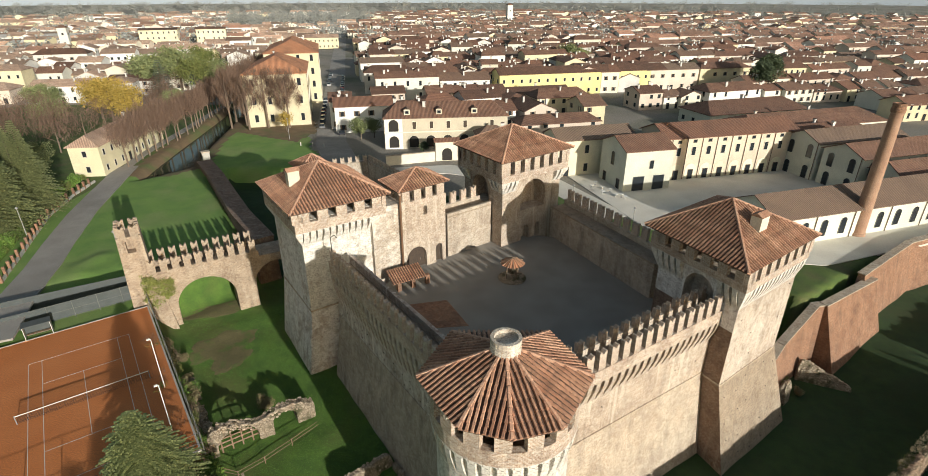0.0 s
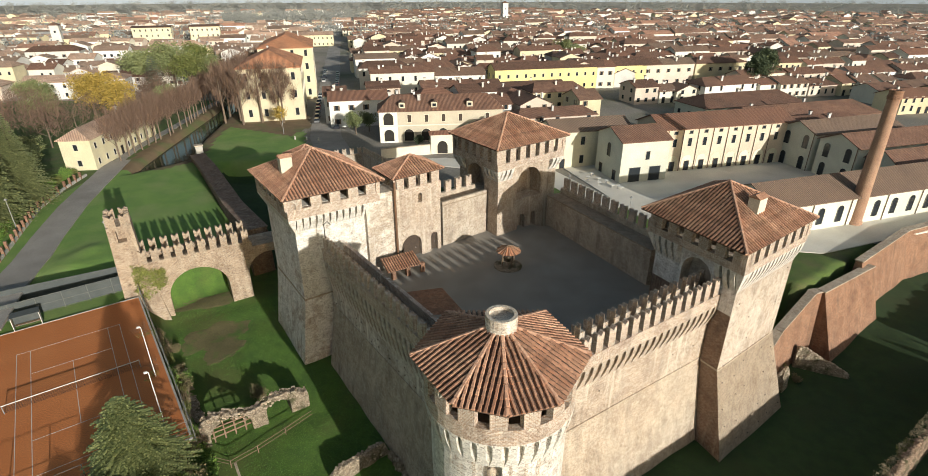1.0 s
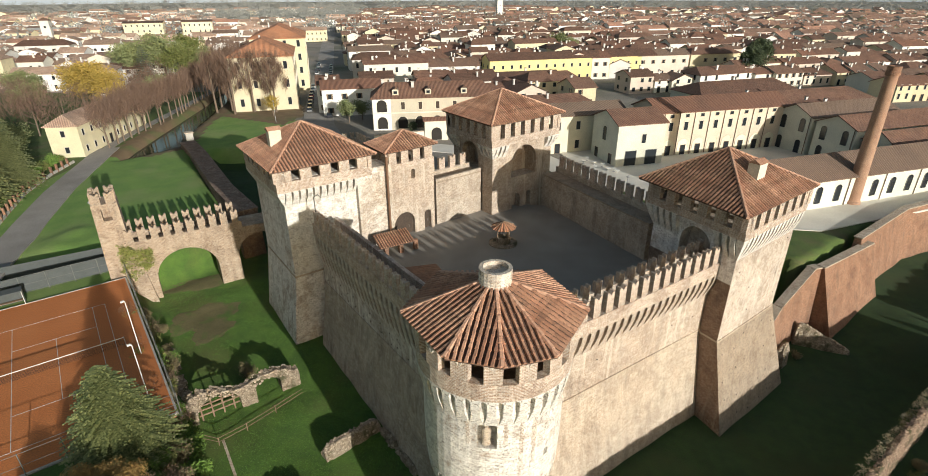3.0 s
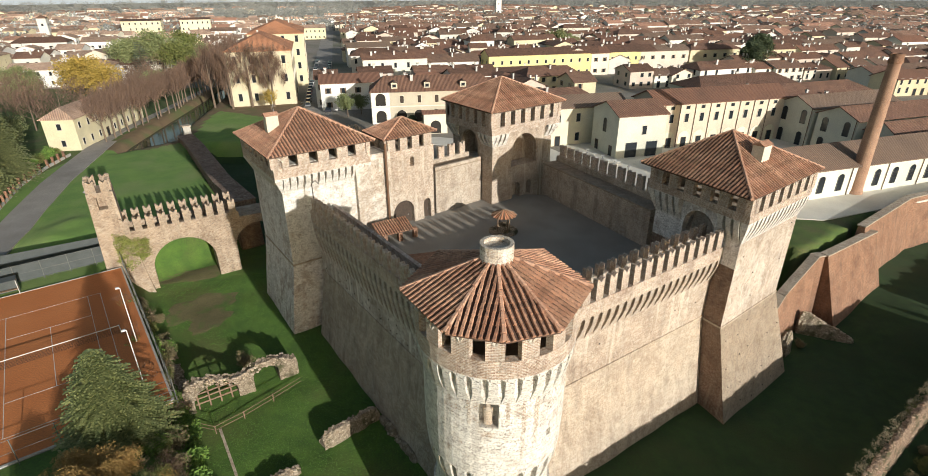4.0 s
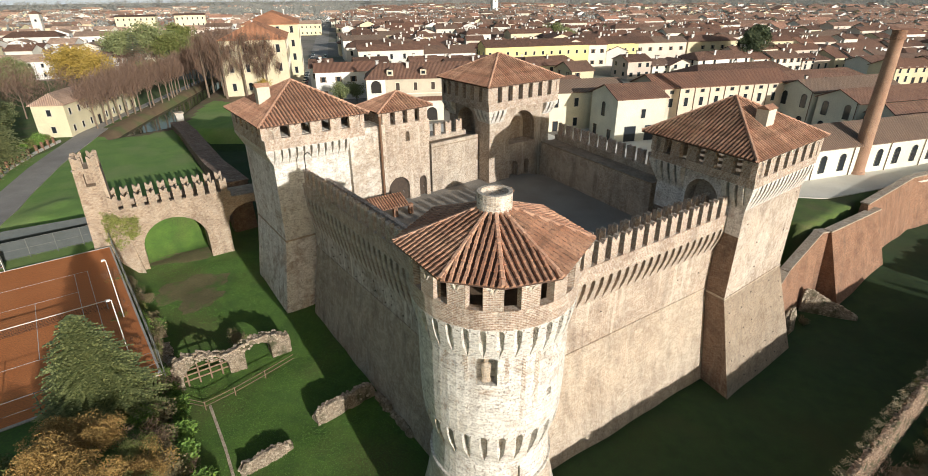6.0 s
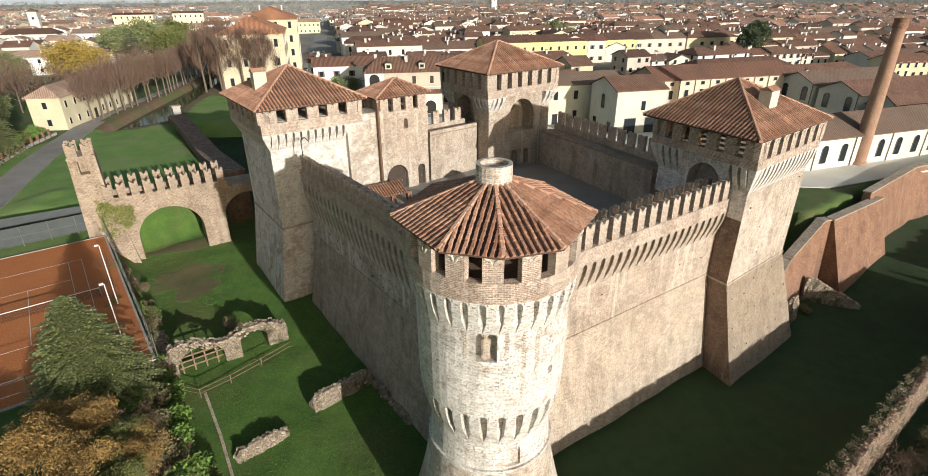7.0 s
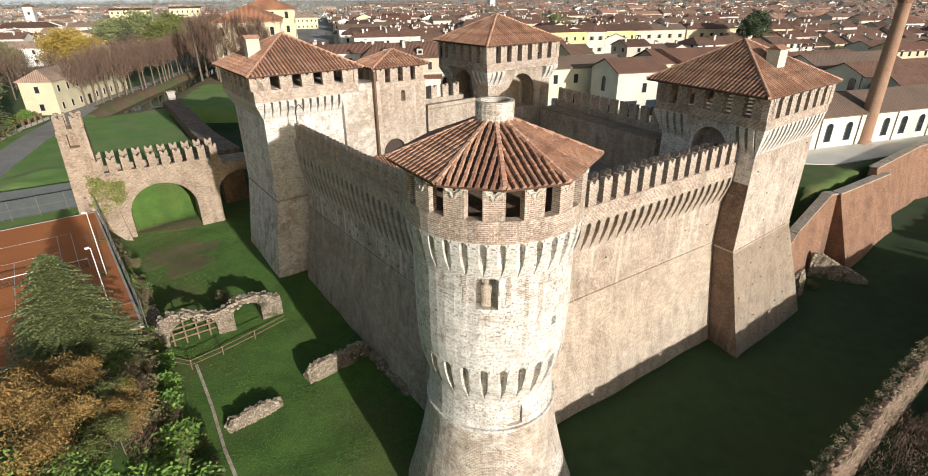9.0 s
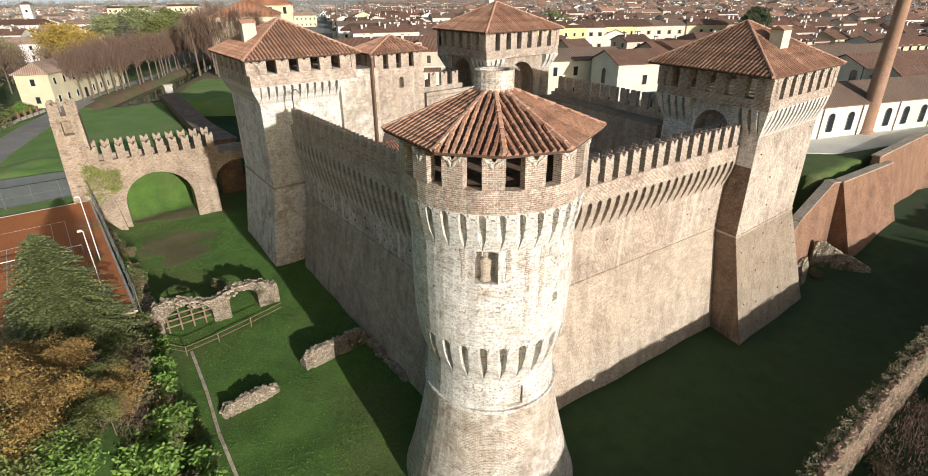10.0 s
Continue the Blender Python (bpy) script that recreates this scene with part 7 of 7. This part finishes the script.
def parked(x, y, ang):
    k = rng.choice((0, 0, 1, 1, 2, 2, 3))
    t = thing("car", (x, y, 0.1), NAMES[k] + " car parked at the street side", "car", "parked cars")
    put("body", CARS[k][0], t, pose(x, y, 0.1, 0, 0, ang))
    put("cabin", CARS[k][1], t, pose(x, y, 0.1, 0, 0, ang))
    for a in (-1.3, 1.3):
        for b in (-0.75, 0.75):
            put("wheel", CARS[k][2], t, pose(*along((x, y), ang, a, b), 0.1, 0, 0, ang))


for i in range(20):
    k = 164 + i * 6.6
    x = np.interp(k, [154, 197, 287, 400], [-39.5, -49, -67, -90])
    if rng.random() < 0.85:
        parked(x + 3.4, k, 102 + rng.uniform(-2, 2))
    if rng.random() < 0.7:
        parked(x - 3.4, k + 2, 102 + rng.uniform(-2, 2))

# ---- square furniture ----
def cafe_table(x, y):
    t = thing("cafe_table", (x, y, 0.12), "white round cafe table on the paving", "table", "cafe tables")
    part("tabletop", Shape().loft([ring_pts(0.5, 0.84, 12, (x, y)), ring_pts(0.5, 0.88, 12, (x, y))]), PAINTS[1], t)
    part("stem", Shape().tube((x, y, 0.12), (x, y, 0.84), 0.05, None, 6), M_METAL, t)
    part("foot", Shape().loft([ring_pts(0.28, 0.12, 10, (x, y)), ring_pts(0.2, 0.17, 10, (x, y))]), M_METAL, t)


for x, y in ((29.0, 113.5), (30.4, 116.0), (32.6, 111.0), (34.2, 107.6)):
    cafe_table(x, y)
for x, y in ((-55.5, 76.0), (-78.5, 86.0), (21.5, 98.0), (30.0, 86.0), (-53, 158)):
    lamp = thing("street_lamp", (x, y, 0), "slim grey street lamp", "lamp", "street lamps")
    part("pole", Shape().tube((x, y, -0.2), (x, y, 6.0), 0.08, 0.05, 8), M_METAL, lamp)
    part("lamp_head", Shape().loft([ring_pts(0.1, 6.0, 8, (x, y)), ring_pts(0.3, 6.15, 8, (x, y)), ring_pts(0.05, 6.4, 8, (x, y))]), M_METAL, lamp)
lf = thing("lane_fence", (-70, 66, 0), "dark iron railing on a low wall along the lane", "fence")
run = [(-71.0, 70.5), (-75.8, 81.5), (-82.6, 97), (-85.6, 109), (-86.8, 118)]
for a, b in zip(run, run[1:]):
    ln, ang = edge(a, b)
    part("plinth", Shape().prism([along(a, ang, 0, -0.15), along(b, ang, 0, -0.15), along(b, ang, 0, 0.15), along(a, ang, 0, 0.15)], -0.2, 0.5), M_CONC, lf)
    for k in range(int(ln / 2.2)):
        p = along(a, ang, k * 2.2)
        part("pillar", Shape().box(*p, -0.1, 1.7, ang, 0.4, 0.4), M_BRICK, lf)

for x, y in ((-47.5, 150.5), (-43.8, 149.6), (-40.2, 148.6)):
    bo = thing("bollard", (x, y, 0.1), "short white stone bollard at the park edge", "bollard", "bollards at the park edge")
    part("shaft", Shape().loft([ring_pts(0.22, 0.05, 10, (x, y)), ring_pts(0.2, 0.95, 10, (x, y))]), M_CONC, bo)
    part("cap", Shape().loft([ring_pts(0.24, 0.95, 10, (x, y)), ring_pts(0.1, 1.12, 10, (x, y))]), M_CONC, bo)
for x, y in ((31.2, 112.5), (33.0, 107.8), (34.6, 106.4), (30.6, 109.6)):
    tb = thing("cafe_table", (x, y, 0.12), "round white garden table on the paving", "table", "white tables outside the factory")
    part("tabletop", Shape().loft([ring_pts(0.55, 0.84, 14, (x, y)), ring_pts(0.55, 0.88, 14, (x, y))]), PAINTS[1], tb)
    part("column", Shape().tube((x, y, 0.12), (x, y, 0.84), 0.05, None, 6), PAINTS[1], tb)
    part("foot", Shape().loft([ring_pts(0.3, 0.1, 10, (x, y)), ring_pts(0.1, 0.18, 10, (x, y))]), PAINTS[1], tb)
